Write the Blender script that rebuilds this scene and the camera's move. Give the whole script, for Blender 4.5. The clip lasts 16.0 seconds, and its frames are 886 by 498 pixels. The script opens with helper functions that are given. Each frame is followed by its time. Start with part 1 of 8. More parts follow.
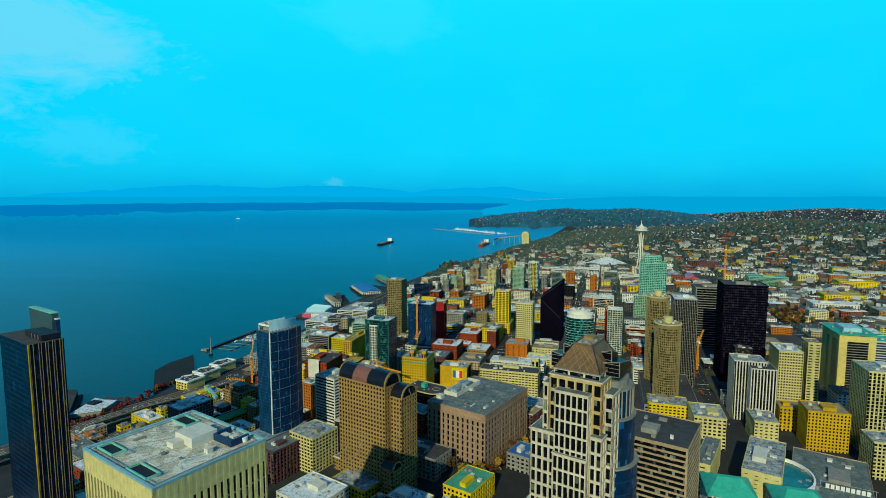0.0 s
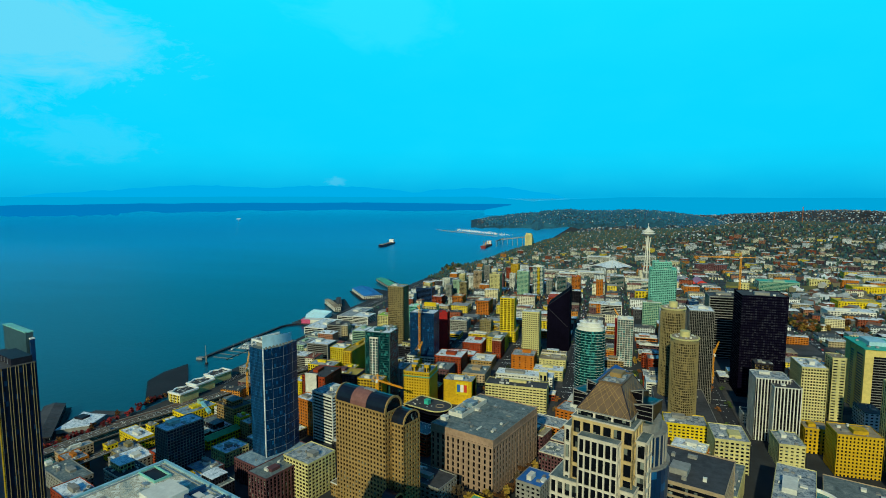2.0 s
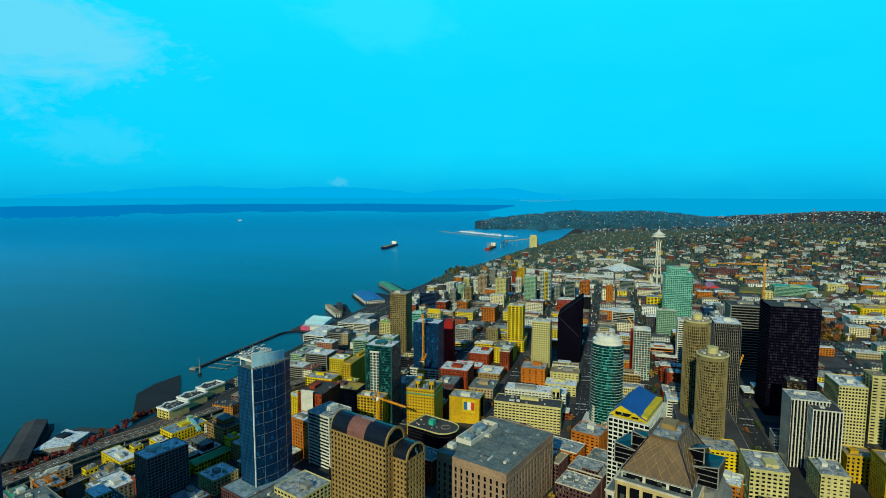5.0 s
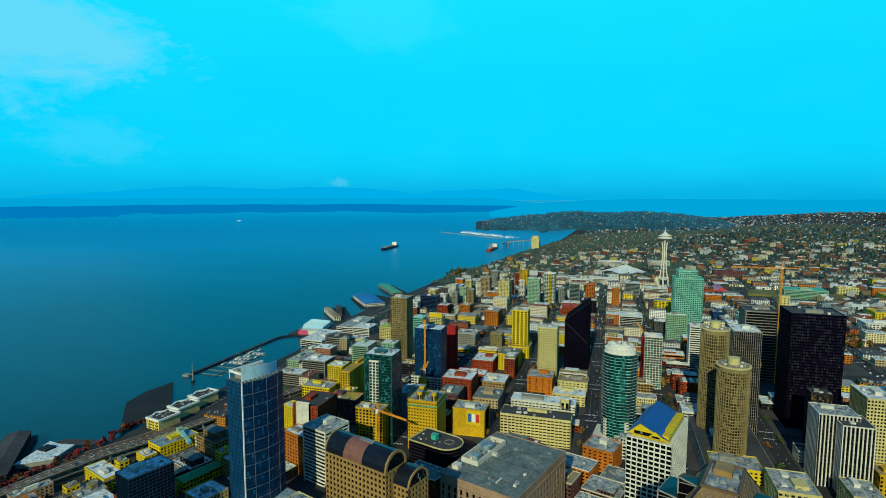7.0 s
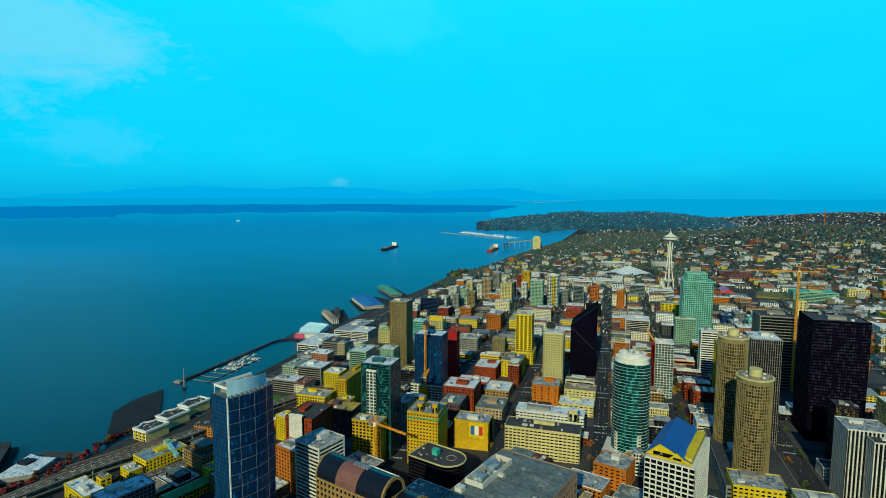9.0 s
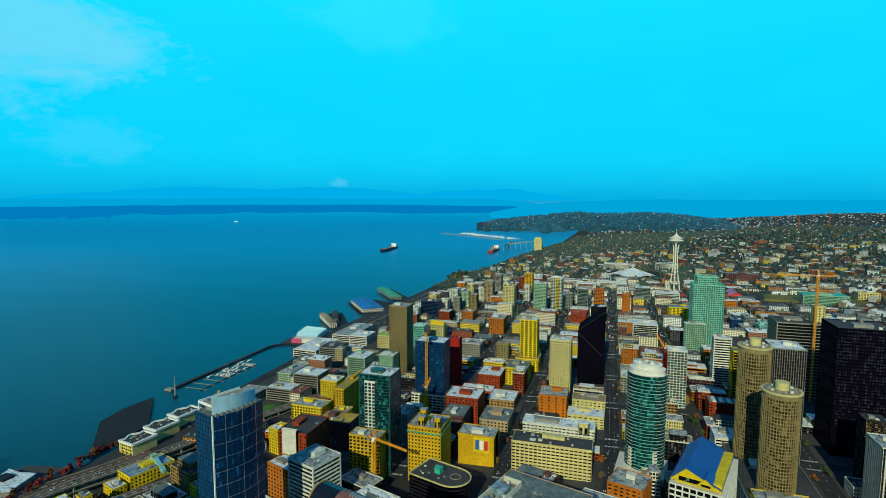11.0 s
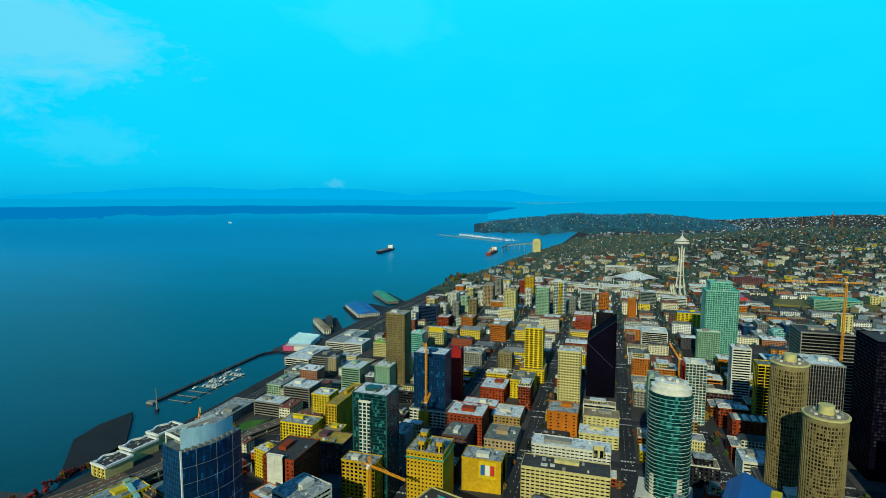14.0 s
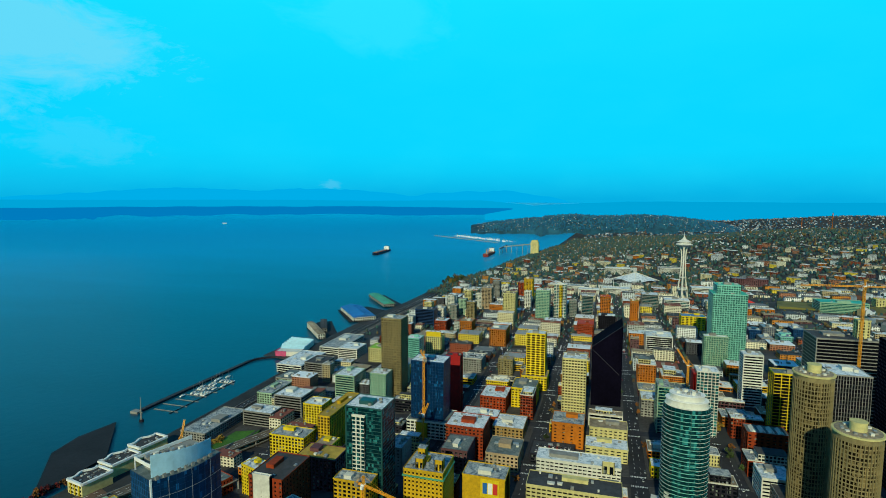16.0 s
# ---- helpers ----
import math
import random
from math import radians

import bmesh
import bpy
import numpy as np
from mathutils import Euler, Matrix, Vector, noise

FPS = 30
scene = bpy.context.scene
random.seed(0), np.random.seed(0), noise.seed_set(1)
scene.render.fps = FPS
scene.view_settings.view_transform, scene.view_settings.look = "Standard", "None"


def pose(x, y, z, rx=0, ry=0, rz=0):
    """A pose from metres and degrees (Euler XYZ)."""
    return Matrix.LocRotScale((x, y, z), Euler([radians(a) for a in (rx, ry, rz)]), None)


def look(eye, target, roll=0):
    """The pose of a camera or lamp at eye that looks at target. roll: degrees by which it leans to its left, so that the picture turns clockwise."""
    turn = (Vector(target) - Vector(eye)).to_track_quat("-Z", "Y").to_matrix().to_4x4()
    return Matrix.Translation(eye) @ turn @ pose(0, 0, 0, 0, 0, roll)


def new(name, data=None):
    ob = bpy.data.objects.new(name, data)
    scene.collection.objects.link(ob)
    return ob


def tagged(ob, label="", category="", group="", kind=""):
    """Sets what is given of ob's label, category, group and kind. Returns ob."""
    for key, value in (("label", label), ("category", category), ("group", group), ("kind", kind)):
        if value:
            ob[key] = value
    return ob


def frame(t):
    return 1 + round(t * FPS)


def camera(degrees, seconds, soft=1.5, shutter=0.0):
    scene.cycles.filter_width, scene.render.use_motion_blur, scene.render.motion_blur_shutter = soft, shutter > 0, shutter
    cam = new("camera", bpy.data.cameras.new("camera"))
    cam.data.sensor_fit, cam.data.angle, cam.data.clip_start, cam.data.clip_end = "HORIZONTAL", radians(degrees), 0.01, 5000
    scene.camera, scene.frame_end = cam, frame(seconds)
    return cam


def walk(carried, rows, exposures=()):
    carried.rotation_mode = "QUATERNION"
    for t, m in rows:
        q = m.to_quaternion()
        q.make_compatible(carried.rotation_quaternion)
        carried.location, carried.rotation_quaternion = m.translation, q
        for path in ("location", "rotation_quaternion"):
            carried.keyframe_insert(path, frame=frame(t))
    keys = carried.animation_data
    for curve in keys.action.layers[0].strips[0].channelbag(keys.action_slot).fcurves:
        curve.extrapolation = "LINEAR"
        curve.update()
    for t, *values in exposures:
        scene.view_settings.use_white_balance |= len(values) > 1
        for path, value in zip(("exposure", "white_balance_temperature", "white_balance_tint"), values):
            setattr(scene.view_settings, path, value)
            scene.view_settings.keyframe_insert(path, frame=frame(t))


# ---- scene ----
cam = camera(78.8, 16.0, 0.9)
PATH = [
    (0.0, pose(154.7, -415.9, 304.8, 84.34, 0.06, 16.90)),
    (1.5, pose(144.4, -390.5, 311.5, 84.29, -0.02, 17.02)),
    (3.5, pose(133.3, -360.1, 316.1, 84.30, 0.02, 17.30)),
    (7.0, pose(109.9, -304.7, 317.1, 84.39, -0.05, 17.42)),
    (9.0, pose(98.2, -272.4, 317.1, 84.38, -0.06, 17.43)),
    (12.5, pose(73.5, -216.7, 316.8, 84.50, -0.14, 17.24)),
    (14.5, pose(60.2, -184.9, 316.2, 84.56, -0.19, 16.89)),
    (16.0, pose(51.0, -161.3, 315.0, 84.64, -0.19, 16.60)),
]
walk(cam, PATH)

# ---------------------------------------------------------------- light
# x runs across the avenues (inland positive), y along them to the north-west, z is metres over the sea.
SUN_AZ, SUN_EL = math.atan2(-0.999, -0.03), radians(28.5)
sun = new("sun", bpy.data.lights.new("sun", "SUN"))
sun.data.energy, sun.data.angle, sun.data.color = 4.35, radians(0.5), (0.715, 0.73, 0.47)
sdir = Vector((math.cos(SUN_AZ) * math.cos(SUN_EL), math.sin(SUN_AZ) * math.cos(SUN_EL), math.sin(SUN_EL)))
sun.matrix_world = look((0, 0, 900), tuple(Vector((0, 0, 900)) - sdir))

world = bpy.data.worlds.new("sky")
scene.world = world
world.use_nodes = True
nt = world.node_tree
nt.nodes.clear()


def node(tree, kind, **values):
    n = tree.nodes.new(kind)
    for k, v in values.items():
        if k in n.inputs:
            n.inputs[k].default_value = v
    return n


def ramp(tree, stops, interp="LINEAR"):
    n = tree.nodes.new("ShaderNodeValToRGB")
    n.color_ramp.interpolation = interp
    els = n.color_ramp.elements
    while len(els) < len(stops):
        els.new(0.5)
    for e, (p, c) in zip(els, stops):
        e.position, e.color = p, (*c, 1.0)
    return n


def sky_world():
    L = nt.links.new
    tc = nt.nodes.new("ShaderNodeTexCoord")
    sep = nt.nodes.new("ShaderNodeSeparateXYZ")
    L(tc.outputs["Generated"], sep.inputs[0])
    grad = ramp(nt, [(0.0, (0.0, 0.43, 0.78)), (0.02, (0.0, 0.49, 0.84)), (0.05, (0.0, 0.60, 0.93)), (0.08, (0.0, 0.66, 0.98)),
                     (0.20, (0.002, 0.70, 1.05)), (0.34, (0.005, 0.78, 1.08)), (0.44, (0.03, 0.22, 0.44)), (0.60, (0.02, 0.09, 0.29)), (1.0, (0.02, 0.09, 0.29))])
    L(sep.outputs["Z"], grad.inputs[0])
    # the unseen sky towards the sun is dimmed to deepen shade; the far side keeps its blue
    toward = nt.nodes.new("ShaderNodeVectorMath")
    toward.operation, toward.inputs[1].default_value = "DOT_PRODUCT", (math.cos(SUN_AZ), math.sin(SUN_AZ), 0.0)
    L(tc.outputs["Generated"], toward.inputs[0])
    sunward = ramp(nt, [(0.0, (0, 0, 0)), (0.55, (0.9, 0.9, 0.9))])
    L(toward.outputs["Value"], sunward.inputs[0])
    pale = nt.nodes.new("ShaderNodeMixRGB")
    pale.inputs[2].default_value = (0.04, 0.095, 0.215, 1)
    L(sunward.outputs[0], pale.inputs[0])
    L(grad.outputs[0], pale.inputs[1])
    # soft streaked overcast: noise in a plane over the head
    sky = nt.nodes.new("ShaderNodeTexSky")
    sky.sky_type, sky.sun_disc = "NISHITA", False
    sky.sun_elevation, sky.sun_rotation = SUN_EL, math.pi / 2 - SUN_AZ
    cloudmap = nt.nodes.new("ShaderNodeMapping")
    cloudmap.inputs["Scale"].default_value = (2.0, 2.0, 5.0)
    L(tc.outputs["Generated"], cloudmap.inputs[0])
    noi = node(nt, "ShaderNodeTexNoise", Scale=2.6, Detail=6.0, Roughness=0.55)
    L(cloudmap.outputs[0], noi.inputs["Vector"])
    band = ramp(nt, [(0.42, (0, 0, 0)), (0.72, (1, 1, 1))])
    L(noi.outputs["Fac"], band.inputs[0])
    soft = nt.nodes.new("ShaderNodeMath")
    soft.operation, soft.inputs[1].default_value = "MULTIPLY", 0.12
    L(band.outputs[0], soft.inputs[0])
    mix = nt.nodes.new("ShaderNodeMixRGB")
    mix.inputs[2].default_value = (0.02, 0.80, 1.0, 1)
    L(soft.outputs[0], mix.inputs[0])
    L(pale.outputs[0], mix.inputs[1])
    # banks of pale cloud low over the sound, to the west
    flat = nt.nodes.new("ShaderNodeVectorMath")
    flat.operation = "NORMALIZE"
    L(tc.outputs["Generated"], flat.inputs[0])

    def bank(base, bearing, height, radius, amount, scale, colour):
        mp = nt.nodes.new("ShaderNodeMapping")
        mp.inputs["Scale"].default_value = (1.0, 1.0, 2.2)
        L(flat.outputs[0], mp.inputs[0])
        c = Vector((-math.sin(radians(bearing)), math.cos(radians(bearing)), height)).normalized()
        dist = nt.nodes.new("ShaderNodeVectorMath")
        dist.operation, dist.inputs[1].default_value = "DISTANCE", (c.x, c.y, c.z * 2.2)
        L(mp.outputs[0], dist.inputs[0])
        near = nt.nodes.new("ShaderNodeMapRange")
        near.inputs[1].default_value, near.inputs[2].default_value = 0.0, radius
        near.inputs[3].default_value, near.inputs[4].default_value = 0.40, -0.28
        L(dist.outputs["Value"], near.inputs[0])
        n2 = node(nt, "ShaderNodeTexNoise", Scale=scale, Detail=11.0, Roughness=0.68, Distortion=0.5)
        L(mp.outputs[0], n2.inputs["Vector"])
        ad = nt.nodes.new("ShaderNodeMath")
        L(near.outputs[0], ad.inputs[0])
        L(n2.outputs["Fac"], ad.inputs[1])
        sh = ramp(nt, [(0.52, (0, 0, 0)), (0.74, (amount, amount, amount))])
        L(ad.outputs[0], sh.inputs[0])
        mx = nt.nodes.new("ShaderNodeMixRGB")
        mx.inputs[2].default_value = (*colour, 1)
        L(sh.outputs[0], mx.inputs[0])
        L(base, mx.inputs[1])
        return mx.outputs[0]
    cloudy = bank(mix.outputs[0], 54.5, 0.225, 0.36, 0.64, 7.0, (0.20, 0.72, 0.90))
    cloudy = bank(cloudy, 28.2, 0.024, 0.034, 0.24, 70.0, (0.20, 0.66, 0.92))
    cloudy = bank(cloudy, 50.0, 0.085, 0.16, 0.26, 26.0, (0.10, 0.66, 0.95))
    cloudy = bank(cloudy, 24.0, 0.33, 0.26, 0.22, 7.0, (0.08, 0.85, 1.0))
    # a little of the physical sky's own brightness
    b1 = nt.nodes.new("ShaderNodeBackground")
    L(cloudy, b1.inputs[0])
    b1.inputs[1].default_value = 0.95
    tint = nt.nodes.new("ShaderNodeMixRGB")
    tint.blend_type, tint.inputs[0].default_value = "MULTIPLY", 1.0
    tint.inputs[2].default_value = (0.05, 0.6, 1.0, 1)
    L(sky.outputs[0], tint.inputs[1])
    bg2 = nt.nodes.new("ShaderNodeBackground")
    L(tint.outputs[0], bg2.inputs[0])
    bg2.inputs[1].default_value = 0.01
    add = nt.nodes.new("ShaderNodeAddShader")
    L(b1.outputs[0], add.inputs[0])
    L(bg2.outputs[0], add.inputs[1])
    out = nt.nodes.new("ShaderNodeOutputWorld")
    L(add.outputs[0], out.inputs[0])


sky_world()

# ---------------------------------------------------------------- materials


def material(name, color, rough=0.8, var=0.18, scale=0.4, metal=0.0, bump=0.0, island=None, objrand=0.0, spec=0.4):
    """Plain surface with stains at two scales; island/objrand: spread by piece."""
    m = bpy.data.materials.new(name)
    m.use_nodes = True
    t = m.node_tree
    L = t.links.new
    bsdf = t.nodes["Principled BSDF"]
    bsdf.inputs["Roughness"].default_value, bsdf.inputs["Metallic"].default_value = rough, metal
    bsdf.inputs["Specular IOR Level"].default_value = spec
    tc = t.nodes.new("ShaderNodeTexCoord")
    n1 = node(t, "ShaderNodeTexNoise", Scale=scale, Detail=8.0, Roughness=0.65)
    n2 = node(t, "ShaderNodeTexNoise", Scale=scale * 0.09, Detail=3.0)
    L(tc.outputs["Object"], n1.inputs["Vector"])
    L(tc.outputs["Object"], n2.inputs["Vector"])
    mean = t.nodes.new("ShaderNodeMath")
    mean.operation = "ADD"
    L(n1.outputs["Fac"], mean.inputs[0])
    L(n2.outputs["Fac"], mean.inputs[1])
    lo = tuple(max(0.0, c * (1 - var * 1.6)) for c in color)
    hi = tuple(min(1.0, c * (1 + var)) for c in color)
    if island:
        geo = t.nodes.new("ShaderNodeNewGeometry")
        cr = ramp(t, [(i / len(island), c) for i, c in enumerate(island)], "CONSTANT")
        L(geo.outputs["Random Per Island"], cr.inputs[0])
        first = cr.outputs[0]
        half = t.nodes.new("ShaderNodeMapRange")
        half.inputs[1].default_value, half.inputs[2].default_value = 0.6, 1.4
        half.inputs[3].default_value, half.inputs[4].default_value = 1 - var, 1 + var
        L(mean.outputs[0], half.inputs[0])
        mulc = t.nodes.new("ShaderNodeVectorMath")
        mulc.operation = "MULTIPLY"
        L(first, mulc.inputs[0])
        L(half.outputs[0], mulc.inputs[1])
        L(mulc.outputs[0], bsdf.inputs["Base Color"])
    else:
        cr = ramp(t, [(0.38, lo), (0.62, hi)])
        half = t.nodes.new("ShaderNodeMath")
        half.operation, half.inputs[1].default_value = "MULTIPLY", 0.5
        L(mean.outputs[0], half.inputs[0])
        src = half.outputs[0]
        if objrand:
            oi = t.nodes.new("ShaderNodeObjectInfo")
            sh = t.nodes.new("ShaderNodeMapRange")
            sh.inputs[3].default_value, sh.inputs[4].default_value = -objrand, objrand
            L(oi.outputs["Random"], sh.inputs[0])
            ad = t.nodes.new("ShaderNodeMath")
            ad.operation = "ADD"
            L(src, ad.inputs[0])
            L(sh.outputs[0], ad.inputs[1])
            src = ad.outputs[0]
        L(src, cr.inputs[0])
        L(cr.outputs[0], bsdf.inputs["Base Color"])
    if bump:
        bp = node(t, "ShaderNodeBump", Strength=bump, Distance=0.2)
        L(n1.outputs["Fac"], bp.inputs["Height"])
        L(bp.outputs[0], bsdf.inputs["Normal"])
    return m


def worn_roof(name, stops, scale=0.1):
    """Roof sheet bleached, patched and stained: one broad noise through several colours, with a finer one over it."""
    m = bpy.data.materials.new(name)
    m.use_nodes = True
    t = m.node_tree
    L = t.links.new
    b = t.nodes["Principled BSDF"]
    b.inputs["Roughness"].default_value, b.inputs["Specular IOR Level"].default_value = 0.85, 0.2
    tc = t.nodes.new("ShaderNodeTexCoord")
    n1 = node(t, "ShaderNodeTexNoise", Scale=scale, Detail=12.0, Roughness=0.78, Distortion=0.8)
    L(tc.outputs["Object"], n1.inputs["Vector"])
    cr = ramp(t, stops)
    L(n1.outputs["Fac"], cr.inputs[0])
    L(cr.outputs[0], b.inputs["Base Color"])
    return m


def glass(name, color, rough=0.12, cell=(1.6, 1.6, 3.4), light=0.25, spec=0.6, tint=(0.22, 0.25, 0.22)):
    """Dark reflecting glazing whose panes differ: some clear, some with pale blinds behind."""
    m = bpy.data.materials.new(name)
    m.use_nodes = True
    t = m.node_tree
    L = t.links.new
    bsdf = t.nodes["Principled BSDF"]
    tc = t.nodes.new("ShaderNodeTexCoord")
    dv = t.nodes.new("ShaderNodeVectorMath")
    dv.operation, dv.inputs[1].default_value = "DIVIDE", cell
    L(tc.outputs["Object"], dv.inputs[0])
    fl = t.nodes.new("ShaderNodeVectorMath")
    fl.operation = "FLOOR"
    L(dv.outputs[0], fl.inputs[0])
    wn = t.nodes.new("ShaderNodeTexWhiteNoise")
    L(fl.outputs[0], wn.inputs[0])
    cr = ramp(t, [(0.0, tuple(c * 0.6 for c in color)), (1 - light, color), (1.0, tint)])
    L(wn.outputs["Value"], cr.inputs[0])
    L(cr.outputs[0], bsdf.inputs["Base Color"])
    bsdf.inputs["Roughness"].default_value = rough
    bsdf.inputs["Specular IOR Level"].default_value = spec
    return m


def vivid(c, k=1.38):
    m = sum(c) / 3
    return tuple(max(0.003, m + (v - m) * k) for v in c)


ASPHALT = material("asphalt", (0.022, 0.023, 0.030), 0.9, 0.35, 0.15)
PAVING = material("concrete paving", (0.052, 0.050, 0.052), 0.9, 0.3, 0.3)
GROUND = material("city ground", (0.026, 0.029, 0.033), 0.95, 0.35, 0.03)
ROOFS = dict(
    grey=worn_roof("grey roof felt", [(0.38, (0.075, 0.10, 0.105)), (0.47, (0.11, 0.145, 0.15)), (0.54, (0.15, 0.185, 0.185)), (0.62, (0.24, 0.26, 0.24))], 0.12),
    pale=worn_roof("pale roof membrane", [(0.40, (0.20, 0.26, 0.30)), (0.46, (0.48, 0.56, 0.62)), (0.52, (0.64, 0.70, 0.75)), (0.60, (0.78, 0.81, 0.82))], 0.2),
    mid=worn_roof("weathered roof gravel", [(0.40, (0.06, 0.08, 0.10)), (0.47, (0.20, 0.24, 0.27)), (0.53, (0.33, 0.36, 0.37)), (0.60, (0.50, 0.50, 0.46))], 0.18),
    dark=material("dark roof felt", (0.05, 0.05, 0.055), 0.9, 0.3, 0.2),
    tan=material("tan roof gravel", (0.30, 0.24, 0.16), 0.9, 0.3, 0.2),
    red=material("red painted roof", (0.42, 0.05, 0.03), 0.8, 0.25, 0.2),
    blue=material("blue metal roof", (0.02, 0.13, 0.42), 0.45, 0.15, 0.2),
    green=material("green copper roof", (0.06, 0.34, 0.22), 0.6, 0.2, 0.2),
    teal=material("bright green copper roof", (0.03, 0.42, 0.32), 0.6, 0.2, 0.2),
    yellow=material("ochre roof", (0.42, 0.28, 0.04), 0.85, 0.25, 0.2),
    deepblue=material("deep blue metal roof", (0.006, 0.06, 0.30), 0.4, 0.15, 0.2),
    slate=worn_roof("blue-grey roof sheet", [(0.38, (0.09, 0.15, 0.20)), (0.48, (0.16, 0.25, 0.32)), (0.56, (0.24, 0.34, 0.40)), (0.64, (0.40, 0.46, 0.48))], 0.14),
    sun=material("bright yellow roof sheet", (0.62, 0.42, 0.02), 0.7, 0.2, 0.2),
    lawn=material("bright green metal roof", (0.03, 0.30, 0.10), 0.5, 0.2, 0.2),
    lime=material("lime roof", (0.25, 0.5, 0.05), 0.8, 0.2, 0.2),
)
WALLS = dict(
    cream=material("cream plaster", vivid((0.53, 0.48, 0.27)), 0.85, 0.18, 0.25),
    white=material("white painted concrete", vivid((0.62, 0.61, 0.56)), 0.8, 0.14, 0.25),
    tan=material("tan stone", (0.38, 0.275, 0.165), 0.85, 0.2, 0.3),
    ochre=material("ochre brick", vivid((0.50, 0.33, 0.07)), 0.85, 0.22, 0.3),
    yellow=material("yellow painted wall", vivid((0.60, 0.455, 0.08)), 0.8, 0.18, 0.25),
    orange=material("orange brick", vivid((0.40, 0.15, 0.035)), 0.85, 0.2, 0.3),
    brick=material("red brick", vivid((0.24, 0.055, 0.03)), 0.9, 0.25, 0.3),
    dred=material("dark red cladding", vivid((0.30, 0.010, 0.03)), 0.7, 0.2, 0.2),
    brown=material("brown granite", (0.31, 0.19, 0.062), 0.6, 0.18, 0.4),
    olive=material("olive concrete", vivid((0.23, 0.185, 0.09), 1.1), 0.85, 0.2, 0.3),
    grey=material("grey concrete", vivid((0.24, 0.235, 0.22)), 0.85, 0.2, 0.3),
    dark=material("dark metal cladding", vivid((0.018, 0.017, 0.024)), 0.6, 0.3, 0.3, spec=0.2),
    black=material("black granite", vivid((0.004, 0.003, 0.008)), 0.9, 0.3, 0.3, spec=0.02),
    blue=material("blue metal panel", vivid((0.012, 0.04, 0.10)), 0.4, 0.2, 0.3),
    teal=material("sea green panel", vivid((0.20, 0.52, 0.43), 1.0), 0.5, 0.15, 0.3),
    green=material("pale green panel", vivid((0.30, 0.40, 0.30)), 0.6, 0.15, 0.3),
    stone=material("pale pink stone", vivid((0.58, 0.52, 0.42), 1.1), 0.75, 0.18, 0.3),
    tanstone=material("warm tan stone", (0.52, 0.37, 0.16), 0.75, 0.18, 0.3),
    store=material("brown pink stone", (0.33, 0.215, 0.145), 0.85, 0.2, 0.3),
    deep=material("deep teal panel", (0.014, 0.075, 0.075), 0.4, 0.2, 0.3),
    purple=material("plum brick", vivid((0.10, 0.05, 0.055)), 0.85, 0.25, 0.3),
)
GLASS = dict(
    dark=glass("dark window glass", (0.004, 0.006, 0.010), 0.2, (1.6, 1.6, 3.4), 0.15, 0.2),
    blue=glass("blue curtain glass", (0.001, 0.026, 0.085), 0.28, (1.5, 1.5, 3.6), 0.10, 0.3, (0.01, 0.12, 0.30)),
    navy=glass("navy curtain glass", (0.001, 0.008, 0.028), 0.3, (1.5, 1.5, 3.6), 0.10, 0.2, (0.006, 0.05, 0.12)),
    teal=glass("teal curtain glass", (0.002, 0.026, 0.034), 0.25, (1.8, 1.8, 3.2), 0.22, 0.25, (0.03, 0.20, 0.20)),
    green=glass("sea green glass", (0.01, 0.10, 0.09), 0.15, (1.8, 1.8, 3.0), 0.35, 0.6, (0.12, 0.34, 0.27)),
    aqua=glass("bright teal glass", (0.002, 0.036, 0.045), 0.2, (2.2, 2.2, 3.3), 0.30, 0.3, (0.03, 0.24, 0.25)),
    black=glass("black glass", (0.003, 0.003, 0.006), 0.3, (1.6, 1.6, 3.6), 0.03, 0.12, (0.02, 0.02, 0.03)),
    dots=glass("black glass with paler panes", (0.003, 0.002, 0.012), 0.35, (2.75, 2.75, 3.6), 0.45, 0.12, (0.03, 0.03, 0.045)),
    brown=glass("bronze glass", (0.014, 0.010, 0.006), 0.25, (2.2, 2.2, 3.4), 0.45, 0.2, (0.26, 0.19, 0.08)),
)
METAL = material("galvanised metal", (0.40, 0.41, 0.42), 0.45, 0.2, 0.8, metal=0.5)
WHITE = material("white paint", (0.78, 0.78, 0.75), 0.6, 0.1, 0.5)
CRANE = material("orange crane paint", (0.80, 0.33, 0.015), 0.5, 0.15, 0.5)
RED = material("red paint", (0.55, 0.03, 0.02), 0.6, 0.15, 0.5)
WOOD = material("weathered dark decking", (0.012, 0.011, 0.014), 0.85, 0.4, 0.25)
GRASS = material("mown grass", (0.045, 0.15, 0.012), 0.9, 0.3, 0.3)
BARK = material("bark", (0.06, 0.045, 0.03), 0.9, 0.25, 2.0)
LEAF = dict(
    green=material("green leaves", (0.045, 0.075, 0.018), 0.8, 0.35, 0.6, objrand=0.2),
    rust=material("rust leaves", (0.20, 0.075, 0.012), 0.8, 0.35, 0.6, objrand=0.2),
    gold=material("gold leaves", (0.26, 0.16, 0.02), 0.8, 0.35, 0.6, objrand=0.2),
    red=material("crimson leaves", (0.26, 0.02, 0.02), 0.8, 0.3, 0.6, objrand=0.2),
    bare=material("bare twigs", (0.10, 0.065, 0.03), 0.9, 0.3, 0.6, objrand=0.2),
)


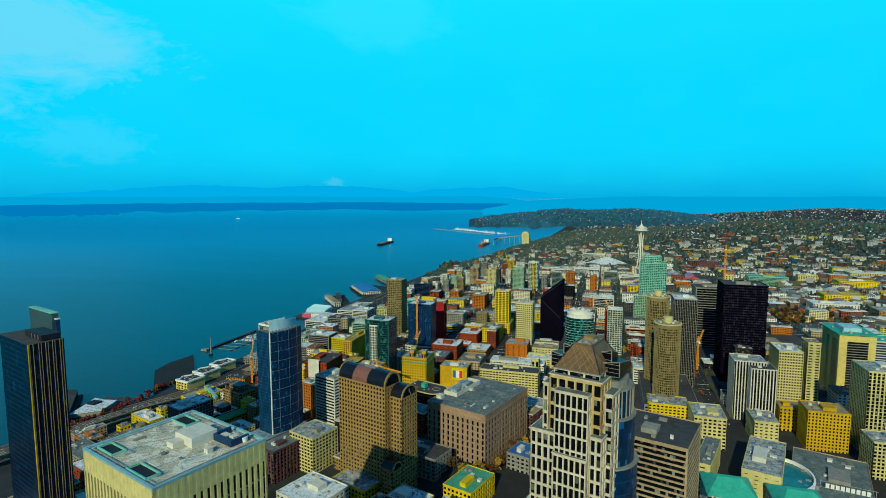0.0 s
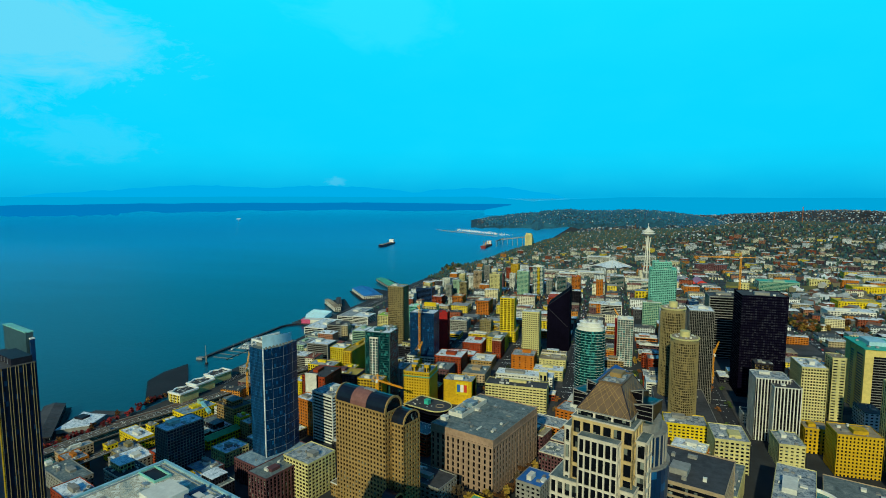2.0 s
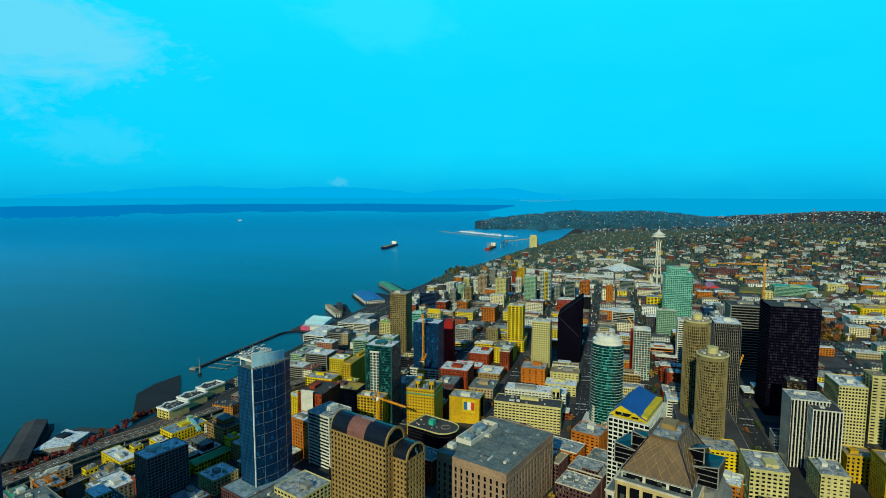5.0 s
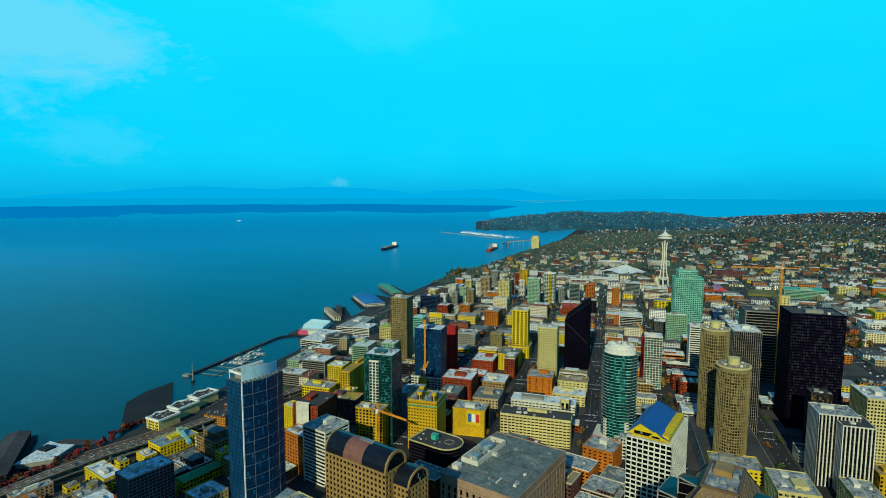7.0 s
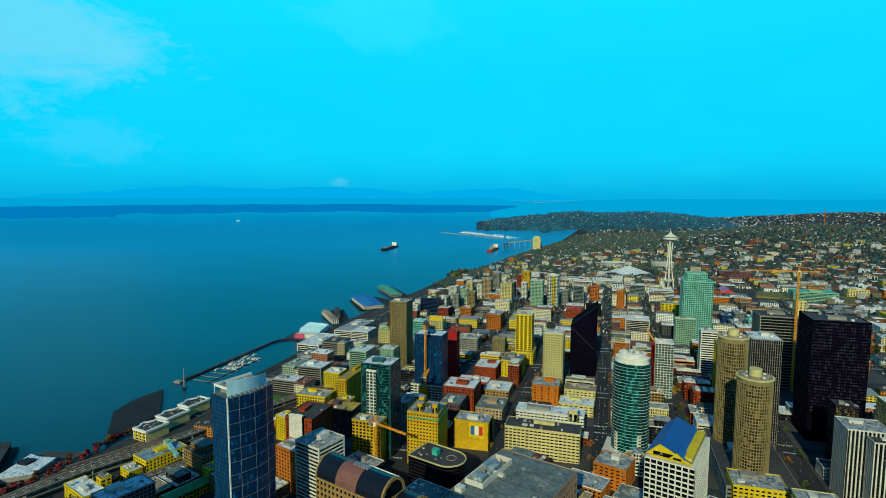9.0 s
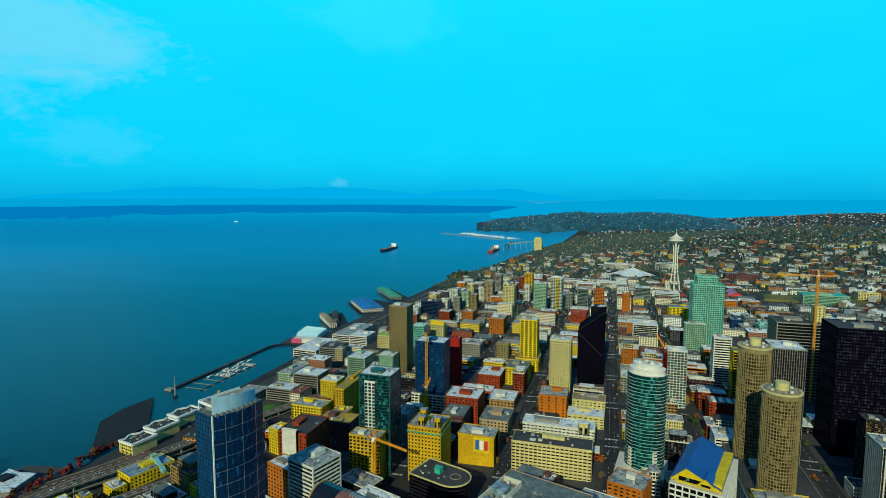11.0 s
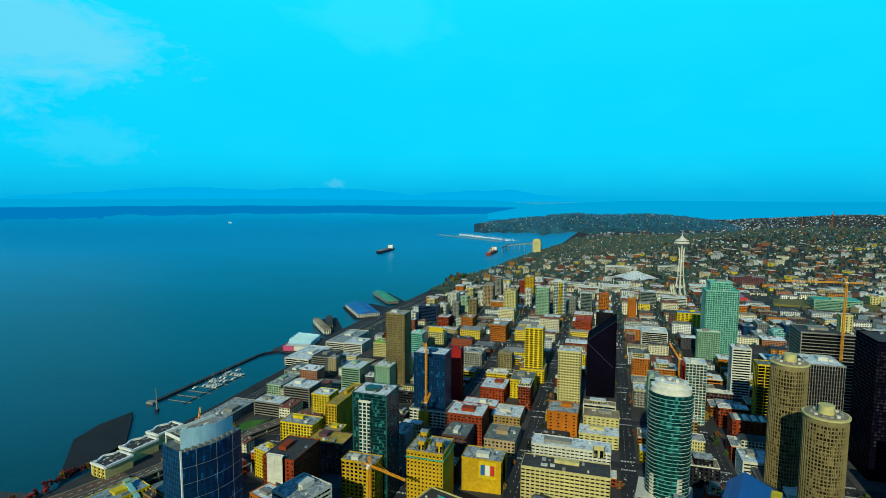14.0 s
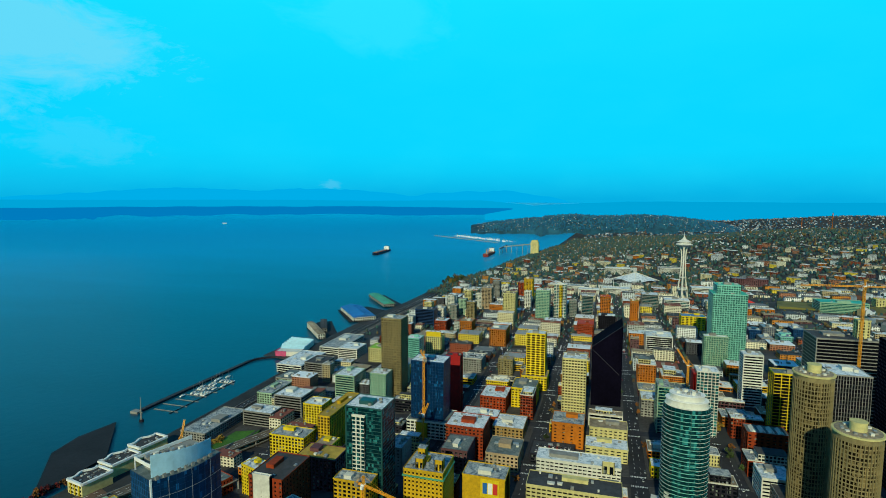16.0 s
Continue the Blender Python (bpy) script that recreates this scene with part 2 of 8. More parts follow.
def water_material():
    """Sea: base colour runs from dark teal to bright blue with distance from the camera's side, standing in for
    reflected sky.
    """
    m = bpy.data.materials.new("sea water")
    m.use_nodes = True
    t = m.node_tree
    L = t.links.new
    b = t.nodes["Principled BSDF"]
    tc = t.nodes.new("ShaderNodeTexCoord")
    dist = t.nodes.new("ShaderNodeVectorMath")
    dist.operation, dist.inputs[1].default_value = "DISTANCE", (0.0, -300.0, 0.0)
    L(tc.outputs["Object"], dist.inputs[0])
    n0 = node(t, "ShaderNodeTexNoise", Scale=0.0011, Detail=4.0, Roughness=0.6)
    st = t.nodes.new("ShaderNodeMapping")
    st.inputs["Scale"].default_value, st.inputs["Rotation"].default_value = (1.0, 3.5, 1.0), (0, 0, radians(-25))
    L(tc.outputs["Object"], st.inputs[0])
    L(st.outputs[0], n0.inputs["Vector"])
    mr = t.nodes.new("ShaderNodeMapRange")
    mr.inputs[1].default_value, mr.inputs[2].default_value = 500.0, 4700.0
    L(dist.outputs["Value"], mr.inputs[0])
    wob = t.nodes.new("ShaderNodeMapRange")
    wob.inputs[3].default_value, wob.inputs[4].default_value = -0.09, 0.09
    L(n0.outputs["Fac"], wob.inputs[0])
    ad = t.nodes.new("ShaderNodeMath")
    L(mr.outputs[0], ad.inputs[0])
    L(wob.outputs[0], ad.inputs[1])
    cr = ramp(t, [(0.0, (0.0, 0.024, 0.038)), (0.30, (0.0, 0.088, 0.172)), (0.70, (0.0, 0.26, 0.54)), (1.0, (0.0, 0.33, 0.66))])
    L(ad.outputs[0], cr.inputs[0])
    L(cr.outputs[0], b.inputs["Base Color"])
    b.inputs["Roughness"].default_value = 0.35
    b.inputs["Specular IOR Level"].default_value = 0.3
    n1 = node(t, "ShaderNodeTexNoise", Scale=0.06, Detail=5.0, Roughness=0.6)
    L(tc.outputs["Object"], n1.inputs["Vector"])
    bp = node(t, "ShaderNodeBump", Strength=0.35, Distance=1.0)
    L(n1.outputs["Fac"], bp.inputs["Height"])
    L(bp.outputs[0], b.inputs["Normal"])
    return m


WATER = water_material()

# ---------------------------------------------------------------- mesh helpers


class Build:
    """Collects boxes, rings and faces into one mesh."""

    def __init__(self):
        self.v, self.f = [], []

    def face(self, pts):
        n = len(self.v)
        self.v += [tuple(p) for p in pts]
        self.f.append(tuple(range(n, n + len(pts))))

    def box(self, x0, x1, y0, y1, z0, z1):
        n = len(self.v)
        self.v += [(x0, y0, z0), (x1, y0, z0), (x1, y1, z0), (x0, y1, z0), (x0, y0, z1), (x1, y0, z1), (x1, y1, z1), (x0, y1, z1)]
        self.f += [(n, n + 3, n + 2, n + 1), (n + 4, n + 5, n + 6, n + 7), (n, n + 1, n + 5, n + 4), (n + 1, n + 2, n + 6, n + 5),
                   (n + 2, n + 3, n + 7, n + 6), (n + 3, n, n + 4, n + 7)]
        return self

    def prism(self, outline, z0, z1, top=None):
        """Upright prism over a counter-clockwise outline; top: another outline for a taper."""
        top = top or outline
        n, k = len(self.v), len(outline)
        self.v += [(x, y, z0) for x, y in outline] + [(x, y, z1) for x, y in top]
        self.f += [tuple(n + i for i in reversed(range(k))), tuple(n + k + i for i in range(k))]
        self.f += [(n + i, n + (i + 1) % k, n + k + (i + 1) % k, n + k + i) for i in range(k)]
        return self

    def beam(self, a, b, r):
        a, b = Vector(a), Vector(b)
        d = (b - a).normalized()
        s = d.cross(Vector((0, 0, 1)) if abs(d.z) < 0.9 else Vector((1, 0, 0))).normalized() * r
        u = d.cross(s.normalized()) * r
        n = len(self.v)
        self.v += [tuple(p + q) for p in (a, b) for q in (-s - u, s - u, s + u, -s + u)]
        self.f += [(n, n + 3, n + 2, n + 1), (n + 4, n + 5, n + 6, n + 7)] + [(n + i, n + (i + 1) % 4, n + 4 + (i + 1) % 4, n + 4 + i) for i in range(4)]
        return self

    def mesh(self, name, mat, smooth=False):
        me = bpy.data.meshes.new(name)
        me.from_pydata(self.v, [], self.f)
        me.materials.append(mat)
        if smooth:
            me.polygons.foreach_set("use_smooth", [True] * len(me.polygons))
        me.update()
        return me


def part(name, b, mat, parent, label="", at=None, smooth=False):
    ob = new(name, b.mesh(name, mat, smooth) if isinstance(b, Build) else b)
    ob.parent = parent
    if at is not None:
        ob.matrix_basis = at
    if label:
        ob["label"] = label
    return ob


def thing(name, label, category, at, group="", kind=""):
    ob = new(name)
    ob.matrix_basis = at
    return tagged(ob, label, category, group, kind)


def ring(n, rx, ry=None, a0=0.0, cx=0, cy=0):
    ry = ry or rx
    return [(cx + rx * math.cos(a0 + 2 * math.pi * i / n), cy + ry * math.sin(a0 + 2 * math.pi * i / n)) for i in range(n)]


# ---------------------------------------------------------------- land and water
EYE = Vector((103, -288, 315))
SHORE_Y = (-1500, 60, 200, 440, 690, 750, 873, 1130, 1300, 1758, 2114, 2584, 3100, 3571, 9000)
SHORE_X = (-560, -530, -494, -494, -498, -524, -536, -532, -516, -500, -432, -385, -300, -240, -100)


def shore(y):
    return float(np.interp(y, SHORE_Y, SHORE_X))


def ground_z(x, y):
    """Height of the land: quay, the rise to the avenues, and the hills to the north."""
    s = x - shore(y)
    z = float(np.interp(s, (0, 60, 170, 360, 660, 5000), (3, 4, 9, 29, 39, 41)))
    if y > 1400:
        k = min(1.0, (y - 1400) / 700)
        z = z * (1 - k) + k * float(np.interp(s, (0, 150, 500, 1200, 5000), (3, 5, 30, 42, 45)))
    z += 13 * math.exp(-((x - 40) / 75) ** 2 - ((y - 90) / 75) ** 2)
    z += 112 * math.exp(-((x - 1250) / 720) ** 2 - ((y - 3050) / 820) ** 2)
    z += 38 * math.exp(-((x - 650) / 330) ** 2 - ((y - 2750) / 420) ** 2)
    z += 95 * math.exp(-((x - 2800) / 850) ** 2 - ((y - 6800) / 1200) ** 2)
    if s > 700 and y < 2400:
        z += min(25, (s - 700) * 0.02)
    return z


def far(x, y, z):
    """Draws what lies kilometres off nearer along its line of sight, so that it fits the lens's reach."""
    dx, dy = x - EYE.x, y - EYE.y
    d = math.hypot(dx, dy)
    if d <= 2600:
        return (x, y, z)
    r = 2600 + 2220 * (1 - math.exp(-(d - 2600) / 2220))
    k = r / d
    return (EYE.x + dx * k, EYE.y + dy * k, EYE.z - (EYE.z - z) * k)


def sheet(name, rows, mat, label, category, smooth=True):
    """A surface through rows of places; the rows run so that it faces up."""
    b = Build()
    n = len(rows[0])
    for row in rows:
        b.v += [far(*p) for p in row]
    for i in range(len(rows) - 1):
        for j in range(n - 1):
            b.f.append((i * n + j, i * n + j + 1, (i + 1) * n + j + 1, (i + 1) * n + j))
    ob = new(name, b.mesh(name, mat, smooth))
    return tagged(ob, label, category, kind="structure")


def land_and_water():
    cols = [-30, -6, 0.0, 4, 30, 60, 110, 170, 230, 300, 360, 460, 560, 660] + [760 + 90 * i for i in range(60)]
    ys = [-1500, -900, -500] + list(np.arange(-300, 3900, 60.0)) + list(np.arange(3900, 9001, 200.0))
    rows = []
    for y in ys:
        row = []
        for s in cols:
            x = shore(y) + s
            z = (-6 if s < -3 else -1.5 if s < 0 else ground_z(x, y) + (0 if s < 700 else 2.5 * noise.noise((x * .004, y * .004, 0))))
            row.append((x, float(y), z))
        rows.append(row)
    sheet("ground", rows, GROUND, "dark city ground rising from the quay to the hills", "ground")
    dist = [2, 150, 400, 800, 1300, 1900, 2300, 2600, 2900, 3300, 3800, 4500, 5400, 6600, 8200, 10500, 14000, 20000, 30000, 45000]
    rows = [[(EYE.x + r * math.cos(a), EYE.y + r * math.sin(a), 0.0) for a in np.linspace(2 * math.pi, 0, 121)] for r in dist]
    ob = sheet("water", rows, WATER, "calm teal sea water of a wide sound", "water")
    return ob


land_and_water()


def polar(deg, d):
    """A place by its bearing from the avenues' line (left positive) and its distance."""
    return EYE.x - d * math.sin(radians(deg)), EYE.y + d * math.cos(radians(deg))



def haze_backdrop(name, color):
    """Plain far backdrop that glows in one flat colour, with the distance haze put into it."""
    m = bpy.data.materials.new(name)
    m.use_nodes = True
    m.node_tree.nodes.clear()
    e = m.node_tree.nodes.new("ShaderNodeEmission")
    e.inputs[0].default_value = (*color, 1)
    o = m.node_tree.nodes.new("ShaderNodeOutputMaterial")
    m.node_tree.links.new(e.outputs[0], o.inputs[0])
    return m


FARLAND = haze_backdrop("hazy far shore glow", (0.0, 0.20, 0.515))
FARLAND2 = haze_backdrop("hazier far shore glow", (0.0, 0.37, 0.69))
MOUNT = haze_backdrop("hazy mountain glow", (0.0, 0.42, 0.81))
# blue distance haze is mixed into the headland's base colour
HEAD = material("haze-blue wooded headland", (0.010, 0.075, 0.12), 0.95, 0.4, 0.02)


def strip_land(name, label, mat, a0, a1, near, depth, height, seed, steps=140, kind="structure", bumpy=0.5, rise=9.0, fall=9.0):
    rows = [[] for _ in range(7)]
    for i in range(steps + 1):
        u = i / steps
        a = a0 + (a1 - a0) * u
        edge = min(1.0, u * rise, (1 - u) * fall) ** 0.6
        wob = 1 + 0.10 * noise.noise((u * 9, seed, 0)) + 0.05 * noise.noise((u * 31, seed, 3))
        hgt = height * edge * (1 - bumpy / 2 + bumpy * (0.5 + noise.noise((u * 5, seed, 7)) * 0.6 + 0.25 * noise.noise((u * 21, seed, 9)) + 0.1 * noise.noise((u * 70, seed, 2))))
        for k, (dd, hh) in enumerate(((0, -4), (0.02, 0.02), (0.06, 0.3), (0.25, 0.62), (0.5, 0.9), (0.8, 1.0), (1.0, 0.7))):
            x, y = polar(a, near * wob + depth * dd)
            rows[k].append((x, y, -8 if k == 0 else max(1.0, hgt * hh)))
    return sheet(name, rows, mat, label, "hill")


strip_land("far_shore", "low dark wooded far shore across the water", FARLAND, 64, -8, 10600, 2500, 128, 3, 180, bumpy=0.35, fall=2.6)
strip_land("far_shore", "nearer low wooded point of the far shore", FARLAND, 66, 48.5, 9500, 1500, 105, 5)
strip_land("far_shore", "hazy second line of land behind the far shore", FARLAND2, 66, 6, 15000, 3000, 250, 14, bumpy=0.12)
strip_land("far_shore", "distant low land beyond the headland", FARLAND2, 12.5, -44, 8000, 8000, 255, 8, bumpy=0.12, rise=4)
strip_land("headland", "haze-blue wooded headland with scattered houses beyond the harbour", HEAD, 13.9, -12, 5000, 1500, 142, 11, 160, bumpy=0.2, rise=2.4, fall=3.6)
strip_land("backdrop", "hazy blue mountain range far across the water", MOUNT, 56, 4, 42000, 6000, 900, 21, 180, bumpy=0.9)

# ---------------------------------------------------------------- buildings
UNIT = [Build().box(-.5, .5, -.5, .5, 0, .86).box(-.36, .36, -.36, .36, .86, 1.0).mesh("rooftop_unit", METAL),
        Build().box(-.5, .5, -.5, .5, 0, 1).box(-.56, .56, -.56, .56, .9, .97).mesh("rooftop_unit", WALLS["white"]),
        Build().box(-.5, .5, -.5, .5, 0, .8).box(-.2, .2, -.5, .5, .8, 1.0).mesh("rooftop_unit", WALLS["grey"])]
PANE = {}


class Plots:
    """Ground taken: centre x, y, half width, half depth, turn; found again by 130 m squares."""

    def __init__(self):
        self.cells = {}

    def append(self, p):
        self.cells.setdefault((int(p[0] // 130), int(p[1] // 130)), []).append(p)

    def near(self, x, y):
        i, j = int(x // 130), int(y // 130)
        for a in (-1, 0, 1):
            for c in (-1, 0, 1):
                yield from self.cells.get((i + a, j + c), ())


FOOT = Plots()
rng = random.Random(7)


def facade_frame(w, d, z0, z1, fh, bay, pier, span, rec, cx, cy, mode):
    """The glazing's box, and the frame of spandrels, piers and corners before it."""
    hw, hd = w / 2, d / 2
    g = Build().box(cx - hw + rec, cx + hw - rec, cy - hd + rec, cy + hd - rec, z0, z1 - 0.3)
    nf = max(1, round((z1 - z0) / fh))
    h = (z1 - z0) / nf
    bands, posts, top = [], [], Build()
    for i in range(nf):
        za, zb = z0 + h * (i + 1) - span, z0 + h * (i + 1)
        if mode in ("grid", "band") or i == nf - 1:
            bands.append((cx - hw + .07, cx + hw - .07, cy - hd + .07, cy + hd - .07, za, zb - (.02 if i < nf - 1 else 0)))
        else:
            bands.append((cx - hw + rec - .12, cx + hw - rec + .12, cy - hd + rec - .12, cy + hd - rec + .12, zb - span * .7 if span < fh * .6 else zb - .8, zb))
    if mode in ("grid", "vert"):
        for n, half, other, along in ((max(1, round(w / bay)), hw, hd, 0), (max(1, round(d / bay)), hd, hw, 1)):
            for i in range(n + 1):
                p = -half + 2 * half * i / n
                p0, p1 = max(-half, p - pier / 2), min(half, p + pier / 2)
                for s in (-1, 1):
                    q0, q1 = sorted((s * other, s * (other - rec - .1)))
                    posts.append((cx + p0, cx + p1, cy + q0, cy + q1, z0, z1) if along == 0 else (cx + q0, cx + q1, cy + p0, cy + p1, z0, z1))
    else:
        for sx in (-1, 1):
            for sy in (-1, 1):
                posts.append((*sorted((cx + sx * hw, cx + sx * (hw - 1.2))), *sorted((cy + sy * hd, cy + sy * (hd - 1.2))), z0, z1))
    return g, bands, posts, nf, h


def facade(parent, w, d, z0, z1, wall, gl, fh=3.6, bay=4.0, pier=1.0, span=1.3, rec=0.45, cx=0, cy=0, mode="grid", panes=0):
    """Glazing set back behind a frame of piers and spandrels; on the nearest buildings each is a part of its own."""
    hw, hd = w / 2, d / 2
    g, bands, posts, nf, h = facade_frame(w, d, z0, z1, fh, bay, pier, span, rec, cx, cy, mode)
    part("glazing", g, GLASS[gl], parent)
    if panes:
        wl = part("wall", Build().box(*bands[-1]), WALLS[wall], parent)
        shared = {}
        for name, boxes in (("spandrel", bands[:-1]), ("pier", posts)):
            for x0, x1, y0, y1, za, zb in boxes:
                size = (round(x1 - x0, 3), round(y1 - y0, 3), round(zb - za, 3))
                if size not in shared:
                    shared[size] = Build().box(-size[0] / 2, size[0] / 2, -size[1] / 2, size[1] / 2, 0, size[2]).mesh(name, WALLS[wall])
                part(name, shared[size], None, wl, at=pose((x0 + x1) / 2, (y0 + y1) / 2, za))
    else:
        b = Build()
        for q in bands + posts:
            b.box(*q)
        wl = part("wall", b, WALLS[wall], parent)
        wl["kind"] = "stuff"
    if panes and mode in ("grid", "vert"):
        made = 0
        for n, half, other, along, s in ((max(1, round(w / bay)), hw, hd, 0, -1), (max(1, round(d / bay)), hd, hw, 1, 1 if parent.get("east") else -1)):
            pw, ph = 2 * half / n - pier, h - (span if mode == "grid" else span * .7)
            key = (round(pw, 2), round(ph, 2), along, gl)
            if key not in PANE:
                pb = Build()
                if along == 0:
                    pb.box(-pw / 2 + .06, pw / 2 - .06, -.06, .06, 0, ph - .08)
                    pb.box(-.05, .05, -.1, .1, 0, ph - .08)
                else:
                    pb.box(-.06, .06, -pw / 2 + .06, pw / 2 - .06, 0, ph - .08)
                    pb.box(-.1, .1, -.05, .05, 0, ph - .08)
                PANE[key] = pb.mesh("window_pane", GLASS[gl])
            for j in reversed(range(nf)):
                for i in range(n):
                    if made >= panes:
                        break
                    p = -half + 2 * half * (i + .5) / n
                    q = s * (other - rec + .09)
                    at = (cx + p, cy + q) if along == 0 else (cx + q, cy + p)
                    part("window_pane", PANE[key], None, wl, at=pose(at[0], at[1], z0 + h * j + .04))
                    made += 1
    return wl


def flat_roof(parent, w, d, z, mat, units=3, cx=0, cy=0, wall="grey", parapet=0.9, pent=True):
    hw, hd = w / 2, d / 2
    part("roof", Build().box(cx - hw + .3, cx + hw - .3, cy - hd + .3, cy + hd - .3, z - .1, z + .15), ROOFS[mat], parent)
    b = Build()
    b.box(cx - hw - .1, cx + hw + .1, cy - hd - .1, cy - hd + .35, z - .3, z + parapet).box(cx - hw - .1, cx + hw + .1, cy + hd - .35, cy + hd + .1, z - .3, z + parapet)
    b.box(cx - hw - .1, cx - hw + .35, cy - hd + .35, cy + hd - .35, z - .3, z + parapet).box(cx + hw - .35, cx + hw + .1, cy - hd + .35, cy + hd - .35, z - .3, z + parapet)
    part("parapet", b, WALLS[wall], parent)
    if pent and min(w, d) > 9:
        pw, pd, ph = w * rng.uniform(.18, .38), d * rng.uniform(.18, .38), rng.uniform(2.6, 4.5)
        px, py = cx + rng.uniform(-.2, .2) * w, cy + rng.uniform(-.2, .2) * d
        part("penthouse", Build().box(px - pw / 2, px + pw / 2, py - pd / 2, py + pd / 2, z + .1, z + ph).box(px - pw / 2 - .15, px + pw / 2 + .15, py - pd / 2 - .15, py + pd / 2 + .15, z + ph, z + ph + .25),
             WALLS[rng.choice((wall, "grey", "white"))], parent)
    for _ in range(units):
        s = rng.uniform(1.2, min(4.2, w * .2 + .6))
        m = pose(cx + rng.uniform(-.38, .38) * w, cy + rng.uniform(-.38, .38) * d, z + .1, 0, 0, rng.choice((0, 90))) @ Matrix.Diagonal((s, s * rng.uniform(.6, 1.6), rng.uniform(1, 2.4), 1))
        part("rooftop_unit", rng.choice(UNIT), None, parent, at=m)


TURN = dict(B=0.0, D=-17.5, N=-48.5)


def lot(px, py, side, w, d, grid, ground=None):
    """Pose of a building from the corner that the camera sees and the way that it extends (side -1: to the left of it)."""
    a = radians(TURN.get(grid, 0.0))
    cx = px + side * w / 2 * math.cos(a) - d / 2 * math.sin(a)
    cy = py + side * w / 2 * math.sin(a) + d / 2 * math.cos(a)
    g = ground_z(cx, cy) if ground is None else ground
    FOOT.append((cx, cy, w / 2, d / 2, a))
    return pose(cx, cy, g - 1.0, 0, 0, math.degrees(a)), g - 1.0


def block(label, px, py, side, w, d, top, grid="B", wall="grey", gl="dark", roof="grey", units=3, category="building", name="building", pent=True, group="", **kw):
    """A flat-roofed building of one mass, sunk 1 m into the ground."""
    m, g = lot(px, py, side, w, d, grid)
    ob = thing(name, label, category, m, group)
    if side < 0:
        ob["east"] = 1
    h = top - g
    facade(ob, w, d, 0, h, wall, gl, **kw)
    flat_roof(ob, w, d, h, roof, units, wall=wall, pent=pent)
    return ob

# ---------------------------------------------------------------- landmark towers


def roof_slab(parent, outline, z, mat, name="roof", t=0.3):
    return part(name, Build().prism(outline, z - .1, z + t), mat, parent)


def round_facade(ob, outline, h, fh, span, gl, wall, fin_every=1, fin=0.35, rec=.35, slab_name="spandrel"):
    """Floors over any outline: glazing set back, a band at each floor (a part of its own) and upright fins."""
    n = len(outline)
    cx, cy = sum(p[0] for p in outline) / n, sum(p[1] for p in outline) / n

    def grow(k):
        res = []
        for x, y in outline:
            r = math.hypot(x - cx, y - cy)
            res.append((cx + (x - cx) * (r + k) / r, cy + (y - cy) * (r + k) / r))
        return res
    part("glazing", Build().prism(grow(-rec), 0, h - .3), GLASS[gl], ob)
    wl = part("wall", Build().prism(grow(.05), h - span * 1.5, h), WALLS[wall], ob)
    nf = max(1, round(h / fh))
    me = Build().prism(grow(0), -span, 0).mesh(slab_name, WALLS[wall])
    for i in range(1, nf):
        part(slab_name, me, None, wl, at=pose(0, 0, h * i / nf))
    if fin_every:
        for i in range(0, n, fin_every):
            x, y = outline[i]
            b = Build().box(-fin / 2, fin / 2, -fin / 2 - .1, fin / 2 + .1, 0, h)
            part("mullion", b, WALLS[wall], wl, at=pose(x, y, 0, 0, 0, math.degrees(math.atan2(y - cy, x - cx)) - 90))
    return wl


def arch_vault(b, x0, x1, y0, y1, z, rise, n=10, close=True):
    """Half barrel whose axis runs along x."""
    cy, r = (y0 + y1) / 2, (y1 - y0) / 2
    pts = [(cy - r * math.cos(math.pi * i / n), z + rise * math.sin(math.pi * i / n)) for i in range(n + 1)]
    for i in range(n):
        b.face([(x0, *pts[i]), (x1, *pts[i]), (x1, *pts[i + 1]), (x0, *pts[i + 1])])
    if close:
        b.face([(x1, *p) for p in pts])
        b.face([(x0, *p) for p in reversed(pts)])
    return b


def arch_rim(b, x0, x1, y0, y1, z, rise, t=0.9, n=12):
    cy, r = (y0 + y1) / 2, (y1 - y0) / 2
    for i in range(n):
        a, c = math.pi * i / n, math.pi * (i + 1) / n
        p = [(cy - k * math.cos(q), z + k / r * rise * math.sin(q)) for q in (a, c) for k in (r + .25, r - t)]
        b.face([(x1, *p[0]), (x1, *p[1]), (x1, *p[3]), (x1, *p[2])])
        b.face([(x0, *p[0]), (x0, *p[2]), (x0, *p[3]), (x0, *p[1])])
        b.face([(x0, *p[0]), (x1, *p[0]), (x1, *p[2]), (x0, *p[2])])
        b.face([(x0, *p[1]), (x0, *p[3]), (x1, *p[3]), (x1, *p[1])])
    return b


VAULT = material("dark standing seam vault", (0.007, 0.010, 0.018), 0.3, 0.3, 0.3)
PINK = material("pink granite panel", (0.20, 0.085, 0.07), 0.5, 0.2, 0.3)


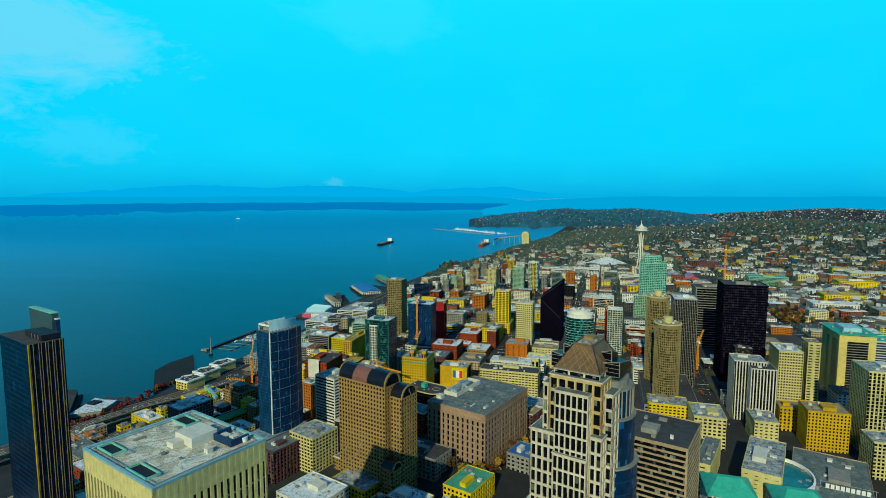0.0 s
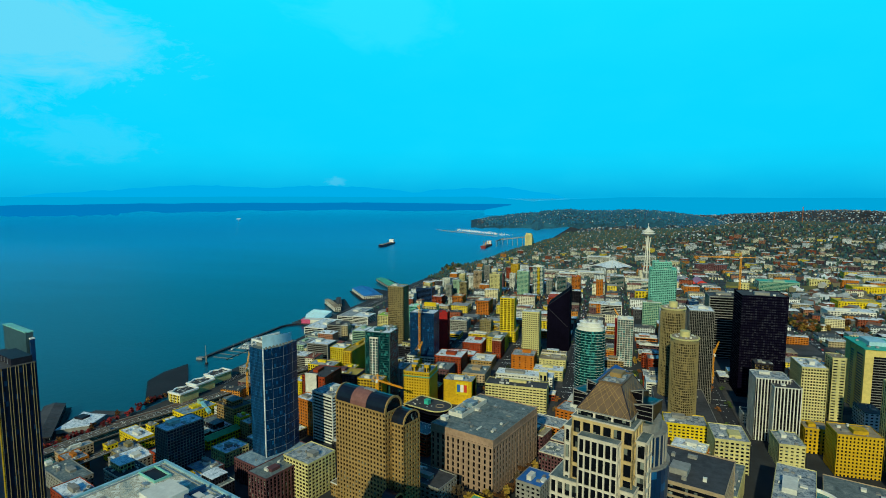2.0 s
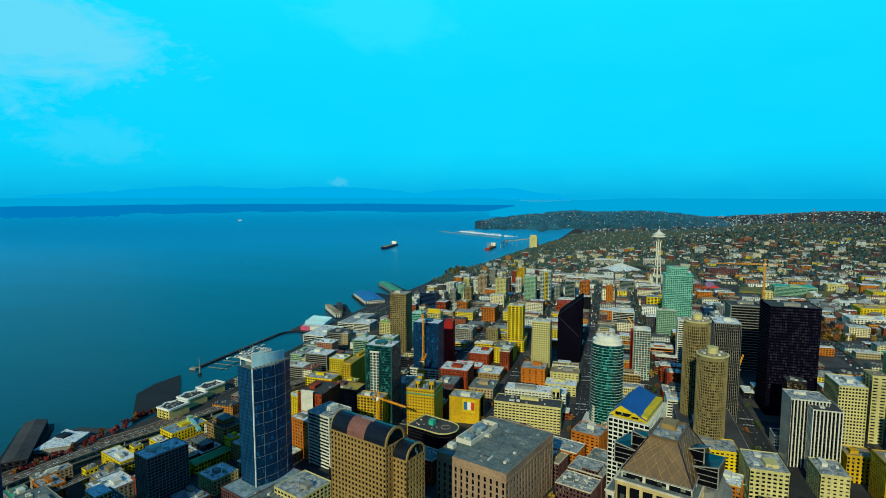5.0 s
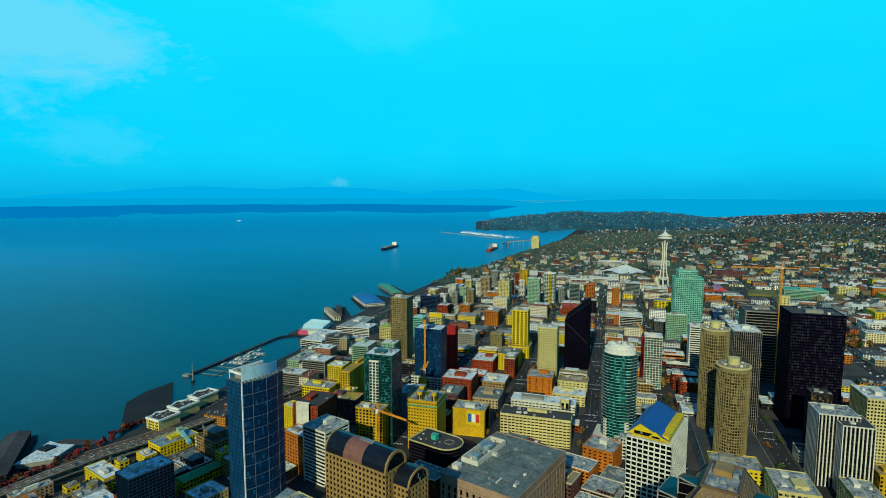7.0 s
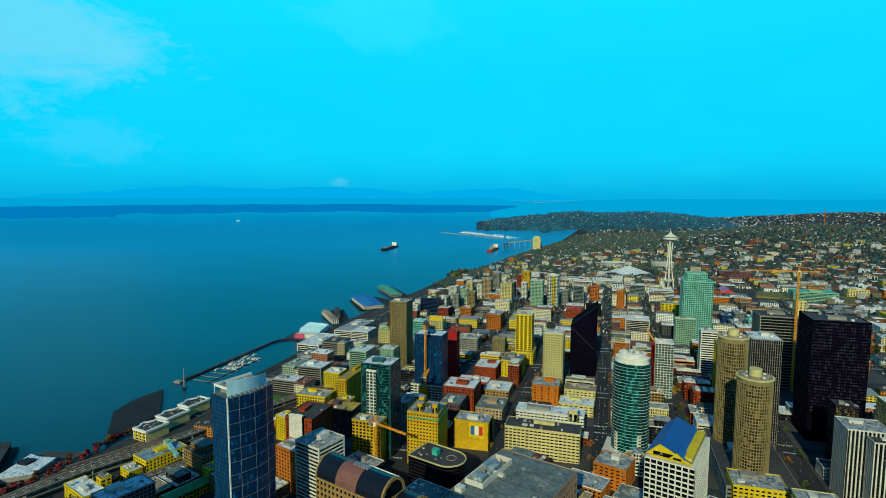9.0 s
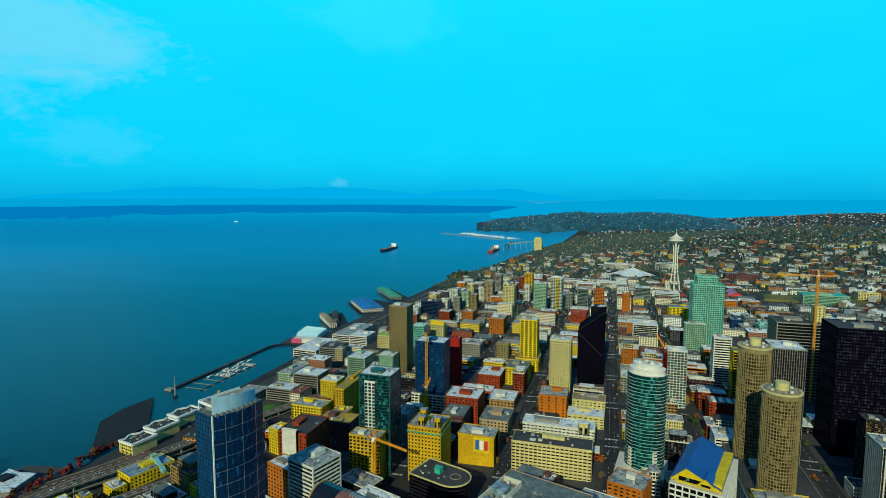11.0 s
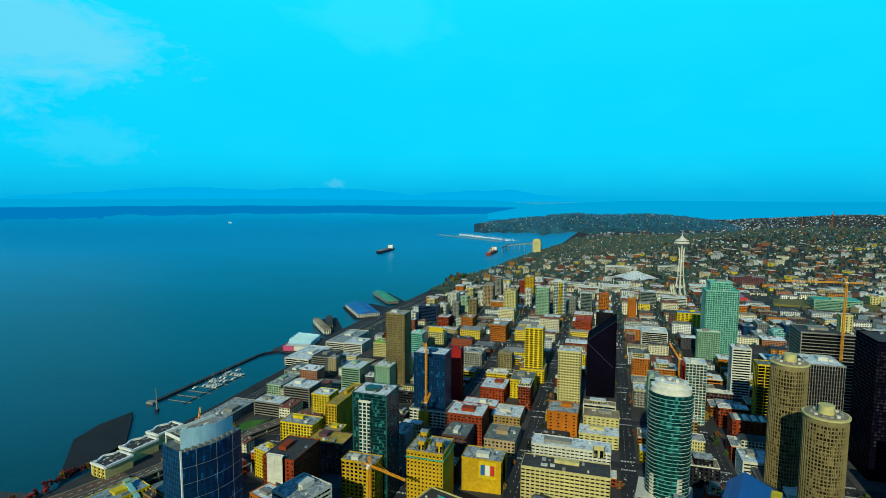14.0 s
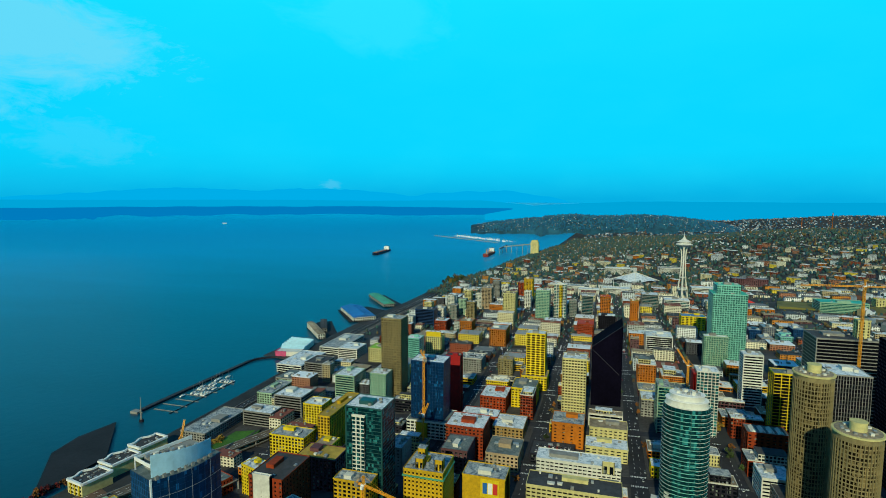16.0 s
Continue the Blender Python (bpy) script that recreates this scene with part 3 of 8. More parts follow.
def vaulted_tower():
    w, d, top = 55, 21, 142
    m, g = lot(-22, -5, -1, w, d, "D")
    ob = thing("office_tower", "brown granite office tower with square windows and dark barrel-vaulted roofs", "office tower", m)
    ob["east"] = 1
    h = top - g
    facade(ob, w, d, 0, h, "brown", "dark", fh=3.75, bay=3.4, pier=1.5, span=1.7, panes=190, rec=.6)
    hw, hd = w / 2, d / 2
    v = part("vault_roof", arch_vault(Build(), -hw + .8, hw - 1.2, -hd + .2, hd - .2, h, 11), VAULT, ob, smooth=False)
    part("vault_band", arch_vault(Build(), -hw + 17, hw - 21, -hd - .05, hd + .05, h, 11.25), PINK, ob)
    part("arch_rim", arch_rim(Build(), hw - 1.2, hw + .15, -hd, hd, h, 11.2, 1.4), WALLS["brown"], ob)
    part("arch_rim", arch_rim(Build(), -hw - .15, -hw + .8, -hd, hd, h, 11.2, 1.4), WALLS["brown"], ob)
    part("arch_window", arch_vault(Build(), hw - 1.2, hw - .5, -hd + 1.4, hd - 1.4, h, 9.8), GLASS["dark"], ob)
    # lower wing with its own vault, and the little one in front of it
    for x0, x1, y0, y1, z1, rise in ((hw + .01, hw + 13, -hd + 7, hd + 7, h - 9, 9), (hw + .01, hw + 13, -hd - 6, -hd + 6.9, 40, 6)):
        facade(ob, x1 - x0, y1 - y0, 0, z1, "brown", "dark", fh=3.75, bay=3.4, pier=1.5, span=1.7, rec=.6, cx=(x0 + x1) / 2, cy=(y0 + y1) / 2)
        part("vault_roof", arch_vault(Build(), x0, x1 - 1, y0 + .2, y1 - .2, z1, rise), VAULT, ob)
        part("arch_rim", arch_rim(Build(), x1 - 1, x1 + .1, y0, y1, z1, rise + .2, 1.2), WALLS["brown"], ob)
        part("arch_window", arch_vault(Build(), x1 - 1, x1 - .5, y0 + 1.2, y1 - 1.2, z1, rise - 1.2), GLASS["dark"], ob)
    b = Build()
    for i in range(6):
        b.box(-3 + i * 2, -2 + i * 2, -1.5, 1.5, h + 10.6, h + 12.2)
    part("roof_vent", b, METAL, ob)


vaulted_tower()

COPPER = material("brown metal roof tiles", (0.12, 0.070, 0.034), 0.55, 0.3, 0.2)


def pyramid_tower():
    w, d = 46, 46
    m, g = lot(165, -138, -1, w, d, "D")
    ob = thing("office_tower", "postmodern stone office tower with stepped shoulders under a brown pyramid roof", "office tower", m)
    ob["east"] = 1
    top, bays, low = 210 - g, 203.5 - g, 179 - g

    def tier(x0, x1, y0, y1, z, wall="stone", **kw):
        facade(ob, x1 - x0, y1 - y0, 0, z, wall, "dark", fh=7.6, cx=(x0 + x1) / 2, cy=(y0 + y1) / 2, rec=.7, **kw)
        part("cornice", Build().box(x0 - .35, x1 + .35, y0 - .35, y1 + .35, z, z + .5), WALLS["stone"], ob)
        part("terrace", Build().box(x0 + .3, x1 - .3, y0 + .3, y1 - .3, z + .5, z + .62), ROOFS["grey"], ob)
    tier(-14.6, 13.9, -28, 12, top, "tanstone", bay=4.75, pier=1.2, span=1.6)
    tier(-9.7, 8.8, -33, -27.8, bays, bay=3.1, pier=.75, span=1.05, panes=90)
    tier(-18, -14.7, -28.5, 9, bays + 1.2, bay=3.3, pier=1.1, span=1.4)
    tier(13.95, 18.6, -24, -13, bays, bay=4.6, pier=1.2, span=1.4)
    tier(-23.9, -9.8, -30.8, 6, low, bay=3.5, pier=1.1, span=1.4)
    tier(8.9, 15.6, -30.8, -20, low + 3, bay=3.3, pier=1.1, span=1.4)
    tier(-9.7, 8.8, -34.6, -33.05, low - 9, bay=3.1, pier=.75, span=1.05)
    # rounded glass bay on the inland side, stepping back as it rises
    for rx, ry, z in ((16, 18, 160 - g), (14.2, 16.4, 186 - g), (12.6, 14.8, 201.5 - g)):
        part("bay_window", Build().prism(ring(28, rx, ry, cx=9, cy=-1), 0, z), GLASS["blue"], ob)
        part("bay_rim", Build().prism(ring(28, rx + .5, ry + .5, cx=9, cy=-1), z, z + 1.0), WALLS["grey"], ob)
    band = Build().prism(ring(28, 16.3, 18.3, cx=9, cy=-1), 0, .7).mesh("spandrel", WALLS["blue"])
    for i in range(1, 17):
        part("spandrel", band, None, ob, at=pose(0, 0, (160 - g) * i / 17))
    fin = Build().box(-.3, .3, -.3, .3, 0, 201.5 - g).mesh("mullion", WALLS["grey"])
    for i in range(-7, 8):
        a = i * math.pi / 14
        part("mullion", fin, None, ob, at=pose(9 + 12.9 * math.cos(a), -1 + 15.1 * math.sin(a), 0))
    part("drum", Build().prism(ring(28, 11.4, 13.4, cx=8, cy=-1), 201.5 - g, 206.5 - g), WALLS["grey"], ob, "blue-grey rooftop drum")
    # attic with long slots of window, and the cut-off pyramid
    facade(ob, 25, 35, top + .7, top + 3.4, "stone", "dark", fh=2.7, bay=8.2, pier=1.0, span=.7, cx=-.5, cy=-8.5, rec=.35)
    z0, z1 = top + 3.4, 225.6 - g
    a = [(-13, -26.2), (12, -26.2), (12, 9), (-13, 9)]
    r = [(-5.4, -18), (5, -18), (5, 1), (-5.4, 1)]
    part("eaves", Build().prism([(x * 1.03, y + (.4 if y > 0 else -.4)) for x, y in a], z0 - .1, z0 + .35), WALLS["grey"], ob)
    part("pyramid_roof", Build().prism(a, z0 + .35, z1, r), COPPER, ob)
    seams = Build()

    def face_pt(p, q, s, e, u, v):
        lo, hi = Vector((*p, z0 + .35)).lerp(Vector((*q, z0 + .35)), u), Vector((*s, z1)).lerp(Vector((*e, z1)), u)
        return lo.lerp(hi, v)
    for k in range(4):
        f = (a[k], a[(k + 1) % 4], r[k], r[(k + 1) % 4])
        for i in range(-4, 7):
            for sg in (1, -1):
                # diagonal seams, cut at the facet's edges
                us = [(v, i / 6 + sg * v * .62 + (0 if sg > 0 else .1)) for v in [j / 12 for j in range(13)]]
                keep = [(u, v) for v, u in us if 0 <= u <= 1]
                if len(keep) > 1:
                    seams.beam(face_pt(*f, *keep[0]), face_pt(*f, *keep[-1]), .07)
    part("roof_seam", seams, WALLS["brown"], ob)
    hip = Build()
    for p, q in zip(a, r):
        hip.beam((*p, z0 + .35), (*q, z1), .2)
    part("hip_seam", hip, WALLS["dark"], ob)
    rim = Build()
    for p, q in zip(r, r[1:] + r[:1]):
        rim.beam((*p, z1 + .4), (*q, z1 + .4), .4)
    part("roof_kerb", rim, COPPER, ob)
    part("roof_deck", Build().box(-5, 4.6, -17.6, .6, z1 - .1, z1 + .1), ROOFS["mid"], ob)
    part("penthouse", Build().box(-3.5, 2, -8, -1, z1, z1 + 2.2), WALLS["brown"], ob)
    for x, y in ((-3, -14), (0, -12), (2.6, -15), (3, -6)):
        part("rooftop_unit", UNIT[int(x) % 3], None, ob, at=pose(x, y, z1 + .1) @ Matrix.Diagonal((1.6, 2.0, 1.2, 1)))
    # glazed dormers that break out of the two flanks
    for sg in (1, -1):
        for x0, x1, y0, y1, zt in ((9.5, 18.5, -15, 4, 7.0), (7, 13, -11, 0, 11.5)):
            if sg < 0:
                x0, x1 = -x1 - .5, -x0 - .5
            xo = x1 if sg > 0 else x0
            g2 = Build()
            g2.v = [(x0, y0, top + .5), (x1, y0, top + .5), (x1, y1, top + .5), (x0, y1, top + .5), (x0, y0, top + zt + (1.6 if sg < 0 else 0)), (x1, y0, top + zt + (1.6 if sg > 0 else 0)), (x1, y1, top + zt - 2), (x0, y1, top + zt - 2)]
            g2.f = [(0, 3, 2, 1), (4, 5, 6, 7), (0, 1, 5, 4), (1, 2, 6, 5), (2, 3, 7, 6), (3, 0, 4, 7)]
            dm = part("roof_dormer", g2, GLASS["black"], ob)
            fr = Build()
            for k in range(4):
                zz = top + .5 + (zt - .6) * k / 3
                fr.beam((x0, y0 - .1, zz), (x1, y0 - .1, zz), .11)
            fr.beam((xo, y0 - .1, top + .5), (xo, y0 - .1, top + zt + 1.6), .2).beam((x0, y0 - .1, top + zt + (1.6 if sg < 0 else 0)), (x1, y0 - .1, top + zt + (1.6 if sg > 0 else 0)), .2)
            fr.beam((xo, y0, top + zt + 1.6), (xo, y1, top + zt - 2), .2)
            part("dormer_frame", fr, WALLS["grey"], dm, "pale metal frame")


pyramid_tower()


def curved_blue_tower():
    w, d, top = 22, 42, 161
    m, g = lot(-181, 62, -1, w, d, "D")
    ob = thing("apartment_tower", "blue glass apartment tower with white floor lines and curved crown", "apartment tower", m)
    h = top - g
    hw, hd = w / 2, d / 2
    arc = [(hw + 4.5 * math.sin(math.pi * i / 10), -hd + d * i / 10) for i in range(11)]
    outline = [(-hw, -hd)] + arc + [(-hw, hd)]
    part("glazing", Build().prism(outline, 0, h), GLASS["blue"], ob)
    fine = material("light blue window frame", (0.015, 0.10, 0.24), 0.4, 0.2, 0.3)
    for k in range(1, 39):
        part("floor_line", Build().box(-hw, hw, -hd - .14, -hd, h * k / 39, h * k / 39 + .34), fine, ob)
        if k % 3:
            continue
        b = Build()
        for (xa, ya), (xb, yb) in zip(arc, arc[1:]):
            b.beam((xa + .05, ya, h * k / 39), (xb + .05, yb, h * k / 39), .11)
        part("floor_line", b, METAL, ob, "thin pale metal line round the curve")
    thin = [Build().prism([(x * 1.006, y * 1.006) for x, y in outline], 0, .16).mesh("floor_line", WALLS["blue"])]
    for k in range(1, 39):
        if k % 3:
            part("floor_line", thin[0], None, ob, at=pose(0, 0, h * k / 39))
    part("corner_fin", Build().box(-.5, .4, -.5, .4, 0, h + 1), WHITE, ob, at=pose(hw, -hd, 0))
    mul = Build().box(-.1, .1, -.1, .1, 0, h).mesh("mullion", METAL)
    dim = Build().box(-.1, .1, -.1, .1, 0, h).mesh("mullion", WALLS["blue"])
    for k, (x, y) in enumerate(arc[1:-1]):
        part("mullion", mul if k % 3 == 1 else dim, None, ob, at=pose(x + .05, y, 0))
    fm = Build().box(-.12, .12, -.16, 0, 0, h).mesh("mullion", fine)
    for i in range(1, 11):
        part("mullion", fm, None, ob, at=pose(-hw + w * i / 11, -hd, 0))
    roof_slab(ob, [(x * .98, y * .98) for x, y in outline], h, ROOFS["grey"])
    b = Build()
    wallpts = [(hw - 3 + 3.6 * math.sin(math.pi * i / 10), -hd + 2 + (d - 6) * i / 10) for i in range(11)]
    for i in range(10):
        (x0, y0), (x1, y1) = wallpts[i], wallpts[i + 1]
        z0, z1 = h + 13 - .35 * i, h + 13 - .35 * (i + 1)
        b.prism([(x0 - .5, y0), (x0, y0), (x1, y1), (x1 - .5, y1)], h, z0)
    part("crown_wall", b, material("pale blue metal", (0.36, 0.58, 0.70), 0.5, 0.12, 0.2), ob, "pale blue curved crown wall")
    part("crown_frame", Build().box(-hw + 2, hw - 3, -hd + 1.5, -hd + 2, h + 6, h + 8).box(-hw + 2, -hw + 2.5, -hd + 2, hd - 6, h + 6, h + 8).box(-hw + 2, -hw + 2.6, -hd + 1.5, -hd + 2.1, h, h + 6)
         .box(-hw + 2, -hw + 2.6, 0, .6, h, h + 6).box(-hw + 2, -hw + 2.6, hd - 7, hd - 6.4, h, h + 6), WHITE, ob)
    part("penthouse", Build().box(-hw + 4, hw - 5, -hd + 6, hd - 8, h, h + 6.5), WALLS["grey"], ob)
    for i in range(7):
        part("rooftop_unit", UNIT[i % 3], None, ob, at=pose(-5 + i * 1.6, -14 + i * 4, h + 6.5) @ Matrix.Diagonal((2, 2.4, 2, 1)))
    for i in range(9):
        part("planter", UNIT[2], None, ob, at=pose(hw + 2.4 * math.sin(math.pi * (i + 1) / 10), -hd + 3 + i * 4, h) @ Matrix.Diagonal((1.4, 1.8, 2.2, 1)))


curved_blue_tower()
# podium beneath it
block("plum brick podium with ribbed fronts beneath the tower", -168, 38, -1, 46, 62, 50, "D", "purple", "dark", "slate", 4, "podium", "podium", mode="vert", bay=3.4, pier=1.3, span=1.5, pent=False)


def flat_top_tower():
    w, d, top = 57, 50, 197
    m, g = lot(-2, -267, -1, w, d, "D")
    ob = thing("office_tower", "pale stone office tower with a worn flat roof deck", "office tower", m)
    ob["east"] = 1
    h = top - g
    facade(ob, w, d, 0, h, "cream", "dark", mode="vert", bay=2.9, pier=1.5, span=9.0, fh=8, rec=.9)
    part("roof", Build().box(-w / 2 + 1, w / 2 - 1, -d / 2 + 1, d / 2 - 1, h - .1, h + .12), worn_roof("stained pale roof membrane", [(0.37, (0.10, 0.16, 0.17)), (0.43, (0.34, 0.36, 0.31)), (0.47, (0.62, 0.58, 0.44)), (0.495, (0.20, 0.15, 0.10)), (0.51, (0.60, 0.56, 0.43)), (0.56, (0.74, 0.73, 0.64)), (0.62, (0.30, 0.36, 0.36))], 0.11), ob)
    b = Build()
    for x0, x1, y0, y1 in ((-w / 2, w / 2, -d / 2, -d / 2 + 1.2), (-w / 2, w / 2, d / 2 - 1.2, d / 2), (-w / 2, -w / 2 + 1.2, -d / 2 + 1.2, d / 2 - 1.2), (w / 2 - 1.2, w / 2, -d / 2 + 1.2, d / 2 - 1.2)):
        b.box(x0, x1, y0, y1, h, h + 1.0)
    part("parapet", b, material("pale blue metal coping", (0.22, 0.42, 0.50), 0.4, 0.15, 0.3), ob, "pale blue metal coping")
    rail = Build()
    for x0, y0, x1, y1 in ((-w / 2 + 3, -d / 2 + 3, w / 2 - 3, -d / 2 + 3), (w / 2 - 3, -d / 2 + 3, w / 2 - 3, d / 2 - 3), (w / 2 - 3, d / 2 - 3, -w / 2 + 3, d / 2 - 3), (-w / 2 + 3, d / 2 - 3, -w / 2 + 3, -d / 2 + 3)):
        rail.beam((x0, y0, h + .5), (x1, y1, h + .5), .18)
    part("track_rail", rail, METAL, ob)
    part("penthouse", Build().box(-4, 9, 2, 14, h, h + 4.5).box(-2, 3, -3, 2, h, h + 2.6), WALLS["white"], ob)
    part("plant_screen", Build().box(8, 22, 12, 13, h, h + 3).box(8, 9, 13, 21, h, h + 3).box(21, 22, 13, 21, h, h + 3), WALLS["blue"], ob)
    for x, y, sx, sy, sz in ((12, 16, 4, 3, 2.2), (17, 17, 3, 3, 2.6), (4, -8, 2, 2, 1.4), (-10, -14, 5, 1.2, .6), (18, 4, 2.6, 2.6, 2.4), (-16, 10, 3, 2, .8), (-19, -6, 2, 5, .7), (9, -14, 6, 2, .5), (0, 18, 2, 2, 1.6), (-8, 6, 1, 1, 1.8), (14, -6, 1.2, 1.2, 1.2)):
        part("rooftop_unit", UNIT[int(x + y) % 3], None, ob, at=pose(x, y, h - .1) @ Matrix.Diagonal((sx, sy, sz, 1)))
    for x, y, sx, sy in ((-18, -18, 12, 5), (12, -20, 14, 5), (-20, 16, 12, 6)):
        part("roof_well", Build().box(x - sx / 2, x + sx / 2, y - sy / 2, y + sy / 2, h + .05, h + .3), WALLS["dark"], ob, "sunken dark window-cleaning well")
        wr = Build()
        for x0, x1, y0, y1 in ((-sx / 2 - .5, sx / 2 + .5, -sy / 2 - .5, -sy / 2), (-sx / 2 - .5, sx / 2 + .5, sy / 2, sy / 2 + .5), (-sx / 2 - .5, -sx / 2, -sy / 2, sy / 2), (sx / 2, sx / 2 + .5, -sy / 2, sy / 2)):
            wr.box(x + x0, x + x1, y + y0, y + y1, h + .1, h + 1.1)
        part("well_kerb", wr, WALLS["teal"], ob, "blue-green metal kerb")
    part("antenna_dish", Build().prism(ring(14, 1.6), 0, 2.2, ring(14, 1.9)), WHITE, ob, at=pose(21, 19, h + .1))
    pipes = Build()
    for a, c in (((-20, -18), (-4, 8)), ((-14, 8), (12, 9)), ((2, -16), (4, 2)), ((10, -18), (20, 8))):
        pipes.beam((*a, h + .15), (*c, h + .15), .14)
    part("pipe", pipes, METAL, ob)


flat_top_tower()


def dark_ribbed_tower():
    """Dark tower whose inland face carries pale ribs; a taller plain slab stands behind."""
    w, d = 58, 23
    m, g = lot(-251, -133, -1, w, d, "D")
    ob = thing("office_tower", "dark blue glass office tower with pale ribs and taller slab", "office tower", m)
    h, hw, hd = 195 - g, w / 2, d / 2
    part("glazing", Build().box(-hw, hw, -hd, hd, 0, h), GLASS["navy"], ob)
    line = Build().box(-hw - .1, hw + .1, -hd - .12, -hd, 0, .35).mesh("spandrel", WALLS["blue"])
    for i in range(1, 44):
        part("spandrel", line, None, ob, at=pose(0, 0, h * i / 44))
    rib = Build().box(-.02, .5, -.16, .16, 0, h + .6).mesh("rib", WALLS["olive"])
    for k in (.2, .9, 2.0, 2.5, 3.4, 3.9, 4.8, 5.3, 6.3, 6.8):
        part("rib", rib, None, ob, at=pose(hw, -hd + k * d / 7.2, 0))
    # ochre here paints the sun's light on the tower's corner fin
    part("corner_fin", Build().box(hw - .3, hw + .6, -hd - .5, -hd + .1, 0, h + .6), WALLS["ochre"], ob, "corner fin with sunlight put into its ochre colour")
    roof_slab(ob, [(-hw, -hd), (hw, -hd), (hw, hd), (-hw, hd)], h + .1, ROOFS["dark"])
    part("penthouse", Build().box(hw - 34, hw - 3, -2, hd - 1, h, h + 5), WALLS["dark"], ob)
    for i in range(3):
        part("roof_post", Build().box(hw - 9 - i * 6, hw - 8.6 - i * 6, -2.4, -2, h + 1, h + 4.5), METAL, ob)
    x1, y0 = hw - 51.6, -hd + 34
    part("upper_slab", Build().box(x1 - 48, x1, y0, y0 + 5, 0, h + 11), material("blue-grey metal slab cladding", (0.035, 0.075, 0.085), 0.5, 0.2, 0.2), ob, "plain blue-grey slab")
    part("upper_slab_cap", Build().box(x1 - 48.3, x1 + .3, y0 - .3, y0 + 5.3, h + 11, h + 11.8), WALLS["teal"], ob)
    part("rear_slab", Build().box(x1 + .2, x1 + 2.5, y0 + 2, y0 + 5, 0, h + 6), WALLS["blue"], ob)
    part("rear_slab_cap", Build().box(x1 + .1, x1 + 2.7, y0 + 1.8, y0 + 5.2, h + 6, h + 6.9), WHITE, ob)


dark_ribbed_tower()


def department_store():
    w, d, top = 68, 92, 97
    m, g = lot(50, 66, -1, w, d, "D")
    ob = thing("department_store", "massive brown-pink stone department store with a wide grey roof", "department store", m)
    ob["east"] = 1
    h = top - g
    facade(ob, w, d, 0, h - 6, "store", "dark", fh=5.4, bay=5.6, pier=3.6, span=1.6, panes=230, rec=.5)
    part("attic", Build().box(-w / 2 + .2, w / 2 - .2, -d / 2 + .2, d / 2 - .2, h - 6, h - .4).box(-w / 2 - .5, w / 2 + .5, -d / 2 - .5, d / 2 + .5, h - 6.2, h - 5.6), WALLS["store"], ob)
    flat_roof(ob, w, d, h, "grey", 12, wall="store", pent=False)
    px0, px1, py0, py1 = -w / 2 + 3, -w / 2 + 19, -20, 28
    pen = Build()
    for x0, x1, y0, y1 in ((px0, px1, py0, py0 + .8), (px0, px1, py1 - .8, py1), (px0, px0 + .8, py0 + .8, py1 - .8), (px1 - .8, px1, py0 + .8, py1 - .8)):
        pen.box(x0, x1, y0, y1, h, h + 4.4)
    part("plant_pen", pen, WALLS["white"], ob, "white plant screen wall round rooftop machinery")
    part("pen_floor", Build().box(px0 + .8, px1 - .8, py0 + .8, py1 - .8, h + .2, h + .5), ROOFS["tan"], ob)
    part("penthouse", Build().box(px0 + 2, px1 - 3, 4, 14, h + .5, h + 6).box(px0 + 1.6, px1 - 2.6, 3.6, 14.4, h + 6, h + 6.4).box(px0 + 3, px1 - 4, -14, -6, h + .5, h + 4.8), ROOFS["slate"], ob, "blue-grey plant room")
    part("stair_house", Build().box(-w / 2 + 3, -w / 2 + 9, -34, -28, h, h + 3.4).box(-w / 2 + 2.7, -w / 2 + 9.3, -34.3, -27.7, h + 3.4, h + 3.7), WALLS["white"], ob)
    for i in range(14):
        part("rooftop_unit", UNIT[i % 3], None, ob, at=pose(px0 + 3 + (i % 4) * 3.4, py0 + 3 + i * 3.1, h + .4) @ Matrix.Diagonal((2.0, 1.8, 2.2 + (i % 3), 1)))
    for x, y, sx, sy in ((10, -30, 1.2, 8), (20, 10, 5, 1), (-4, -24, 2, 1.4), (2, 26, 1.4, 1.4), (24, 34, 3, 2), (26, -8, 1, 12), (6, -38, 2.4, 1)):
        part("rooftop_unit", UNIT[int(x) % 3], None, ob, at=pose(x, y, h + .1) @ Matrix.Diagonal((sx, sy, .9, 1)))
    seam = Build()
    for yy in (-28, 0, 22):
        seam.beam((-w / 2 + 20, yy, h + .18), (w / 2 - 1, yy, h + .18), .16)
    part("roof_seam", seam, ROOFS["dark"], ob)


department_store()


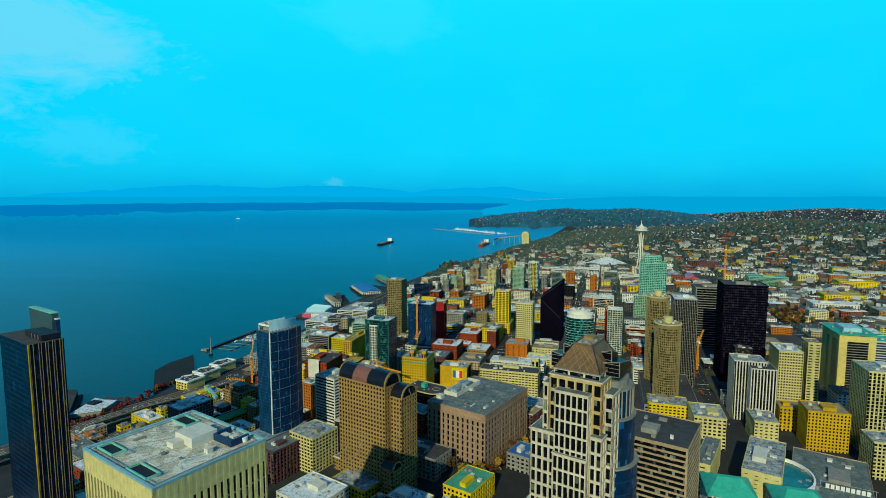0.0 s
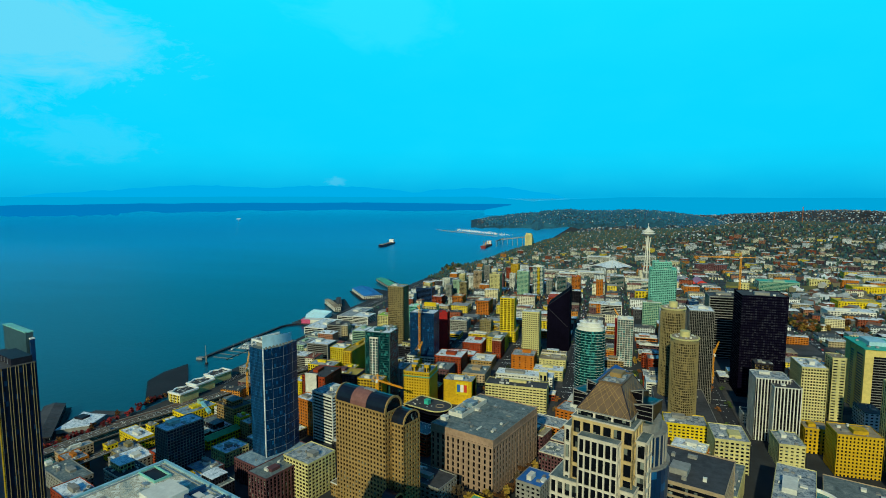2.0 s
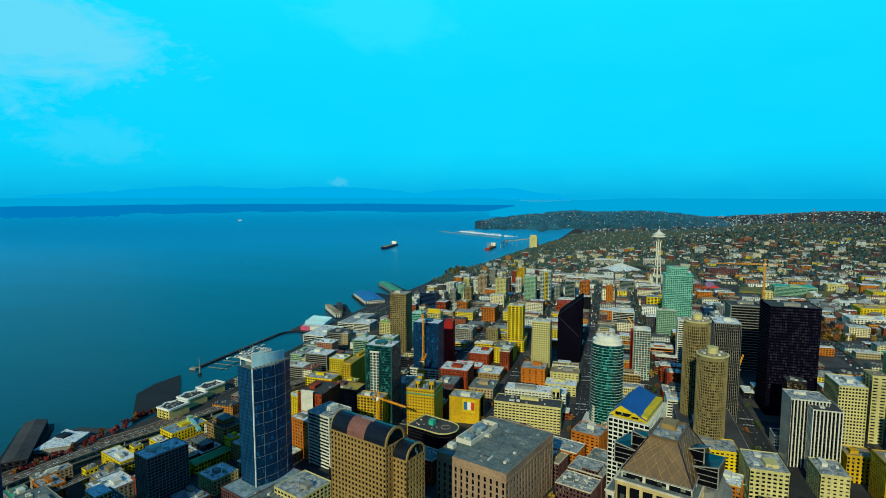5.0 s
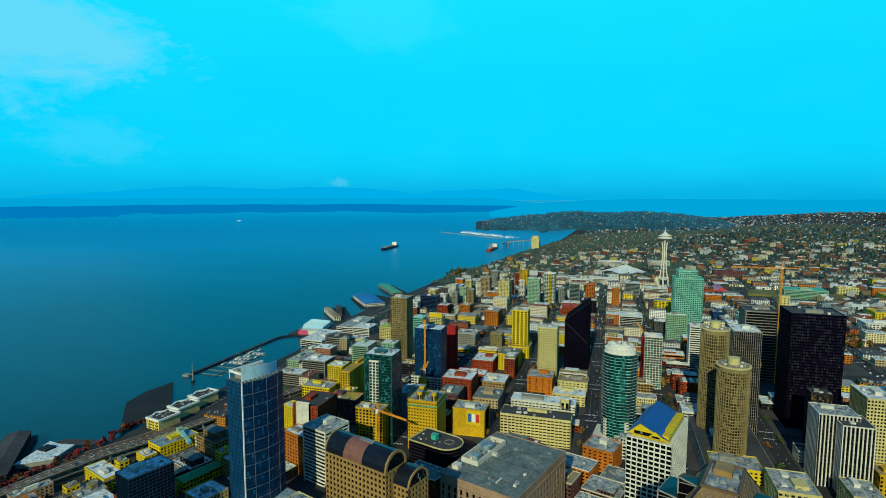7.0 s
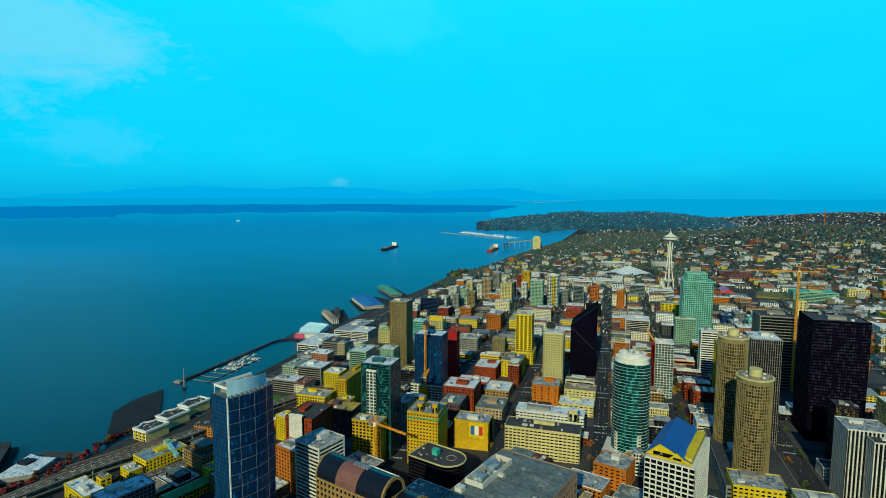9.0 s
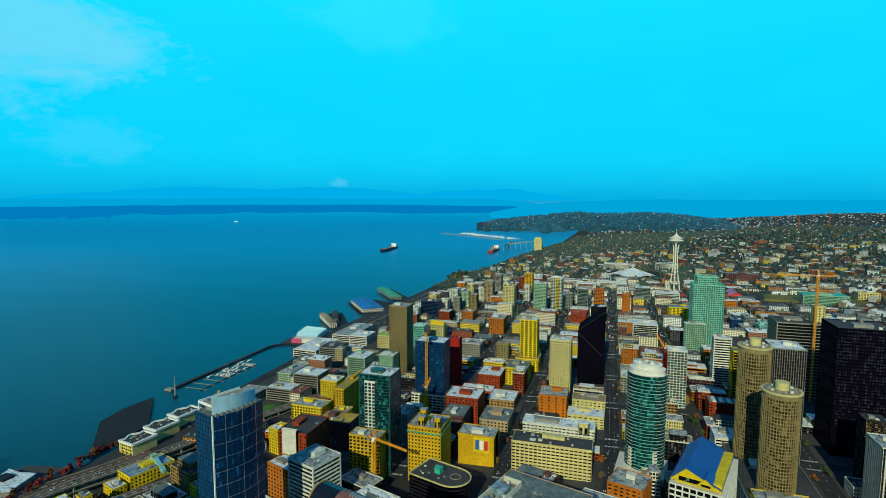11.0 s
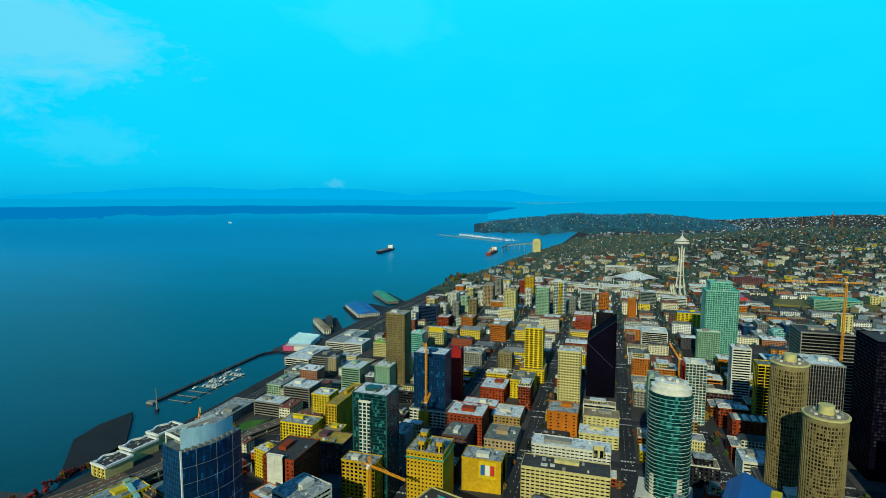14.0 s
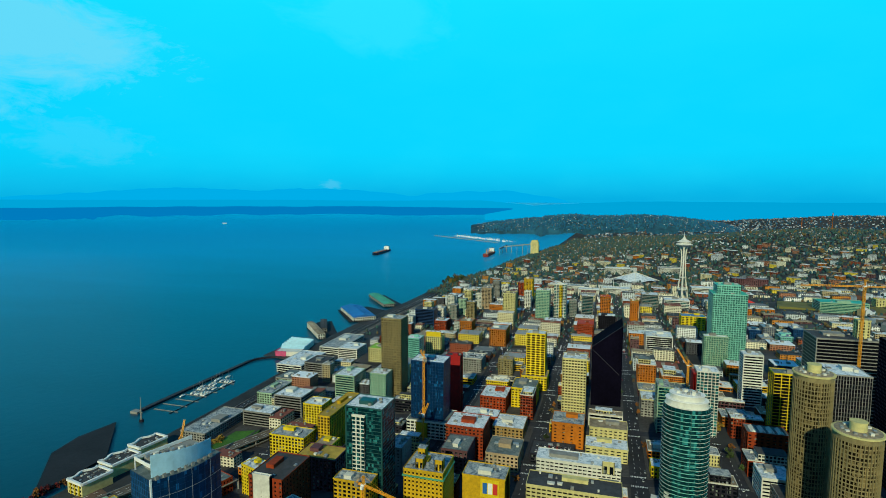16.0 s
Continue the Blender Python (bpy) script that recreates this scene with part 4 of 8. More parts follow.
def round_apartment_tower():
    """Lens-shaped glass tower with white balcony bands and a white drum on top."""
    cx, cy, top = 123, 322, 142
    g = ground_z(cx, cy) - 1
    ob = thing("apartment_tower", "rounded teal glass apartment tower with white balcony bands", "apartment tower", pose(cx, cy, g, 0, 0, -8))
    FOOT.append((cx, cy, 26, 20, 0))
    h = top - g
    outline = ring(28, 18.2, 15)
    part("glazing", Build().prism(ring(28, 17.95, 14.75), 0, h), GLASS["aqua"], ob)
    line = Build().prism(ring(28, 18.02, 14.82), 0, .2).mesh("floor_line", WALLS["deep"])

    def arc_slab(a0, a1, grow, z0, z1, n=9):
        pts = [radians(a0 + (a1 - a0) * k / n) for k in range(n + 1)]
        return Build().prism([((18 + grow) * math.cos(a), (14.8 + grow) * math.sin(a)) for a in pts] + [(17.2 * math.cos(a), 14 * math.sin(a)) for a in reversed(pts)], z0, z1)
    wings = [(arc_slab(a0, a1, 1.1, 0, .35).mesh("balcony_slab", WALLS["white"]), arc_slab(a0, a1, 1.05, .35, 1.3).mesh("balcony_glass", GLASS["aqua"])) for a0, a1 in ((176, 240), (300, 364))]
    mid = arc_slab(240, 300, .5, 0, .3).mesh("balcony_slab", WALLS["teal"])
    for i in range(1, 31):
        z = h * i / 31
        part("floor_line", line, None, ob, at=pose(0, 0, z))
        part("balcony_slab", mid, None, ob, at=pose(0, 0, z))
        for slab, rail in wings:
            part("balcony_glass", rail, None, part("balcony_slab", slab, None, ob, at=pose(0, 0, z)))
    fin = Build().box(-.2, .2, -.3, .3, 0, h).mesh("mullion", WALLS["deep"])
    for i in range(14, 29, 2):
        x, y = outline[i % 28]
        part("mullion", fin, None, ob, at=pose(x, y, 0))
    for a in (226, 306):
        part("white_bay", Build().box(-2.2, 2.2, -.9, .6, 9, h * .28), WALLS["white"], ob, "white panelled bay", at=pose(18 * math.cos(radians(a)), 14.8 * math.sin(radians(a)), 0, 0, 0, a + 90))
    roof_slab(ob, ring(28, 17.5, 14.2), h, WALLS["white"])
    for r0, z0, z1 in ((16.5, h, h + 5), (13.5, h + 5, h + 9.5)):
        part("crown_drum", Build().prism(ring(28, r0, r0 * .72), z0, z1), WALLS["white"], ob)
        part("crown_rim", Build().prism(ring(28, r0 + .6, r0 * .72 + .6), z1, z1 + .5), WHITE, ob)
    for i in range(10):
        part("rooftop_unit", UNIT[i % 3], None, ob, at=pose(-9 + 2.0 * i, (-1) ** i * 3.2, h + 9.9) @ Matrix.Diagonal((2.6, 2.6, rng.uniform(1.4, 3.4), 1)))
    part("podium", Build().box(-26, 22, -24, 20, 0, 9), WALLS["white"], ob)


round_apartment_tower()


def hotel_cylinder(cx, cy, r, top, label):
    g = ground_z(cx, cy) - 1
    ob = thing("hotel_tower", label, "hotel", pose(cx, cy, g), "twin round hotel towers")
    FOOT.append((cx, cy, r, r, 0))
    h = top - g
    n = 40
    part("glazing", Build().prism(ring(n, r - .3), 0, h - 4), GLASS["brown"], ob)
    wl = part("wall", Build().prism(ring(n, r), h - 6, h - 1.5), WALLS["olive"], ob)
    me = Build().prism(ring(n, r), 0, .8).mesh("balcony_band", WALLS["olive"])
    for i in range(36):
        part("balcony_band", me, None, wl, at=pose(0, 0, (h - 6) * i / 36))
    fin = Build().box(-.28, .28, -.5, .3, 0, h - 5).mesh("pier", WALLS["olive"])
    for i in range(n):
        a = 2 * math.pi * (i + .5) / n
        part("pier", fin, None, wl, at=pose(r * math.cos(a), r * math.sin(a), 0, 0, 0, math.degrees(a) + 90))
    part("rim", Build().prism(ring(n, r + 1.3), h - 1.6, h - .4), WALLS["cream"], ob)
    roof_slab(ob, ring(n, r - .4), h - .3, ROOFS["tan"])
    part("drum", Build().prism(ring(24, r * .36), h, h + 6).prism(ring(24, r * .38), h + 6, h + 6.6), WALLS["cream"], ob)
    for i in range(12):
        a = i * 2 * math.pi / 12
        part("rooftop_unit", UNIT[i % 3], None, ob, at=pose(r * .68 * math.cos(a), r * .68 * math.sin(a), h) @ Matrix.Diagonal((2.2, 2.2, rng.uniform(1, 2), 1)))
    return ob


hotel_cylinder(223, 348, 14.2, 172, "taller round concrete hotel tower ringed with window bands")
hotel_cylinder(229, 278, 14.6, 152, "shorter round concrete hotel tower ringed with window bands")


def sloped_black_tower():
    """Black prism with a roof cut on the slant."""
    g = ground_z(60, 640) - 1
    ob = thing("office_tower", "black glass office tower with a slanting cut-off top", "office tower", pose(0, 0, g))
    FOOT.append((60, 612, 24, 34, 0))
    x0, x1, y0, y1 = 41, 80, 580, 634
    zl, zr = 116 - g, 147 - g
    b = Build()
    b.v = [(x0, y0, 0), (x1, y0, 0), (x1, y1, 0), (x0, y1, 0), (x0, y0, zl), (x1, y0, zr), (x1, y1, zr), (x0, y1, zl)]
    b.f = [(0, 3, 2, 1), (4, 5, 6, 7), (0, 1, 5, 4), (1, 2, 6, 5), (2, 3, 7, 6), (3, 0, 4, 7)]
    part("wall", b, WALLS["black"], ob)
    line = Build()
    line.beam((x0 + 1.5, y0 - .05, zl - 4), (x1 - 3, y0 - .05, zl - 36), .5)
    part("facade_groove", line, WALLS["dark"], ob, "grey diagonal groove")
    part("roof_edge", Build().beam((x0, y0, zl + .2), (x1, y0, zr + .2), .35), WALLS["dark"], ob)


sloped_black_tower()


def gabled_tower():
    w, d, top = 34, 60, 130
    m, g = lot(158, 118, -1, w, d, "D")
    ob = thing("office_tower", "white gridded office tower with yellow gables and a blue metal roof", "office tower", m)
    ob["east"] = 1
    h = top - g
    facade(ob, w, d, 0, h, "white", "dark", fh=3.8, bay=4.2, pier=.9, span=1.2, panes=150)
    hw, hd = w / 2, d / 2
    part("attic", Build().box(-hw + 3, hw - 3, -hd + 3, hd - 3, h, h + 5), WALLS["yellow"], ob)
    def gable(x0, x1, xr, y0, y1, z, rise):
        """Roof with its ridge along the depth, over a yellow end wall."""
        wl = Build()
        wl.face([(x0, y0, z), (x1, y0, z), (xr, y0, z + rise)])
        wl.face([(x1, y0 + 1, z), (x0, y0 + 1, z), (xr, y0 + 1, z + rise)])
        wl.face([(x0, y0, z), (xr, y0, z + rise), (xr, y0 + 1, z + rise), (x0, y0 + 1, z)])
        wl.face([(xr, y0, z + rise), (x1, y0, z), (x1, y0 + 1, z), (xr, y0 + 1, z + rise)])
        part("gable", wl, WALLS["yellow"], ob)
        part("gable_window", Build().box((x0 + xr) / 2 + .6, (x1 + xr) / 2 - .6, y0 - .15, y0 + .1, z + .6, z + rise * .38), GLASS["dark"], ob)
        r = Build()
        r.v = [(x0 - .3, y0 + .9, z), (xr, y0 + .9, z + rise), (x1 + .3, y0 + .9, z), (x0 - .3, y1, z), (xr, y1, z + rise), (x1 + .3, y1, z)]
        r.f = [(0, 3, 4, 1), (1, 4, 5, 2), (3, 5, 4), (0, 1, 2), (0, 2, 5, 3)]
        part("gabled_roof", r, ROOFS["deepblue"], ob)
        sm = Build()
        for i in range(1, int((y1 - y0) / 3)):
            sm.beam((x1 + .3, y0 + 3 * i, z + .05), (xr, y0 + 3 * i, z + rise + .05), .09)
        part("roof_seam", sm, ROOFS["blue"], ob)
    gable(-hw + .6, hw - 3, -hw * .42, -hd + .2, hd - 1, h + 2.4, 9)
    gable(-1, hw - 4.5, 4.5, -hd - .6, -hd + 14, h + 2.4, 5.5)


gabled_tower()


def needle():
    """Observation tower: three pairs of curved legs, a core and a saucer."""
    g = ground_z(261, 1417)
    ob = thing("observation_tower", "slender white observation tower with tripod legs and a saucer top", "tower", pose(261, 1417, g))
    FOOT.append((261, 1417, 22, 22, 0))
    prof = ((0, 17.5), (30, 12.5), (60, 8.6), (90, 6.2), (115, 5.4), (135, 7.2), (148, 11.0))
    for k in range(3):
        for s in (-1, 1):
            b = Build()
            for (z0, r0), (z1, r1) in zip(prof, prof[1:]):
                a0 = 2 * math.pi * k / 3 + s * (.10 if z0 < 100 else .16) + .4
                a1 = 2 * math.pi * k / 3 + s * (.10 if z1 < 100 else .16) + .4
                b.beam((r0 * math.cos(a0), r0 * math.sin(a0), z0), (r1 * math.cos(a1), r1 * math.sin(a1), z1), .95)
            part("leg", b, WALLS["white"], ob)
    part("core", Build().prism(ring(12, 2.4), 0, 148), WALLS["grey"], ob)
    for z, r in ((30, 13), (62, 9)):
        part("brace_ring", Build().prism(ring(24, r), z, z + 1.6), WALLS["white"], ob)

    def lathe(pts, n=40):
        b = Build()
        rows = [ring(n, r) for r, z in pts]
        for (p, q), (r0, z0), (r1, z1) in zip(zip(rows, rows[1:]), pts, pts[1:]):
            for i in range(n):
                j = (i + 1) % n
                b.face([(*p[i], z0), (*p[j], z0), (*q[j], z1), (*q[i], z1)])
        return b
    part("saucer", lathe(((4, 145), (12, 147), (19.5, 151), (21, 152.5), (21, 153.5), (16, 156), (15.5, 159))), WALLS["white"], ob)
    part("halo", lathe(((15.4, 158.4), (18.6, 159), (18.6, 160), (13, 162.5), (8, 165), (4.5, 168), (2.6, 172))), WALLS["white"], ob)
    part("restaurant_window", lathe(((19.0, 150.6), (19.6, 152.6))), GLASS["dark"], ob)
    part("deck_window", Build().prism(ring(40, 15.8), 156, 158.4), GLASS["dark"], ob)
    part("mast", Build().prism(ring(8, 1.5), 170, 176).prism(ring(8, .6), 176, 185), WALLS["white"], ob)


needle()

# ---------------------------------------------------------------- other buildings that stand out
TW, AP, OF = ("apartment tower", "apartment_tower"), ("apartment building", "apartment_building"), ("office building", "office_building")
block("grey stone office block with horizontal window bands", 205, -78, -1, 46, 46, 153, "D", "tan", "dark", "dark", 5, "office tower", "office_tower", mode="band", span=1.3)
block("white ribbed office tower with dark window strips", 317, 258, 1, 26, 32, 108, "B", "white", "black", "dark", 5, "office tower", "office_tower", mode="vert", bay=3.2, pier=1.15, span=.1, rec=.8, panes=110)
block("set-back wing of the white ribbed office tower", 302, 272, 1, 34, 30, 112, "B", "white", "black", "mid", 5, "office tower", "office_tower", mode="vert", bay=3.2, pier=1.15, span=.1, rec=.8)
block("cream apartment tower with rows of small windows", 366, 338, 1, 27, 43, 110, "B", "cream", "dark", "pale", 6, *TW, bay=3, pier=1.3, span=1.5, panes=110)
def yellow_tower():
    """Pale yellow tower: broad corner piers, a dark glazed centre, a glazed ladder on its flank and an overhanging roof."""
    w, d, top = 40, 57, 128
    m, g = lot(443, 376, 1, w, d, "B")
    ob = thing("office_tower", "tall pale yellow concrete tower with a dark glazed centre", "office tower", m)
    h, hw, hd = top - g, w / 2, d / 2
    part("glazing", Build().box(-hw + 1, hw - 1, -hd + 1, hd - 1, 0, h), GLASS["blue"], ob)
    lemon = material("pale yellow concrete", (0.66, 0.52, 0.16), 0.8, 0.14, 0.25)
    for x0, x1, y0, y1 in ((-hw, -hw + 9, -hd, -hd + 5), (hw - 8, hw, -hd, -hd + 8), (-hw, -hw + 6, hd - 14, hd), (hw - 8, hw, hd - 8, hd), (-hw, -hw + 1.4, -4, 3)):
        part("pier", Build().box(x0, x1, y0, y1, 0, h), lemon, ob)
    part("attic", Build().box(-hw + .4, hw - .4, -hd + .4, hd - .4, h - 9, h).box(-3.2, -1.2, -hd - .1, -hd + .4, h - 9, h), lemon, ob)
    part("glazed_centre", Build().box(-hw + 9, hw - 8, -hd + .3, -hd + 1.2, 0, h - 9), GLASS["black"], ob)
    bar = Build().box(-hw + 9, hw - 8, -hd + .15, -hd + .4, 0, .9).mesh("spandrel", WALLS["grey"])
    rung = Build().box(-hw - .05, -hw + 1.2, -hd + 5, hd - 14, 0, .8).mesh("spandrel", lemon)
    for i in range(1, 23):
        part("spandrel", bar, None, ob, at=pose(0, 0, (h - 9) * i / 23))
        part("spandrel", rung, None, ob, at=pose(0, 0, (h - 9) * i / 23))
    part("roof", Build().box(-hw - 2, hw + 2, -hd - 2, hd + 2, h, h + 1.0), ROOFS["teal"], ob, "overhanging blue-green metal roof")
    part("penthouse", Build().box(-11, 9, -14, 16, h + 1, h + 6), material("pale blue plant screen", (0.30, 0.52, 0.60), 0.5, 0.15, 0.3), ob, "pale blue plant room")
    for x, y in ((-14, -20), (-6, -22), (12, -18), (14, 6), (-15, 10)):
        part("rooftop_unit", UNIT[int(abs(x)) % 3], None, ob, at=pose(x, y, h + 1) @ Matrix.Diagonal((3, 3.4, 2, 1)))


yellow_tower()
block("narrow cream apartment slab with dark balcony recesses", 401, 352, 1, 15, 23, 120, "B", "cream", "dark", "tan", 2, *TW, bay=7.5, pier=3.2, span=2.0, pent=False)
block("black steel and glass office tower with scattered paler panes", 314, 411, 1, 55, 48, 180, "B", "black", "dots", "dark", 6, "office tower", "office_tower", bay=2.75, pier=.5, span=1.4, rec=.3, panes=1)
block("narrow dark concrete apartment slab", 318, 345, 1, 20, 18, 108, "B", "dark", "brown", "dark", 2, *TW, bay=2.6, pier=.5, span=1.0)
block("grey glass office tower with fine ribs", 246, 374, 1, 30, 36, 163, "B", "grey", "black", "pale", 4, "office tower", "office_tower", mode="vert", bay=2.2, pier=.45, span=.3)
block("low grey podium below the round hotel towers", 203, 244, 1, 62, 130, 58, "B", "grey", "dark", "dark", 8, *OF, mode="band", span=2.0)
block("sea green glass apartment tower with balconies", 227, 806, 1, 52, 40, 160, "B", "teal", "green", "teal", 5, *TW, bay=3.6, pier=.8, span=1.0)
block("upper stage of the sea green apartment tower", 233, 812, 1, 36, 30, 174, "B", "teal", "green", "teal", 3, *TW, bay=3.6, pier=.8, span=1.0)
block("low white wing of the sea green tower", 214, 790, 1, 36, 14, 92, "B", "green", "green", "pale", 3, *AP, bay=3.6, pier=.8, span=1.0)
block("teal glass apartment tower with a white grid panel", -126, 252, -1, 35, 30, 134, "B", "deep", "teal", "pale", 5, *TW, mode="band", span=.45, rec=.25, fh=3.2, panes=1)
block("white balcony grid on the teal tower's front", -141.5, 250, -1, 12.5, 2, 127, "B", "white", "teal", "pale", 0, *TW, bay=3.7, pier=1.0, span=.9, pent=False)
block("blue glass tower with a white podium", -125, 434, -1, 41, 30, 121, "B", "blue", "blue", "pale", 4, *TW, mode="vert", bay=3.4, pier=.3, span=.7, rec=.25)
block("white concrete podium of the blue tower", -118, 428, -1, 52, 42, 50, "B", "white", "dark", "grey", 4, *OF, bay=5, span=1.5)
block("blank dark red tower wall beside the blue tower", -126, 516, -1, 20, 14, 106, "B", "dred", "dark", "dark", 1, *TW, bay=20, pier=18, span=3.4)
block("brown concrete apartment tower with balcony bands", -227, 561, -1, 32, 28, 139, "B", "olive", "brown", "mid", 4, *TW, bay=4, pier=1.0, span=1.3)
block("yellow apartment tower with dark balconies", -26, 627, -1, 28, 24, 116, "B", "yellow", "dark", "pale", 3, *TW, bay=7, pier=2.2, span=1.3, panes=80)
block("wide yellow podium under the tower", -22, 621, -1, 38, 34, 53, "B", "yellow", "dark", "tan", 2, *AP, bay=5, pier=1.6, span=1.6)
block("black ribbed office block behind the slanted tower", 80, 985, -1, 34, 28, 74, "B", "dark", "black", "pale", 3, *OF, mode="vert", bay=4, pier=.8, span=.5)
block("cream apartment tower with square windows", 36, 508, -1, 29, 26, 118, "B", "cream", "dark", "pale", 4, *TW, bay=3.6, pier=1.6, span=1.6, panes=100)
block("orange brick apartment block with a flat roof", 37, 440, -1, 36, 34, 63, "B", "orange", "dark", "mid", 4, *AP, bay=8, pier=6.6, span=2.4)
block("cream low block behind a parking deck", 84, 458, -1, 42, 26, 55, "B", "cream", "dark", "tan", 3, *OF, bay=5, pier=2.6, span=2)
block("low white-roofed shop building", 83, 416, -1, 44, 26, 51, "B", "cream", "dark", "pale", 8, *OF, bay=6, pier=2.4, span=2)
block("dark parking deck with cars on its roof", 28, 398, -1, 46, 34, 43, "B", "dark", "dark", "dark", 2, "parking garage", "parking_garage", mode="band", span=1.2, pent=False)
block("white concrete commercial block with long window rows", 73, 288, -1, 80, 26, 68, "B", "cream", "dark", "dark", 8, *OF, bay=4.4, pier=1.2, span=2.0, panes=100)
block("white annex with a pale roof and plant rooms", 74, 353, -1, 80, 24, 61, "B", "white", "dark", "pale", 9, *OF, bay=4.4, pier=1.2, span=2.0)
block("ochre brick hotel with a green cornice and roof pavilions", -70, 247, -1, 35, 34, 88, "B", "ochre", "dark", "mid", 4, "hotel", "hotel", bay=3.5, pier=2.0, span=1.9, panes=110)
block("ochre corner hotel with bay windows", -129.5, 233, -1, 34, 17, 77, "B", "ochre", "dark", "mid", 4, "hotel", "hotel", bay=4, pier=1.6, span=1.4)
block("yellow wall building with a painted billboard", -26, 294, -1, 40, 26, 65, "B", "ochre", "dark", "mid", 4, *OF, bay=40, pier=39.4, span=3)
block("grey concrete block with a blank cream wall", -142, 340, -1, 16, 30, 57, "B", "grey", "dark", "mid", 2, *OF, bay=8, pier=6, span=2)
for lab, px, py, w, d, top, wall, roof in (
    ("red brick warehouse with a blue-grey roof", -67, 391, 43, 38, 66, "brick", "pale"), ("plum brick building with a flat roof", -74, 347, 28, 36, 60, "purple", "grey"),
    ("tan brick low building with a blue-grey roof", -26, 372, 35, 42, 50, "tan", "grey"), ("brick low-rise with rooftop sheds", -32, 448, 37, 40, 46, "brown", "pale"),
    ("brick apartment block with a white roof", -67, 471, 46, 26, 47, "brick", "pale"), ("red brick block with a pale blue roof", -66, 525, 35, 44, 52, "brick", "pale"),
    ("lime yellow stucco apartment block", -30, 549, 33, 42, 59, "yellow", "grey"), ("olive block with blank walls", -82, 680, 24, 18, 57, "olive", "tan")):
    block(lab, px, py, -1, w, d, top, "B", wall, "dark", roof, 5, *AP, bay=4.4, pier=2.0, span=1.8)
block("cream concrete apartment tower with balconies", -138, 1060, -1, 30, 30, 97, "B", "cream", "dark", "tan", 2, *TW, bay=4, pier=2, span=1.6)
block("ochre apartment tower on the ridge", -136, 1363, -1, 26, 24, 88, "B", "ochre", "dark", "tan", 2, *TW, bay=4, pier=2, span=1.6)
block("pale green apartment tower with balconies", -62, 1073, -1, 32, 26, 106, "B", "green", "green", "pale", 3, *TW, bay=3.6, pier=.8, span=1.4)
block("blue and yellow panelled apartment tower", -27, 1110, -1, 29, 24, 116, "B", "white", "aqua", "pale", 2, *TW, bay=6, pier=1.0, span=1.0)
block("yellow panel bay of the blue tower", -36, 1108, -1, 8, 3, 113, "B", "yellow", "dark", "yellow", 0, *TW, bay=4, pier=1, span=1.4, pent=False)
block("blue-grey glass apartment tower", 33, 1153, -1, 27, 24, 84, "B", "grey", "teal", "pale", 3, *TW, mode="band", span=.9)
block("orange apartment tower with red panels", 72, 1135, -1, 24, 24, 88, "B", "orange", "dark", "red", 2, *TW, bay=4, pier=1.6, span=1.4)
block("red-roofed brick apartment block", 38, 931, -1, 32, 40, 66, "B", "brick", "dark", "red", 3, *AP, bay=4, pier=2, span=1.8)
block("orange stucco apartment tower block", 114, 1105, 1, 18, 24, 86, "B", "orange", "dark", "yellow", 2, *TW, bay=5, pier=3, span=1.6)
block("pale concrete block under construction with red sheeting", 130, 853, 1, 45, 44, 70, "B", "white", "dark", "pale", 8, "building site", "building_site", mode="band", span=.8)
block("glass apartment tower with a red wall stripe", 160, 508, 1, 24, 24, 116, "B", "white", "aqua", "pale", 4, *TW, bay=4, pier=.7, span=.8)
block("red panelled side of the glass tower", 156, 507, 1, 3.5, 18, 113, "B", "dred", "dark", "red", 0, *TW, bay=6, pier=5, span=2, pent=False)
block("slim glass apartment tower beside the avenue", 118, 505, 1, 14, 30, 94, "B", "green", "teal", "mid", 2, *TW, mode="band", span=.8)
block("white apartment tower with curved balcony bands", 233, 618, 1, 24, 22, 111, "B", "white", "dark", "pale", 3, *TW, mode="band", span=1.6, panes=1)
block("dark glass tower with yellow fins", 232, 484, 1, 30, 20, 128, "B", "yellow", "black", "grey", 3, *TW, mode="vert", bay=7, pier=.8, span=1)
block("red brick garage with rooftop skylights", 203, 457, 1, 40, 24, 70, "B", "brick", "dark", "grey", 0, *OF, bay=6, pier=3, span=2, pent=False)
block("white banded office block", 196, 372, 1, 26, 30, 62, "B", "white", "dark", "pale", 4, *OF, mode="band", span=1.8)
block("yellow striped apartment block by the tower", 210, 1028, 1, 46, 30, 75, "B", "yellow", "dark", "blue", 3, *AP, bay=8, pier=3, span=1.6)
block("bare concrete frame of a tower under construction", 305, 590, 1, 66, 46, 146, "B", "grey", "black", "dark", 6, "building site", "building_site", mode="band", span=1.1, fh=4.2)
block("white lift core above the concrete frame", 352, 604, 1, 14, 12, 168, "B", "cream", "dark", "mid", 1, "building site", "building_site", bay=5, pier=3, span=1.6, pent=False)
block("curved green glass office block", 548, 1302, 1, 100, 50, 73, "B", "green", "green", "teal", 6, *OF, mode="band", span=1.2)
block("stepped white glass block near the tower", 201, 1261, 1, 58, 36, 66, "B", "white", "teal", "pale", 5, *OF, mode="band", span=1.4)
block("glassy block beside the park", 150, 1290, 1, 40, 40, 72, "B", "grey", "teal", "pale", 4, *OF, mode="band", span=1.2)
block("cream corner building with terracotta front", -114, 30, -1, 34, 34, 68, "D", "cream", "dark", "mid", 6, *OF, bay=4, pier=1.4, span=1.4, panes=110)
